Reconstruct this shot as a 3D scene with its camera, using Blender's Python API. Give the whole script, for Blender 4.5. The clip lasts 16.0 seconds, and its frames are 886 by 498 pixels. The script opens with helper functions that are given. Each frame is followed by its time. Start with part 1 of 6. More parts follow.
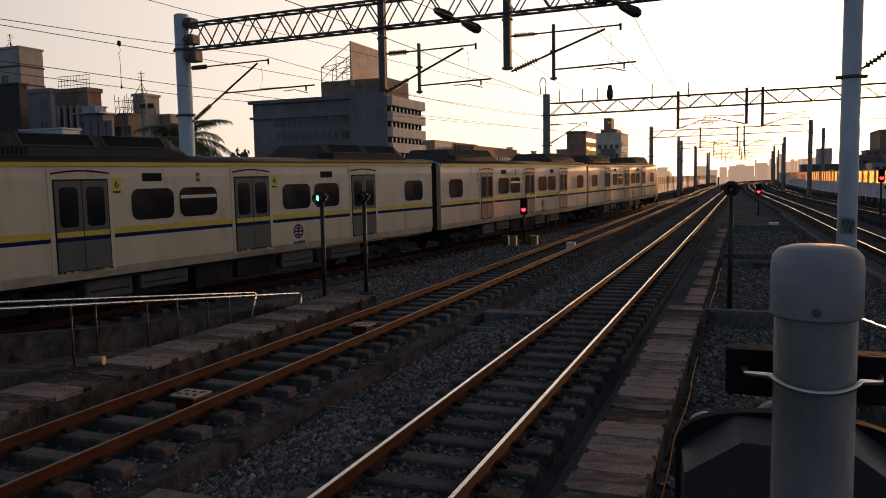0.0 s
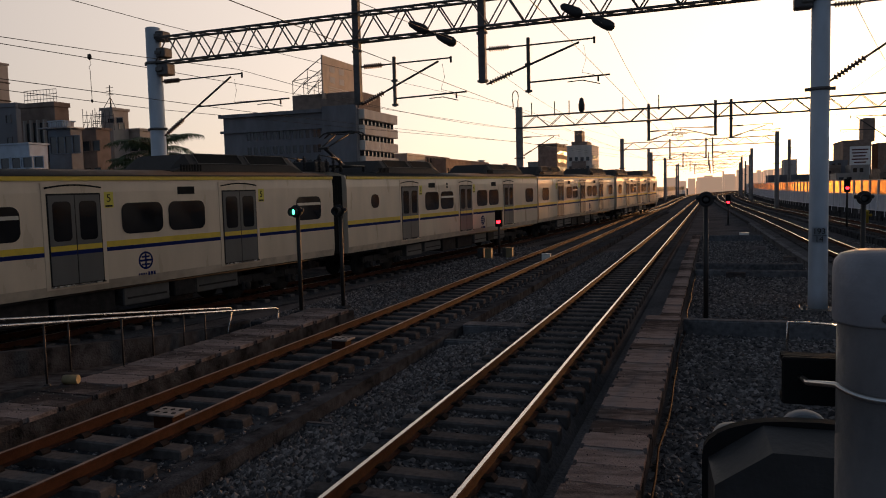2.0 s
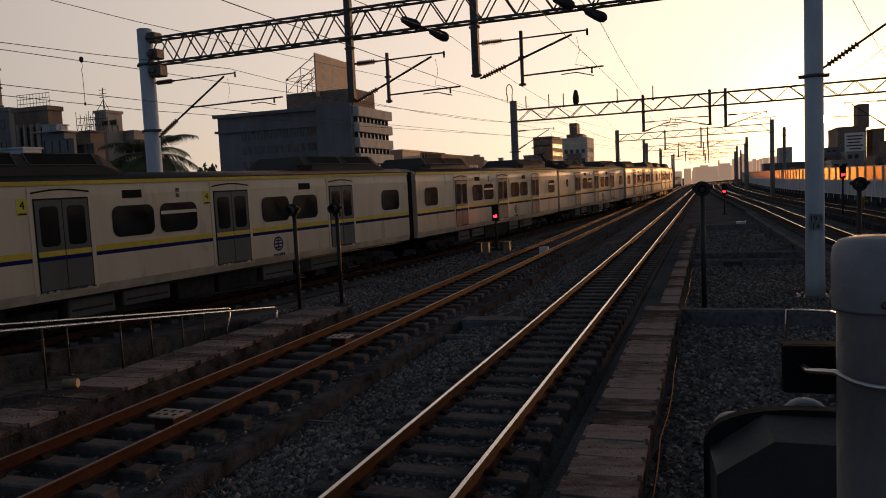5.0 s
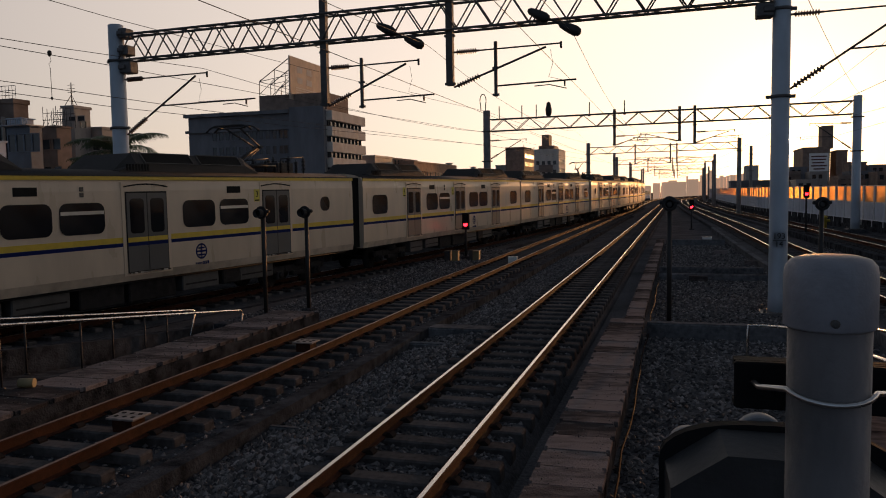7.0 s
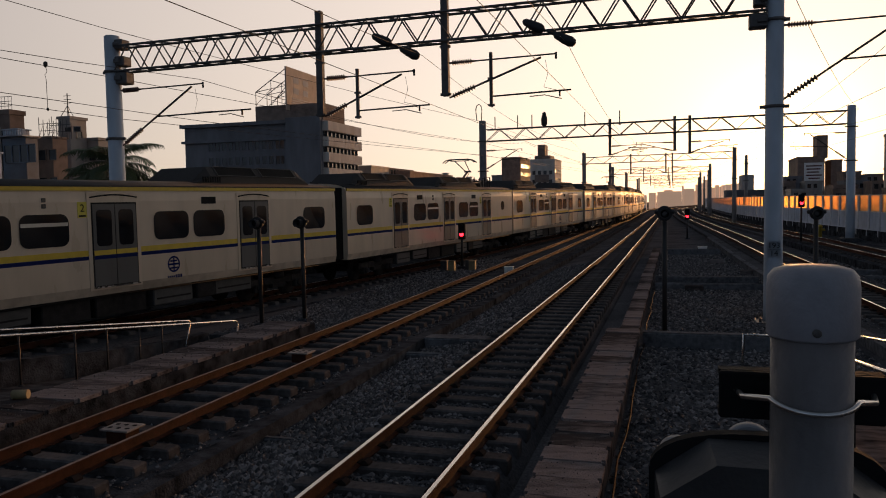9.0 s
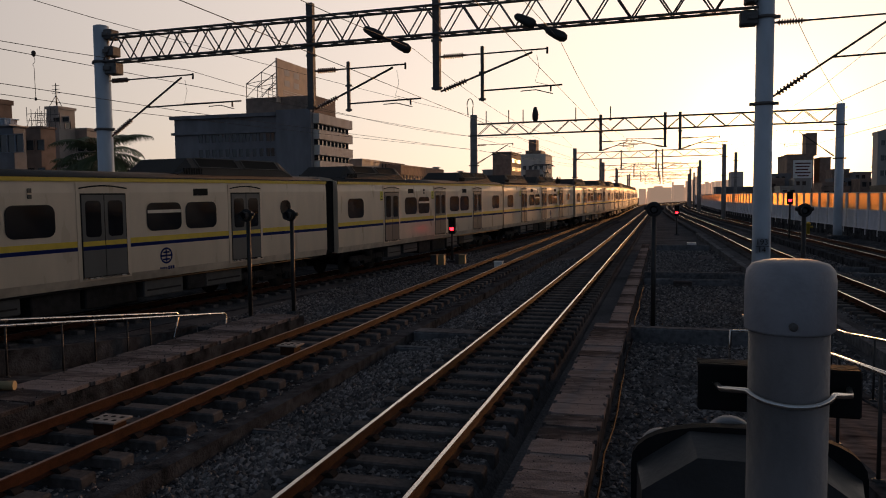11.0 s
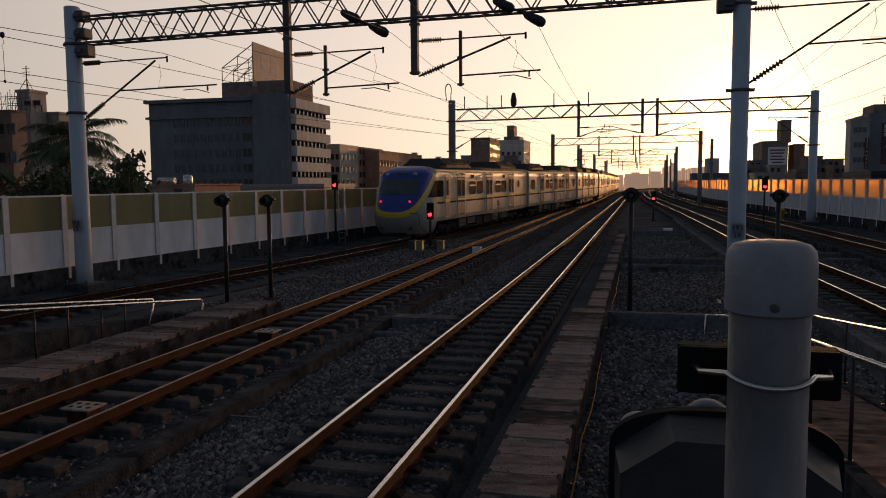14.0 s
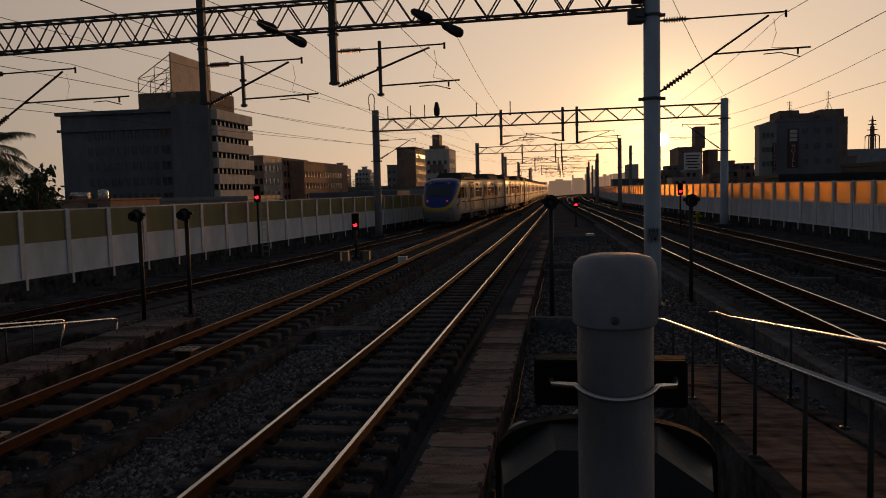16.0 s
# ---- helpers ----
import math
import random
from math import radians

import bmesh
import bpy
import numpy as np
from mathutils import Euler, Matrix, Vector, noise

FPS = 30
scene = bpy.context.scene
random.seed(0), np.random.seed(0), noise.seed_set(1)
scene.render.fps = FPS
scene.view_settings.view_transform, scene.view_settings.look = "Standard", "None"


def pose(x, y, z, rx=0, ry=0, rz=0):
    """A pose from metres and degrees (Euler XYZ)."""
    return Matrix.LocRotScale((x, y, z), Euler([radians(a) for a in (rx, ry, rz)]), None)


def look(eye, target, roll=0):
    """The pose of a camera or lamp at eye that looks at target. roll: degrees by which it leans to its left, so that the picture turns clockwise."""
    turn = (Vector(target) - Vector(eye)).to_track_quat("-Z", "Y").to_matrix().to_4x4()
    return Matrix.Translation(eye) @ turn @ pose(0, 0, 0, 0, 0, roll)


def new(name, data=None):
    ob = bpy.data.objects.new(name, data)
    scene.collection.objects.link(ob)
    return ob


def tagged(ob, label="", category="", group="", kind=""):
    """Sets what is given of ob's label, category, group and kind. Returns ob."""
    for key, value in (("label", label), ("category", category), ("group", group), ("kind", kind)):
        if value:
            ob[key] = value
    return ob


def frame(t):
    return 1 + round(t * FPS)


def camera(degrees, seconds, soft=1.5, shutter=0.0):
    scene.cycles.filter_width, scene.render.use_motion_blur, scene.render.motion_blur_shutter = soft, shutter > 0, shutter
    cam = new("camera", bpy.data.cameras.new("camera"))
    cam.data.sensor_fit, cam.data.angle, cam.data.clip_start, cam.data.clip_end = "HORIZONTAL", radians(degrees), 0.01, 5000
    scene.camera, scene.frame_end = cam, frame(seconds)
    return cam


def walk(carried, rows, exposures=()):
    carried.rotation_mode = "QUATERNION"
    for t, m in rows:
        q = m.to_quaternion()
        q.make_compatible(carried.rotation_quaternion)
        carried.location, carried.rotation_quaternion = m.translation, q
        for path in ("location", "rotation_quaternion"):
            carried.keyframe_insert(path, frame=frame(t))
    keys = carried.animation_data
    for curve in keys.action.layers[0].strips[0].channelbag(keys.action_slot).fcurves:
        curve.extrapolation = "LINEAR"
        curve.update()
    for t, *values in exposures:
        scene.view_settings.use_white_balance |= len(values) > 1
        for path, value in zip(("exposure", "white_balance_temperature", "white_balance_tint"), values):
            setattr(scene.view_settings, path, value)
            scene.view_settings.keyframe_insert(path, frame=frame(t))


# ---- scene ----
cam = camera(60.0, 16.0, soft=1.0)
PATH = [
    (0, (2.832, 0.184, 2.671), (2.101, 2.037, 2.49), -1.0),
    (0.5, (2.751, 0.178, 2.668), (2.052, 2.046, 2.521), -1.3),
    (1, (2.711, 0.192, 2.664), (2.034, 2.068, 2.516), -1.6),
    (1.5, (2.703, 0.201, 2.662), (2.033, 2.079, 2.511), -1.5),
    (2, (2.704, 0.184, 2.664), (2.039, 2.065, 2.515), -1.4),
    (2.5, (2.702, 0.192, 2.658), (2.042, 2.074, 2.51), -1.2),
    (3, (2.694, 0.186, 2.66), (2.04, 2.07, 2.515), -1.0),
    (5.5, (2.713, 0.198, 2.664), (2.062, 2.082, 2.502), -3.1),
    (6, (2.722, 0.209, 2.665), (2.103, 2.104, 2.505), -2.6),
    (6.5, (2.722, 0.235, 2.659), (2.127, 2.139, 2.509), -1.7),
    (7, (2.719, 0.206, 2.663), (2.135, 2.113, 2.519), -0.9),
    (7.5, (2.718, 0.194, 2.663), (2.138, 2.104, 2.529), -0.4),
    (8, (2.724, 0.215, 2.657), (2.14, 2.124, 2.531), -0.6),
    (8.5, (2.731, 0.208, 2.665), (2.152, 2.118, 2.547), -1.0),
    (11, (2.75, 0.198, 2.662), (2.199, 2.116, 2.528), -0.5),
    (11.5, (2.747, 0.188, 2.663), (2.203, 2.108, 2.522), -0.5),
    (12, (2.739, 0.186, 2.663), (2.209, 2.109, 2.517), -0.4),
    (12.5, (2.737, 0.206, 2.658), (2.215, 2.131, 2.508), -0.3),
    (13, (2.74, 0.227, 2.652), (2.228, 2.154, 2.496), -0.3),
    (13.5, (2.743, 0.209, 2.658), (2.241, 2.138, 2.493), -0.2),
    (14, (2.745, 0.228, 2.652), (2.249, 2.158, 2.481), -0.4),
    (14.5, (2.745, 0.211, 2.658), (2.248, 2.14, 2.483), -0.6),
    (15, (2.764, 0.23, 2.654), (2.287, 2.165, 2.482), -0.9),
    (15.5, (2.813, 0.253, 2.654), (2.406, 2.205, 2.491), -1.2),
    (16, (2.859, 0.26, 2.665), (2.545, 2.229, 2.515), -1.4),
]
EXPOSURES = [(0, 0.55, 7150, 12), (0.5, 0.2, 7150, 12), (1.5, 0.36, 7150, 12), (5.5, 0.02, 7250, 12), (6.5, 0.26, 7050, 12), (7.2, 0.12, 7050, 12), (12.5, 0.1, 6950, 12), (13.5, 0.1, 7050, 12), (14.5, -0.2, 7180, 12), (15.2, -0.42, 7480, 13), (16, -0.74, 7880, 14)]
walk(cam, [(t, look(eye, target, roll)) for t, eye, target, roll in PATH], EXPOSURES)

# ---- sky, sun, exposure ----
SUN_AZ, SUN_EL = radians(6.95), radians(3.3)
VEIL, WARM, HALO, CORE, COOL, EAST, DISC = 0.80, 0.22, 0.24, 1.6, 0.085, 0.42, 40.0
world = bpy.data.worlds.new("evening_sky")
scene.world = world
world.use_nodes = True
wn, wl = world.node_tree.nodes, world.node_tree.links
sky = wn.new("ShaderNodeTexSky")
sky.sky_type, sky.sun_disc = "NISHITA", False
sky.sun_elevation, sky.sun_rotation = SUN_EL, SUN_AZ
sky.air_density, sky.dust_density, sky.ozone_density, sky.altitude = 1.0, 1.0, 3.0, 10
SUN_VEC = (math.sin(SUN_AZ) * math.cos(SUN_EL), math.cos(SUN_AZ) * math.cos(SUN_EL), math.sin(SUN_EL))


def wmath(op, a, b=0.0, clamp=False):
    n = wn.new("ShaderNodeMath")
    n.operation, n.use_clamp = op, clamp
    for i, v in enumerate((a, b)):
        if isinstance(v, (int, float)):
            n.inputs[i].default_value = v
        else:
            wl.new(v, n.inputs[i])
    return n.outputs[0]


def wtint(fac, colour, strength):
    """A colour in proportion to a value."""
    n = wn.new("ShaderNodeVectorMath")
    n.operation = "SCALE"
    n.inputs[0].default_value = tuple(c * strength for c in colour)
    wl.new(fac, n.inputs["Scale"])
    return n.outputs[0]


def wadd(a, b):
    n = wn.new("ShaderNodeVectorMath")
    n.operation = "ADD"
    wl.new(a, n.inputs[0])
    wl.new(b, n.inputs[1])
    return n.outputs[0]


# evening haze: a veil that brightens and warms towards the sun and the horizon
coord = wn.new("ShaderNodeTexCoord")
dot = wn.new("ShaderNodeVectorMath")
dot.operation = "DOT_PRODUCT"
dot.inputs[1].default_value = SUN_VEC
wl.new(coord.outputs["Generated"], dot.inputs[0])
sep = wn.new("ShaderNodeSeparateXYZ")
wl.new(coord.outputs["Generated"], sep.inputs[0])
toward = wmath("MULTIPLY_ADD", dot.outputs["Value"], 0.5)
toward.node.inputs[2].default_value = 0.5
height = wmath("ABSOLUTE", sep.outputs["Z"])
low = wmath("POWER", wmath("SUBTRACT", 1.0, height, True), 4.0)
step = wn.new("ShaderNodeMapRange")
step.interpolation_type = "SMOOTHSTEP"
for key, v in (("From Min", 0.27), ("From Max", 0.55), ("To Min", 1.0), ("To Max", 0.07)):
    step.inputs[key].default_value = v
wl.new(sep.outputs["Z"], step.inputs["Value"])
veil = wtint(wmath("MULTIPLY", wmath("POWER", toward, 2.5), step.outputs[0]), (1.0, 0.86, 0.76), VEIL)
warm = wtint(wmath("MULTIPLY", wmath("POWER", toward, 9.0), low), (1.0, 0.60, 0.36), WARM)
halo = wtint(wmath("POWER", toward, 45.0), (1.0, 0.74, 0.38), HALO)
core = wtint(wmath("POWER", toward, 700.0), (1.0, 0.72, 0.32), CORE)
cool = wtint(wmath("POWER", wmath("SUBTRACT", 1.0, low, True), 1.0), (0.56, 0.74, 1.0), COOL)
east = wtint(wmath("MULTIPLY", wmath("POWER", wmath("SUBTRACT", 1.0, toward, True), 1.5), low), (0.5, 0.66, 1.0), EAST)
disc = wtint(wmath("GREATER_THAN", dot.outputs["Value"], math.cos(radians(0.42))), (1.0, 0.8, 0.45), DISC)
scaled = wn.new("ShaderNodeVectorMath")
scaled.operation = "SCALE"
scaled.inputs["Scale"].default_value = 0.03
wl.new(sky.outputs[0], scaled.inputs[0])
total = scaled.outputs[0]
for layer in (veil, warm, halo, core, cool, east, disc):
    total = wadd(total, layer)
wl.new(total, wn["Background"].inputs["Color"])
wn["Background"].inputs["Strength"].default_value = 1.0
sun_dir = Vector((math.sin(SUN_AZ) * math.cos(SUN_EL), math.cos(SUN_AZ) * math.cos(SUN_EL), math.sin(SUN_EL)))
sun_data = bpy.data.lights.new("sun", "SUN")
sun_data.energy, sun_data.angle, sun_data.color = 1.7, radians(0.8), (1.0, 0.46, 0.17)
sun = new("sun", sun_data)
sun.matrix_world = look(sun_dir * 300, (0, 0, 0))


# ---- materials ----
def ramp(nt, fac, stops):
    n = nt.nodes.new("ShaderNodeValToRGB")
    els = n.color_ramp.elements
    while len(els) < len(stops):
        els.new(0.5)
    for e, (p, c) in zip(els, stops):
        e.position, e.color = p, (*c, 1) if len(c) == 3 else c
    nt.links.new(fac, n.inputs[0])
    return n.outputs[0]


def mat(name, colour, rough=0.7, metal=0.0, vary=0.25, grain=6.0, stain=0.6, bump=0.2, bump_scale=60.0, piece=0.0, stretch=(1, 1, 1), tint=None):
    """A surface with two scales of variation, fine relief and, where asked, a shade for each piece."""
    m = bpy.data.materials.new(name)
    m.use_nodes = True
    nt = m.node_tree
    n, l = nt.nodes, nt.links
    b = n["Principled BSDF"]
    tc = n.new("ShaderNodeTexCoord")
    mp = n.new("ShaderNodeMapping")
    mp.inputs["Scale"].default_value = stretch
    l.new(tc.outputs["Object"], mp.inputs[0])
    big, small = n.new("ShaderNodeTexNoise"), n.new("ShaderNodeTexNoise")
    big.inputs["Scale"].default_value, big.inputs["Detail"].default_value = stain, 5
    small.inputs["Scale"].default_value, small.inputs["Detail"].default_value = grain, 4
    for t in (big, small):
        l.new(mp.outputs[0], t.inputs["Vector"])
    add = n.new("ShaderNodeMath")
    add.operation = "ADD"
    l.new(big.outputs[0], add.inputs[0])
    l.new(small.outputs[0], add.inputs[1])
    val = add.outputs[0]
    if piece:
        oi = n.new("ShaderNodeObjectInfo")
        mu = n.new("ShaderNodeMath")
        mu.operation = "MULTIPLY_ADD"
        mu.inputs[1].default_value, mu.inputs[2].default_value = piece, -piece / 2
        l.new(oi.outputs["Random"], mu.inputs[0])
        a2 = n.new("ShaderNodeMath")
        l.new(val, a2.inputs[0])
        l.new(mu.outputs[0], a2.inputs[1])
        val = a2.outputs[0]
    dark = tuple(c * (1 - vary) for c in colour)
    light = tuple(min(1, c * (1 + vary)) for c in (tint or colour))
    half = n.new("ShaderNodeMath")
    half.operation = "MULTIPLY"
    half.inputs[1].default_value = 0.5
    l.new(val, half.inputs[0])
    l.new(ramp(nt, half.outputs[0], [(0.34, dark), (0.66, light)]), b.inputs["Base Color"])
    b.inputs["Metallic"].default_value = metal
    rr = n.new("ShaderNodeMapRange")
    rr.inputs["From Min"].default_value, rr.inputs["From Max"].default_value = 0.3, 0.7
    rr.inputs["To Min"].default_value, rr.inputs["To Max"].default_value = max(0.02, rough - 0.1), min(1, rough + 0.1)
    l.new(small.outputs[0], rr.inputs[0])
    l.new(rr.outputs[0], b.inputs["Roughness"])
    b.inputs["Specular IOR Level"].default_value = 0.0 if rough >= 0.9 else 0.06 if rough >= 0.8 else 0.5
    if bump:
        fine = n.new("ShaderNodeTexNoise")
        fine.inputs["Scale"].default_value, fine.inputs["Detail"].default_value = bump_scale, 3
        l.new(tc.outputs["Object"], fine.inputs["Vector"])
        bp = n.new("ShaderNodeBump")
        bp.inputs["Strength"].default_value, bp.inputs["Distance"].default_value = bump, 0.02
        l.new(fine.outputs[0], bp.inputs["Height"])
        l.new(bp.outputs[0], b.inputs["Normal"])
    return m


def glow(name, colour, strength):
    m = bpy.data.materials.new(name)
    m.use_nodes = True
    b = m.node_tree.nodes["Principled BSDF"]
    b.inputs["Base Color"].default_value = (*colour, 1)
    b.inputs["Emission Color"].default_value = (*colour, 1)
    b.inputs["Emission Strength"].default_value = strength
    return m


CONCRETE = mat("concrete", (0.066, 0.069, 0.076), 0.9, vary=0.6, grain=11, stain=1.3, bump=0.8, bump_scale=32)
BEAM = mat("pale_beam_concrete", (0.13, 0.13, 0.138), 0.9, vary=0.5, grain=9, stain=1.3, bump=0.6, bump_scale=32)
SLAB = mat("trough_cover", (0.155, 0.13, 0.125), 0.9, vary=0.6, grain=14, stain=2.6, bump=0.9, bump_scale=38, piece=0.7, stretch=(0.35, 1, 1))
STAINED = mat("stained_concrete", (0.052, 0.054, 0.06), 0.9, vary=0.75, grain=5, stain=1.8, bump=0.8, bump_scale=26)
BED = mat("ballast_bed", (0.095, 0.094, 0.1), 0.95, vary=0.5, grain=22, stain=0.6, bump=1.0, bump_scale=28)
SLEEPER = mat("sleeper_concrete", (0.095, 0.086, 0.084), 0.9, vary=0.4, grain=14, stain=1.2, bump=0.4, bump_scale=50, piece=0.35)
RUST = mat("rusty_rail", (0.062, 0.024, 0.015), 0.85, 0.1, vary=0.4, grain=12, stain=2, bump=0.4, bump_scale=80)
DULL = mat("dull_rail_head", (0.22, 0.14, 0.115), 0.46, 1.0, vary=0.2, grain=5, stain=0.6, bump=0.05, stretch=(1, 0.05, 1))
WINDSCREEN = mat("windscreen_glass", (0.03, 0.045, 0.055), 0.08, vary=0.2, grain=1, bump=0)
WINDSCREEN.node_tree.nodes["Principled BSDF"].inputs["Specular IOR Level"].default_value = 0.9
SHINE = mat("polished_rail_head", (0.62, 0.6, 0.58), 0.27, 1.0, vary=0.1, grain=5, stain=0.4, bump=0.05, bump_scale=60, stretch=(1, 0.05, 1))
CLIP = mat("rusty_clip", (0.03, 0.024, 0.022), 0.92, 0.0, vary=0.4, bump=0.2)
MAST = mat("galvanised_paint", (0.42, 0.48, 0.55), 0.6, 0.1, vary=0.18, grain=3, stain=0.8, bump=0.12, bump_scale=40, stretch=(1, 1, 0.35))
# Mast paint darkened and browned: backlight and haze on far masts put into colour.
BACKLIT_MAST = mat("backlit_mast_paint", (0.2, 0.185, 0.18), 0.65, 0.1, vary=0.3, grain=3, stain=0.8, bump=0.12)
STEEL = mat("weathered_steel", (0.11, 0.105, 0.105), 0.65, 0.5, vary=0.4, grain=8, stain=1, bump=0.2)
DARK = mat("dark_iron", (0.028, 0.027, 0.028), 0.6, 0.2, vary=0.35, bump=0.15)
BLACK = mat("black_plastic", (0.014, 0.014, 0.015), 0.82, vary=0.4, grain=4, bump=0.1)
INSUL = mat("brown_porcelain", (0.09, 0.045, 0.032), 0.3, vary=0.3, bump=0)
WIRE = mat("copper_wire", (0.06, 0.05, 0.045), 0.6, 0.6, vary=0.2, bump=0)
CHROME = mat("stainless_tube", (0.55, 0.54, 0.53), 0.25, 1.0, vary=0.1, grain=6, bump=0.05)
PIPE = mat("grey_pvc_pipe", (0.135, 0.124, 0.127), 0.65, vary=0.65, grain=14, stain=6, bump=0.25, bump_scale=40, stretch=(1, 1, 0.3))
CAP = mat("grey_pipe_cap", (0.27, 0.27, 0.3), 0.6, vary=0.22, grain=25, stain=9, bump=0.12, bump_scale=50)
PANEL = mat("white_barrier_panel", (0.68, 0.7, 0.755), 0.6, vary=0.18, grain=2, stain=0.5, bump=0.1, stretch=(1, 1, 0.4), piece=0.25)
POST = mat("barrier_post", (0.55, 0.57, 0.62), 0.6, 0.2, vary=0.2, grain=4, bump=0.1)
CREAM = mat("cream_car_paint", (0.58, 0.46, 0.34), 0.34, vary=0.13, grain=2.2, stain=0.7, bump=0.04, bump_scale=12, stretch=(1, 1, 0.25))
SKIRT = mat("dirty_sill_paint", (0.46, 0.37, 0.28), 0.55, vary=0.3, grain=3, stain=1, bump=0.08)
YELLOW = mat("yellow_stripe", (0.62, 0.42, 0.03), 0.45, vary=0.15, bump=0.03)
BLUE = mat("blue_stripe", (0.02, 0.05, 0.27), 0.4, vary=0.2, bump=0.03)
NOSEGREY = mat("nose_grey_paint", (0.26, 0.255, 0.25), 0.35, vary=0.15, bump=0.03)
NAVY = mat("navy_stripe", (0.01, 0.018, 0.09), 0.8, vary=0.2, bump=0.03)
DOORMAT = mat("brushed_door_steel", (0.085, 0.084, 0.083), 0.55, 0.15, vary=0.18, grain=3, bump=0.05, stretch=(1, 1, 0.2))
FRAME = mat("window_frame_alloy", (0.4, 0.39, 0.37), 0.4, 0.6, vary=0.15, bump=0)
ROOF = mat("sooty_roof", (0.036, 0.032, 0.03), 0.75, 0.1, vary=0.4, grain=4, bump=0.2)
UNDER = mat("sooty_underframe", (0.032, 0.029, 0.028), 0.8, 0.1, vary=0.5, grain=6, bump=0.3)
GREYBOX = mat("equipment_grey", (0.075, 0.072, 0.07), 0.7, 0.1, vary=0.4, grain=5, bump=0.15)
RUBBER = mat("gangway_rubber", (0.02, 0.019, 0.018), 0.8, vary=0.3, bump=0.2)
GLASS = mat("tinted_glass", (0.012, 0.012, 0.014), 0.1, vary=0.3, grain=1, bump=0)
GLASS.node_tree.nodes["Principled BSDF"].inputs["Specular IOR Level"].default_value = 0.2
WHITE = mat("white_paint", (0.75, 0.75, 0.73), 0.5, vary=0.1, bump=0.03)
RED_ON, GREEN_ON, TAIL_ON = glow("red_lamp", (1.0, 0.012, 0.022), 11), glow("green_lamp", (0.03, 1.0, 0.45), 5), glow("tail_lamp", (1.0, 0.03, 0.07), 0.8)
LENS_OFF = mat("dark_lens", (0.02, 0.02, 0.022), 0.2, vary=0.2, bump=0)


# ---- mesh helpers ----
def box(bm, x0, x1, y0, y1, z0, z1, bevel=0.0, mi=0, m=None):
    v = [bm.verts.new((x, y, z)) for z in (z0, z1) for y in (y0, y1) for x in (x0, x1)]
    fs = [bm.faces.new([v[i] for i in q]) for q in ((0, 2, 3, 1), (4, 5, 7, 6), (0, 1, 5, 4), (2, 6, 7, 3), (0, 4, 6, 2), (1, 3, 7, 5))]
    for f in fs:
        f.material_index = mi
    if bevel:
        es = list({e for f in fs for e in f.edges})
        made = bmesh.ops.bevel(bm, geom=es, offset=bevel, segments=1, affect="EDGES", profile=0.5)
        for f in made["faces"]:
            f.material_index = mi
        if m is not None:
            v = list({w for f in made["faces"] for w in f.verts})
    if m is not None:
        bmesh.ops.transform(bm, matrix=m, verts=v)


def tube(bm, pts, r, seg=8, mi=0, r2=None, close=True):
    """A round bar along points; it may taper from r to r2."""
    pts = [Vector(p) for p in pts]
    rings = []
    for i, p in enumerate(pts):
        d = (pts[min(i + 1, len(pts) - 1)] - pts[max(i - 1, 0)]).normalized()
        q = d.to_track_quat("Z", "Y")
        rad = r if r2 is None else r + (r2 - r) * i / (len(pts) - 1)
        rings.append([bm.verts.new(p + q @ Vector((rad * math.cos(a), rad * math.sin(a), 0))) for a in (2 * math.pi * k / seg for k in range(seg))])
    for a, b in zip(rings, rings[1:]):
        for k in range(seg):
            f = bm.faces.new((a[k], a[(k + 1) % seg], b[(k + 1) % seg], b[k]))
            f.material_index, f.smooth = mi, True
    if close:
        bm.faces.new(rings[0][::-1]).material_index = mi
        bm.faces.new(rings[-1]).material_index = mi


def lathe(bm, prof, seg=24, mi=0, at=(0, 0, 0), turn=None):
    """A turned solid: pairs of radius and height."""
    q = turn or Matrix.Identity(4)
    rings = [[bm.verts.new(Vector(at) + (q @ Vector((r * math.cos(2 * math.pi * k / seg), r * math.sin(2 * math.pi * k / seg), z)))) for k in range(seg)] for r, z in prof]
    for a, b in zip(rings, rings[1:]):
        for k in range(seg):
            f = bm.faces.new((a[k], a[(k + 1) % seg], b[(k + 1) % seg], b[k]))
            f.smooth, f.material_index = True, mi
    bm.faces.new(rings[0][::-1]).material_index = mi
    bm.faces.new(rings[-1]).material_index = mi


def mesh(bm, name, *mats):
    bmesh.ops.recalc_face_normals(bm, faces=bm.faces)
    me = bpy.data.meshes.new(name)
    bm.to_mesh(me)
    bm.free()
    for m in mats:
        me.materials.append(m)
    return me


def thing(name, bm, mats, label="", category="", group="", kind="", at=None):
    """A top-level mesh, or an Empty where bm is None."""
    ob = new(name, mesh(bm, name, *(mats if isinstance(mats, (list, tuple)) else [mats])) if bm else None)
    if at is not None:
        ob.matrix_world = at
    return tagged(ob, label, category, group, kind)


def part(name, bm, mats, parent, label="", at=None):
    me = bm if isinstance(bm, bpy.types.Mesh) else mesh(bm, name, *(mats if isinstance(mats, (list, tuple)) else [mats]))
    ob = new(name, me)
    ob.parent = parent
    if at is not None:
        ob.matrix_basis = at
    return tagged(ob, label)


def bm_():
    return bmesh.new()


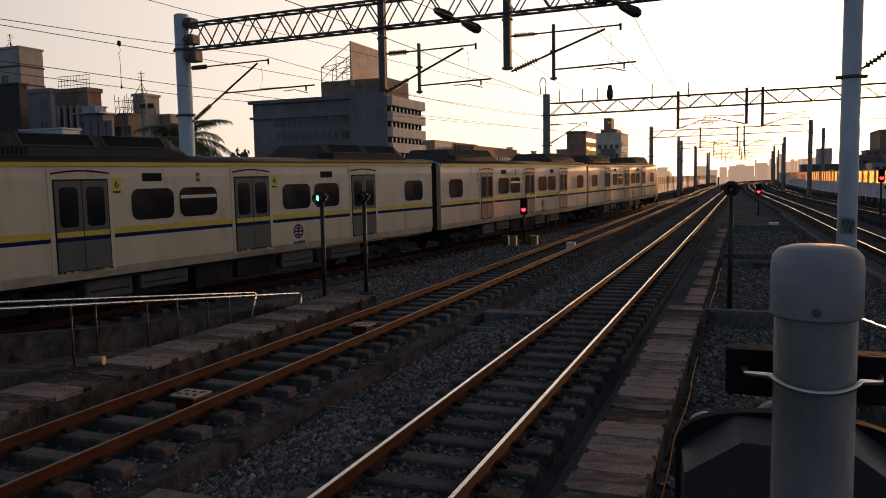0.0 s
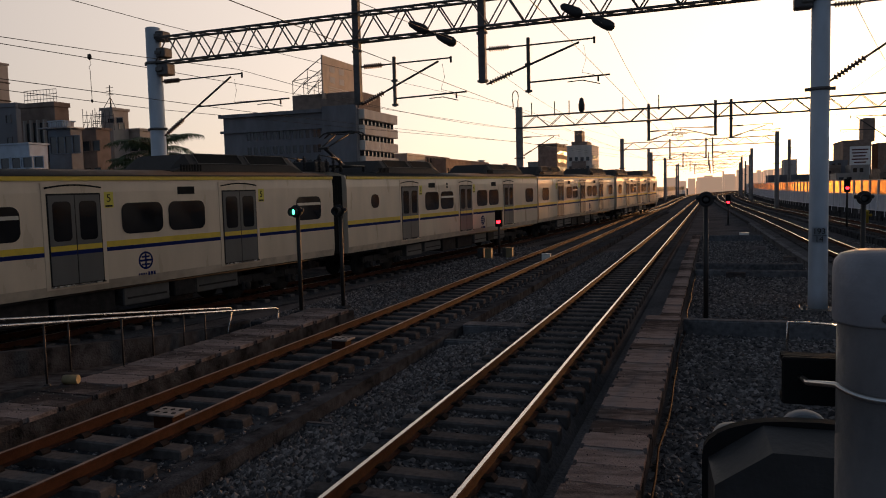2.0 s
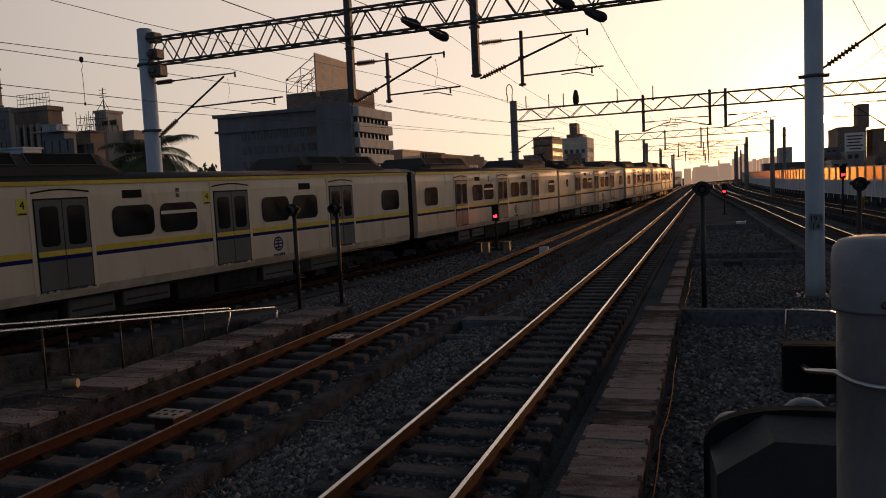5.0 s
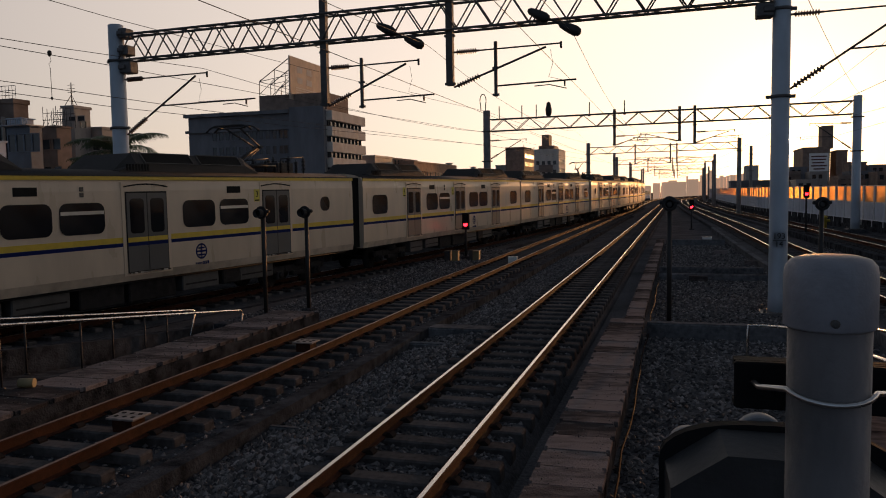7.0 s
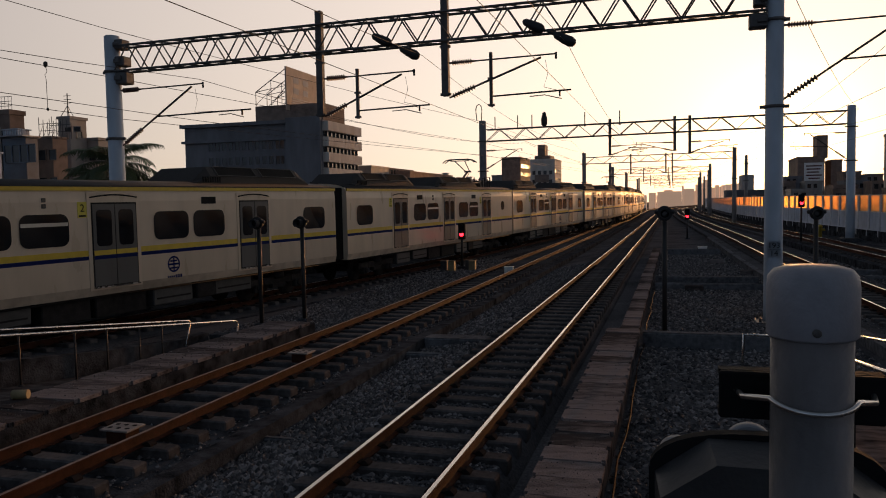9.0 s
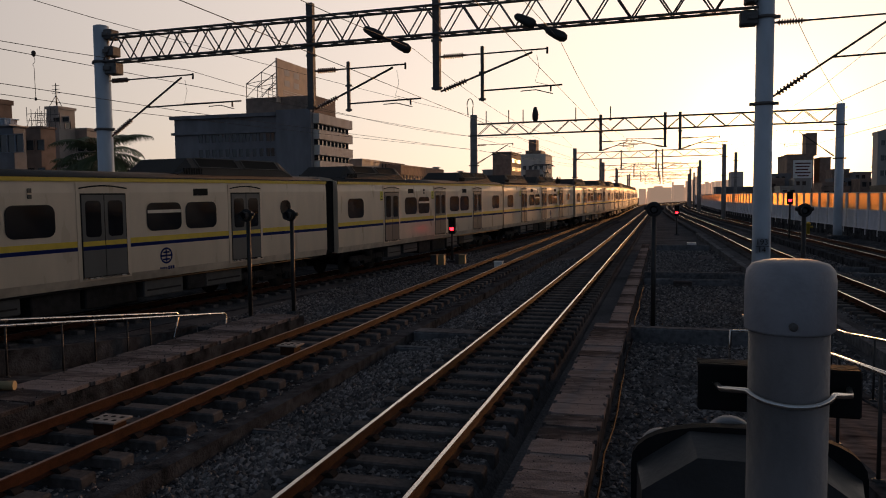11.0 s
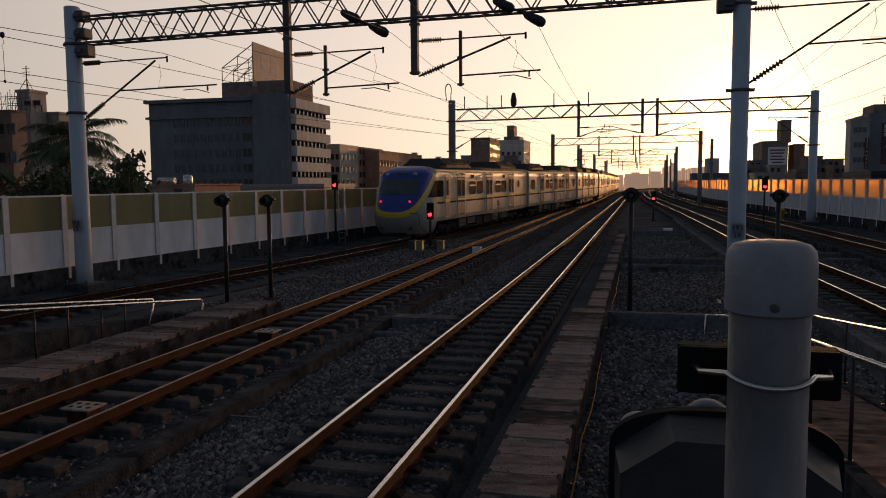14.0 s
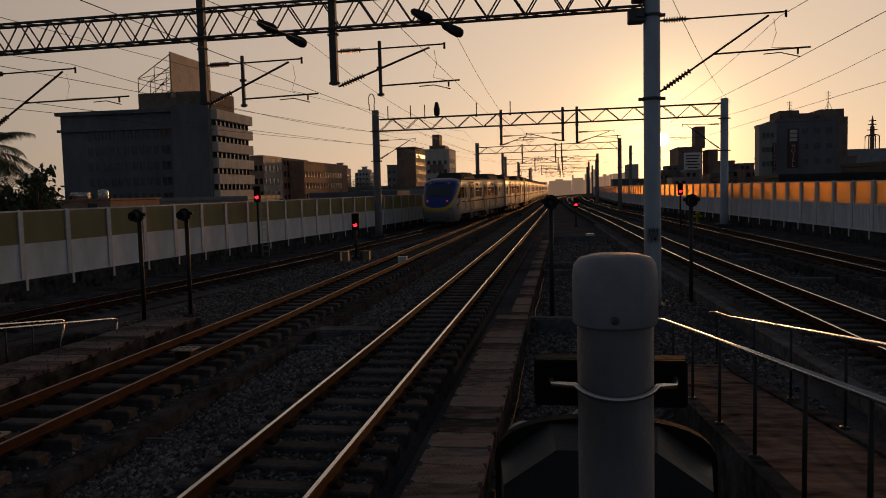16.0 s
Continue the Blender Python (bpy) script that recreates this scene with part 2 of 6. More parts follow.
def extrude(bm, prof, path, mi=0, closed=True):
    """Sweeps a profile of (sideways, up) along a path of (x, y, z), upright."""
    path = [Vector(p) for p in path]
    rings = []
    for i, p in enumerate(path):
        d = path[min(i + 1, len(path) - 1)] - path[max(i - 1, 0)]
        d.z = 0
        d.normalize()
        side = Vector((d.y, -d.x, 0))
        rings.append([bm.verts.new(p + side * a + Vector((0, 0, b))) for a, b in prof])
    n = len(prof)
    for a, b in zip(rings, rings[1:]):
        for k in range(n if closed else n - 1):
            f = bm.faces.new((a[k], a[(k + 1) % n], b[(k + 1) % n], b[k]))
            f.material_index = mi(k) if callable(mi) else mi
    if closed:
        for ring in (rings[0][::-1], rings[-1]):
            f = bm.faces.new(ring)
            f.material_index = mi(0) if callable(mi) else mi


# ---- plan: the lines of the tracks ----
def smooth_line(ys, xs):
    y = np.linspace(-80, 420, 5001)
    x = np.interp(y, ys, xs)
    k = np.exp(-np.linspace(-2, 2, 121) ** 2)
    k /= k.sum()
    x = np.convolve(np.pad(x, 60, mode="edge"), k, "valid")
    return y, x + np.where(y > 190, (y - 190) ** 2 / 1500, 0)


LINES = {
    "main": smooth_line([-80, 420], [0, 0]),
    "second": smooth_line([-80, 420], [-3.895, -3.93]),
    "train": smooth_line([-80, 6, 12, 16, 28, 40, 50, 61, 72, 85, 105, 150, 420], [-15.2, -13.9, -12.95, -12.28, -10.28, -8.78, -7.88, -6.71, -5.54, -4.42, -3.6, -3.95, -3.95]),
    "right": smooth_line([-80, 10, 33, 63, 78, 115, 150, 420], [8.9, 8.55, 7.5, 6.75, 6.2, 4.9, 4.1, 3.95]),
    "outer": smooth_line([-80, 10, 24, 33, 50, 64, 90, 120, 150, 420], [13.3, 13.0, 12.4, 12.0, 11.3, 10.6, 9.3, 8.5, 8.0, 7.9]),
}
LEVEL = {"main": ([0, 1], [0, 0]), "second": ([0, 1], [0, 0]), "right": ([0, 60, 120], [0.0, 0.05, 0.1]), "outer": ([0, 60, 120], [0.1, 0.1, 0.1]),
         "train": ([-80, 11, 20, 40, 52, 65, 80, 95, 215], [-0.48, -0.48, -0.42, -0.3, -0.22, -0.12, -0.03, 0.03, 0.1])}


def on(line, y, side=0.0, up=0.0):
    """A point of a track at y, moved sideways and up."""
    ly, lx = LINES[line]
    x, x2 = np.interp(y, ly, lx), np.interp(y + 0.5, ly, lx)
    n = math.hypot(x2 - x, 0.5)
    return Vector((x + side * 0.5 / n, y - side * (x2 - x) / n, np.interp(y, *LEVEL[line]) + up))


def heading(line, y):
    ly, lx = LINES[line]
    return -math.degrees(math.atan2(np.interp(y + 0.5, ly, lx) - np.interp(y - 0.5, ly, lx), 1.0))


def steps(y0, y1, near=1.0):
    out, y = [], y0
    while y < y1:
        out.append(y)
        y += near * (1 if y < 60 else 3)
    return out + [y1]


# ---- ground and railway deck ----
def sheet(name, x0, x1, y0, y1, z, m, label, category):
    bm = bm_()
    bm.faces.new([bm.verts.new(p) for p in ((x0, y0, z), (x1, y0, z), (x1, y1, z), (x0, y1, z))])
    return thing(name, bm, m, label, category, kind="structure")


CITY = mat("city_ground", (0.06, 0.058, 0.055), 0.95, vary=0.4, grain=0.2, stain=0.02, bump=0)
sheet("ground", -2500, 2500, -1500, 3500, -8.0, CITY, "dark city ground below the railway viaduct", "ground")

WALL_L = smooth_line([-80, 5, 14, 19, 22.6, 25, 27, 36, 51, 65, 78, 92, 120, 420], [-17.8, -16.6, -15.3, -14.87, -14.7, -14.5, -14.25, -13.5, -12.0, -10.6, -9.5, -8.8, -8.2, -8.1])
WALL_R = smooth_line([-80, 20, 35, 43, 60, 75, 92, 115, 420], [17.2, 16.7, 15.9, 15.2, 13.6, 12.0, 11.0, 10.4, 10.4])
LINES["wall_l"], LINES["wall_r"] = WALL_L, WALL_R
LEVEL["wall_l"], LEVEL["wall_r"] = ([0, 60, 120], [-0.4, -0.3, -0.2]), ([0, 30, 75], [0.0, 0.0, 0.15])


def deck():
    bm = bm_()
    ys = steps(-40, 400, 2.0)
    n = 17
    rows = []
    for y in ys:
        l, r = on("wall_l", y, -0.35), on("wall_r", y, 0.35)
        row = []
        for k in range(n):
            f = k / (n - 1)
            x = l.x + (r.x - l.x) * f
            row.append(bm.verts.new((x, y, -0.95)))
        rows.append(row)
    for a, b in zip(rows, rows[1:]):
        for k in range(n - 1):
            bm.faces.new((a[k], a[k + 1], b[k + 1], b[k]))
    made = bmesh.ops.extrude_face_region(bm, geom=list(bm.faces))
    bmesh.ops.translate(bm, verts=[v for v in made["geom"] if isinstance(v, bmesh.types.BMVert)], vec=(0, 0, -1.4))
    thing("viaduct_deck", bm, CONCRETE, "grey concrete deck of the railway viaduct", "viaduct", kind="structure")


deck()


def strip(name, line, y0, y1, prof, m, label, category, kind="structure", step=1.0, mi=0):
    bm = bm_()
    extrude(bm, prof, [on(line, y) for y in steps(y0, y1, step)], mi=mi)
    return thing(name, bm, m, label, category, kind=kind)


# ballast beds and concrete kerbs along the tracks
strip("ballast_bed", "main", -12, 400, [(-2.4, -0.9), (-2.4, -0.42), (-1.5, -0.3), (-0.95, -0.22), (0.9, -0.22), (1.15, -0.6), (1.15, -0.9)], BED, "dark crushed-stone ballast under the nearest track", "ballast")
strip("ballast_bed", "second", -12, 400, [(-1.15, -0.9), (-1.15, -0.27), (1.2, -0.27), (1.52, -0.32), (1.52, -0.9)], STAINED, "grey concrete track bed under the second track", "track bed")
strip("ballast_bed", "train", -40, 400, [(-2.3, -0.5), (-1.7, -0.25), (1.7, -0.25), (2.3, -0.42), (2.3, -0.5)], BED, "dark ballast under the track of the train", "ballast")
strip("ballast_bed", "right", -12, 400, [(-1.5, -0.9), (-1.5, -0.24), (1.5, -0.24), (1.5, -0.9)], BED, "dark ballast under the track beside the ramp", "ballast")
strip("ballast_bed", "outer", -12, 400, [(-1.4, -0.9), (-1.4, -0.24), (1.6, -0.24), (2.2, -0.3), (2.2, -0.9)], BED, "dark ballast under the outer track", "ballast")


def fill(name, a, sa, b, sb, y0, y1, z, m, label):
    """A bed between two lines."""
    bm = bm_()
    pa, pb = None, None
    for y in steps(y0, y1, 1.0):
        p, q = on(a, y, sa), on(b, y, sb)
        if q.x - p.x < 0.05:
            break
        za, zb = z if isinstance(z, tuple) else (z, z)
        p, q = bm.verts.new((p.x, y, za)), bm.verts.new((q.x, y, zb))
        if pa:
            bm.faces.new((pa, pb, q, p))
        pa, pb = p, q
    return thing(name, bm, m, label, "ballast", kind="structure")


fill("ballast_field", "main", 1.1, "right", -1.45, -12, 150, -0.40, BED, "dark ballast field between the middle tracks")
fill("ballast_field", "train", 2.2, "second", -1.12, 15.5, 100, (-0.62, -0.42), BED, "dark ballast between the train's track and the second track")
fill("ballast_field", "right", 1.45, "outer", -1.35, -12, 120, -0.34, BED, "dark ballast between the outer tracks")
fill("path_left", "wall_l", -0.1, "train", -2.0, -40, 200, (-0.52, -0.62), CONCRETE, "grey concrete walkway along the yellowish barrier")
fill("path_right", "outer", 2.1, "wall_r", 0.2, -12, 200, (-0.2, -0.02), CONCRETE, "grey concrete walkway along the amber barrier")


# ---- tracks ----
RAIL = [(-0.065, -0.15), (-0.065, -0.138), (-0.012, -0.122), (-0.009, -0.045), (-0.033, -0.034), (-0.034, -0.006), (-0.022, 0.0), (0.022, 0.0), (0.034, -0.006), (0.033, -0.034), (0.009, -0.045), (0.012, -0.122), (0.065, -0.138), (0.065, -0.15)]


def sleeper_mesh():
    bm = bm_()
    box(bm, -1.0, 1.0, -0.12, 0.12, -0.34, -0.15, 0.02)
    return mesh(bm, "sleeper", SLEEPER)


def clip_mesh():
    bm = bm_()
    extrude(bm, [(-0.15, -0.152), (-0.15, -0.128), (-0.11, -0.092), (-0.07, -0.1), (-0.06, -0.118), (0.06, -0.118), (0.07, -0.1), (0.11, -0.092), (0.15, -0.128), (0.15, -0.152)], [(0, -0.06, 0), (0, 0.06, 0)])
    return mesh(bm, "rail_fastener", CLIP)


SLEEPER_ME, CLIP_ME = sleeper_mesh(), clip_mesh()


def track(line, y0, y1, label, single=0):
    root = thing("railway_track", None, None, label, "railway track", "tracks of the station throat")
    for s in (-1, 1):
        bm = bm_()
        extrude(bm, RAIL, [on(line, y, s * 0.565) for y in steps(y0, y1, 1.0)], mi=lambda k: 1 if k == 6 else 0)
        part("rail", bm, [RUST, DULL if line == "second" else SHINE], root)
    far = bm_()
    y, k = y0, 0
    while y < min(y1, 260):
        m = Matrix.Translation(on(line, y)) @ pose(0, 0, 0, 0, 0, heading(line, y))
        if 3 <= y and k < single:
            part("sleeper", SLEEPER_ME, None, root, at=m)
            if y < 34:
                for side in (-0.565, 0.565):
                    part("rail_fastener", CLIP_ME, None, root, at=m @ pose(side, 0, 0))
            k += 1
        else:
            box(far, -1.0, 1.0, -0.12, 0.12, -0.34, -0.15, m=m)
        y += 0.6
    tagged(part("sleeper_row", far, SLEEPER, root), kind="stuff")
    return root


track("main", -12, 400, "railway track with polished rails on concrete sleepers", 90)
track("second", -12, 400, "rusty second railway track on concrete sleepers", 90)
track("train", -60, 400, "dark track carrying the departing train", 60)
track("right", -12, 400, "railway track with shining rails beside the ramp", 60)
track("outer", -12, 400, "outer railway track along the orange barrier", 40)


# ---- noise barriers ----
AMBER = mat("amber_acrylic", (0.86, 0.62, 0.38), 0.4, vary=0.06, grain=1, bump=0.03)
OLIVE = mat("yellowish_acrylic", (0.42, 0.38, 0.2), 0.45, vary=0.15, grain=1, bump=0.03)


def through_light(m, weight, rough=0.55):
    """A milky acrylic sheet: light from behind comes through it blurred."""
    nt = m.node_tree
    b = nt.nodes["Principled BSDF"]
    tint = b.inputs["Base Color"].links[0].from_socket
    tr, re = nt.nodes.new("ShaderNodeBsdfTranslucent"), nt.nodes.new("ShaderNodeBsdfRefraction")
    re.inputs["IOR"].default_value, re.inputs["Roughness"].default_value = 1.2, rough
    for n in (tr, re):
        nt.links.new(tint, n.inputs["Color"])
    m1, m2 = nt.nodes.new("ShaderNodeMixShader"), nt.nodes.new("ShaderNodeMixShader")
    m1.inputs[0].default_value, m2.inputs[0].default_value = 0.75, weight
    nt.links.new(tr.outputs[0], m1.inputs[1])
    nt.links.new(re.outputs[0], m1.inputs[2])
    nt.links.new(b.outputs[0], m2.inputs[1])
    nt.links.new(m1.outputs[0], m2.inputs[2])
    nt.links.new(m2.outputs[0], nt.nodes["Material Output"].inputs[0])


through_light(AMBER, 0.92, 0.65)
through_light(OLIVE, 0.5)


def barrier(line, y0, y1, inward, upper, label, base, low, mid, top, ribs, pitch, gap):
    root = thing("noise_barrier", None, None, label, "noise barrier", "noise barriers along the viaduct", "structure")

    def post_mesh():
        bm = bm_()
        box(bm, -0.05, 0.05, -0.1, 0.1, base, top - 0.05, 0.01)
        box(bm, -0.03, 0.03, -0.03, 0.03, top - 0.052, top + 0.08)
        box(bm, -0.04, 0.04, 0.02 - gap, gap - 0.02, mid + 0.01, top - 0.06)
        box(bm, inward * 0.05, inward * 0.062, -0.1, 0.1, base, top + 0.02)
        box(bm, -0.02, inward * 0.12, -0.1, 0.1, base, base + 0.03)
        box(bm, inward * 0.153, inward * 0.175, -0.055, 0.055, low - 0.34, low + 0.02, 0.004)
        return mesh(bm, "post", POST)

    def panel_mesh():
        bm = bm_()
        half = pitch / 2 - 0.07
        box(bm, -0.02, 0.02, -half, half, low, mid, 0.01)
        box(bm, inward * 0.02, inward * 0.035, -half, half, mid - 0.06, mid)
        box(bm, inward * 0.02, inward * 0.05, -half, half, low, low + 0.06)
        for z in (low + (mid - low) * 0.5,) if not ribs else ():
            box(bm, inward * 0.02, inward * 0.028, -half, half, z - 0.01, z + 0.01)
        if ribs:
            for k in range(13):
                y = -0.8 + k * 0.133
                box(bm, inward * 0.02, inward * 0.04, y - 0.02, y + 0.02, low + 0.05, mid - 0.06)
        return mesh(bm, "panel", PANEL)

    def sheet_mesh():
        bm = bm_()
        box(bm, -0.006, 0.006, gap - pitch / 2, pitch / 2 - gap, mid + 0.005, top)
        return mesh(bm, "acrylic_sheet", upper)

    pm, nm, um = post_mesh(), panel_mesh(), sheet_mesh()
    y = y0
    while y < y1:
        m = Matrix.Translation(on(line, y)) @ pose(0, 0, 0, 0, 0, heading(line, y))
        m2 = Matrix.Translation(on(line, y + pitch / 2)) @ pose(0, 0, 0, 0, 0, heading(line, y + pitch / 2))
        part("post", pm, None, root, at=m)
        part("panel", nm, None, root, at=m2)
        part("acrylic_sheet", um, None, root, at=m2)
        y += pitch
    bm = bm_()
    extrude(bm, [(-0.15, -0.95), (-0.15, low - 0.004), (0.15, low - 0.004), (0.15, -0.95)] if inward > 0 else [(-0.15, -0.95), (-0.15, low - 0.004), (0.15, low - 0.004), (0.15, -0.95)], [on(line, y) for y in steps(y0 - 1, y1 + 1, 2)])
    part("kerb_wall", bm, STAINED, root, "stained concrete upstand")
    bm = bm_()
    extrude(bm, [(-0.03, top), (-0.03, top + 0.05), (0.03, top + 0.05), (0.03, top)], [on(line, y) for y in steps(y0 - 1, y1 + 1, 2)])
    part("top_rail", bm, POST, root)


barrier("wall_l", -35.3, 250, 1, OLIVE, "white noise barrier with yellowish acrylic upper panes", 0.0, 0.46, 1.64, 2.68, False, 2.15, 0.1)
barrier("wall_r", -9.34, 250, -1, AMBER, "white ribbed noise barrier with sun-lit amber upper panes", 0.0, 0.5, 1.66, 2.62, True, 1.945, 0.2)


# ---- gantries and masts ----
def mast(name, x, y, z0, z1, r, label, paint=None):
    root = thing(name, None, None, label, "mast", "overhead-line masts")
    bm = bm_()
    lathe(bm, [(r * 1.06, z0), (r * 1.02, z0 + 0.5), (r * 0.94, z1 - 0.02), (r * 0.8, z1)], 20, at=(x, y, 0))
    part("pole", bm, paint or MAST, root)
    bm = bm_()
    box(bm, x - r * 1.9, x + r * 1.9, y - r * 1.9, y + r * 1.9, z0, z0 + 0.05, 0.01)
    for k in range(4):
        a = math.pi / 4 + k * math.pi / 2
        lathe(bm, [(0.035, z0 + 0.05), (0.035, z0 + 0.13), (0.02, z0 + 0.16)], 6, at=(x + r * 2.1 * math.cos(a), y + r * 2.1 * math.sin(a), 0))
    part("base_plate", bm, STEEL, root)
    bm = bm_()
    box(bm, x - r * 2.4, x + r * 2.4, y - r * 2.4, y + r * 2.4, z0 - 0.8, z0 - 0.002, 0.02)
    part("plinth", bm, CONCRETE, root)
    for z in (4.878, 6.955):
        if z < z1:
            bm = bm_()
            lathe(bm, [(r * 1.0, z - 0.04), (r * 1.14, z - 0.035), (r * 1.14, z + 0.035), (r * 1.0, z + 0.04)], 20, at=(x, y, 0))
            box(bm, x - r - 0.12, x - r + 0.02, y - 0.03, y + 0.03, z - 0.04, z + 0.04)
            box(bm, x + r - 0.02, x + r + 0.12, y - 0.03, y + 0.03, z - 0.04, z + 0.04)
            part("clamp_band", bm, STEEL, root)
    return root


def truss(x0, x1, y, zb, zt, w=0.35, bay=0.55, r=0.03, slope=0.0, single=False):
    root = thing("gantry_truss", None, None, "steel lattice truss spanning the tracks between two masts", "gantry", "overhead-line gantries")
    up = lambda x: slope * (x - x0)
    for z in (zb, zt):
        for yy in (y - w / 2, y + w / 2):
            bm = bm_()
            zz = (z + up(x0), z + up(x1))
            tube(bm, [(x0, yy, zz[0]), (x1, yy, zz[1])], r * 1.25, 6)
            part("chord", bm, STEEL, root)
    n = max(2, round((x1 - x0) / bay))
    for side, yy in (("front", y - w / 2), ("back", y + w / 2)):
        bm = bm_()
        for k in range(n):
            a, b = x0 + (x1 - x0) * k / n, x0 + (x1 - x0) * (k + 1) / n
            za, zc = (zb, zt) if k % 2 == 0 else (zt, zb)
            tube(bm, [(a, yy, za + up(a)), (b, yy, zc + up(b))], r * 0.75, 5)
            if single:
                part("web_bar", bm, STEEL, root)
                bm = bm_()
        if not single:
            tagged(part("web_bracing", bm, STEEL, root), kind="stuff")
    bm = bm_()
    for k in range(0, n + 1):
        a = x0 + (x1 - x0) * k / n
        b = x0 + (x1 - x0) * min(n, k + 1) / n
        for z in (zb, zt):
            tube(bm, [(a, y - w / 2, z + up(a)), (b, y + w / 2, z + up(b))], r * 0.55, 4)
    tagged(part("cross_bracing", bm, STEEL, root), kind="stuff")
    return root


def insulator(bm, a, b, r=0.075, mi=0):
    a, b = Vector(a), Vector(b)
    n = 9
    q = (b - a).to_track_quat("Z", "Y").to_matrix().to_4x4()
    length = (b - a).length
    prof = [(0.025, 0)]
    for k in range(n):
        z = length * (0.12 + 0.76 * k / n)
        prof += [(0.03, z), (r, z + length * 0.03), (r, z + length * 0.045), (0.03, z + length * 0.06)]
    prof.append((0.025, length))
    lathe(bm, prof, 10, mi, a, q)


def cantilever(x, y, z_top, z_low, reach, steady, label, arm=None):
    """A contact-wire bracket: top tie, slanting strut, registration arm."""
    root = thing("contact_wire_bracket", None, None, label, "bracket", "contact-wire brackets")
    d = 1 if reach > 0 else -1
    ti = 0.75 * d
    tip = (x + reach, y, z_top + 0.05)
    bm = bm_()
    insulator(bm, (x + 0.01 * d, y, z_top), (x + ti, y, z_top + 0.01))
    part("insulator", bm, INSUL, root)
    bm = bm_()
    tube(bm, [(x + ti, y, z_top + 0.01), tip], 0.022, 6)
    tube(bm, [(x + reach - 0.02 * d, y, z_top + 0.09), (x + reach - 0.02 * d, y, z_top - 0.08)], 0.03, 6)
    part("top_tie", bm, DARK, root)
    a, b = Vector((x + 0.01 * d, y, z_low)), Vector((x + reach * 0.86, y, z_top - 0.02))
    c = a + (b - a) * 0.33
    bm = bm_()
    insulator(bm, a, c)
    part("insulator", bm, INSUL, root)
    bm = bm_()
    tube(bm, [c, b], 0.03, 6)
    part("strut", bm, DARK, root)
    e = Vector(arm) if arm else a + (b - a) * 0.5
    bm = bm_()
    far = (x + steady, y, e.z + 0.06)
    tube(bm, [e, far], 0.024, 6)
    box(bm, far[0] - 0.3 * d - 0.02, far[0] - 0.3 * d + 0.02, y - 0.02, y + 0.02, far[2] - 0.16, far[2])
    tube(bm, [(far[0] - 1.1 * d, y, far[2] - 0.12), (far[0] - 0.7 * d, y, far[2] - 0.1), (far[0] - 0.25 * d, y, far[2] - 0.22)], 0.014, 5)
    part("registration_arm", bm, DARK, root)
    bm = bm_()
    mid = Vector((x + reach * 0.9, y, z_top - 0.1))
    tube(bm, [mid, mid + Vector((0.06, 0, -0.35)), mid + Vector((-0.05, 0, -0.7)), (far[0] - 0.35 * d, y, far[2])], 0.007, 4)
    part("jumper_wire", bm, WIRE, root)
    return root


def dropper(x, y, z0, z1, w=0.09, label="dark steel drop post hanging from the gantry truss"):
    bm = bm_()
    box(bm, x - w, x + w, y - w, y + w, z0, z1, 0.01)
    for z in (z0 + 0.02, (z0 + z1) / 2):
        box(bm, x - w - 0.05, x + w + 0.05, y - w * 0.5, y + w * 0.5, z, z + 0.06)
    return thing("drop_post", bm, STEEL, label, "post", "drop posts of the gantries")


GY = 20.6
mast("overhead_line_mast", -14.113, GY, -0.42, 8.078, 0.245, "pale blue-grey steel mast beside the yellowish barrier")
mast("overhead_line_mast", 5.089, GY, -0.42, 8.967, 0.215, "pale blue-grey steel mast with a number plate")
truss(-13.908, 4.902, GY, 6.946, 7.713, 0.4, 0.49, 0.03, 0.012, True)
dropper(-6.992, GY, 5.224, 8.219, 0.095)
dropper(-3.24, GY, 5.598, 8.219, 0.095)
dropper(-5.85, GY, 5.112, 6.515, 0.042, "thin steel hanger tube carrying the contact-wire arms")
dropper(-1.967, GY, 5.243, 6.703, 0.042, "thin steel hanger tube carrying the contact-wire arms")
cantilever(-13.861, GY, 6.366, 4.663, 2.994, 4.585, "dark contact-wire bracket on the mast by the barrier")
cantilever(-6.889, GY, 6.3, 5.224, 2.761, 3.182, "dark contact-wire bracket on a drop post over the second track", (-5.813, GY, 5.336))
cantilever(-3.146, GY, 6.487, 5.552, 2.948, 3.322, "dark contact-wire bracket on a drop post over the polished track", (-1.939, GY, 5.523))
cantilever(5.276, GY, 6.815, 5.046, 3.041, 3.603, "dark contact-wire bracket reaching over the track beside the ramp")



def truss_bracket(x, d, zs):
    """Bolted seats by which the truss sits on a mast."""
    for z, h, w in zs:
        bm = bm_()
        box(bm, min(x, x + d * w), max(x, x + d * w), GY - 0.2, GY + 0.2, z, z + h, 0.03)
        box(bm, min(x, x + d * w * 0.6), max(x, x + d * w * 0.6), GY - 0.26, GY + 0.26, z + h * 0.3, z + h * 0.7, 0.02)
        thing("truss_bracket", bm, STEEL, "bolted steel seat holding the truss on its mast", "bracket", "truss seats on the masts")


truss_bracket(-13.9, 1, ((6.55, 0.36, 0.42), (7.1, 0.3, 0.34), (7.62, 0.3, 0.3)))
truss_bracket(4.9, -1, ((6.78, 0.34, 0.4), (7.3, 0.26, 0.3)))

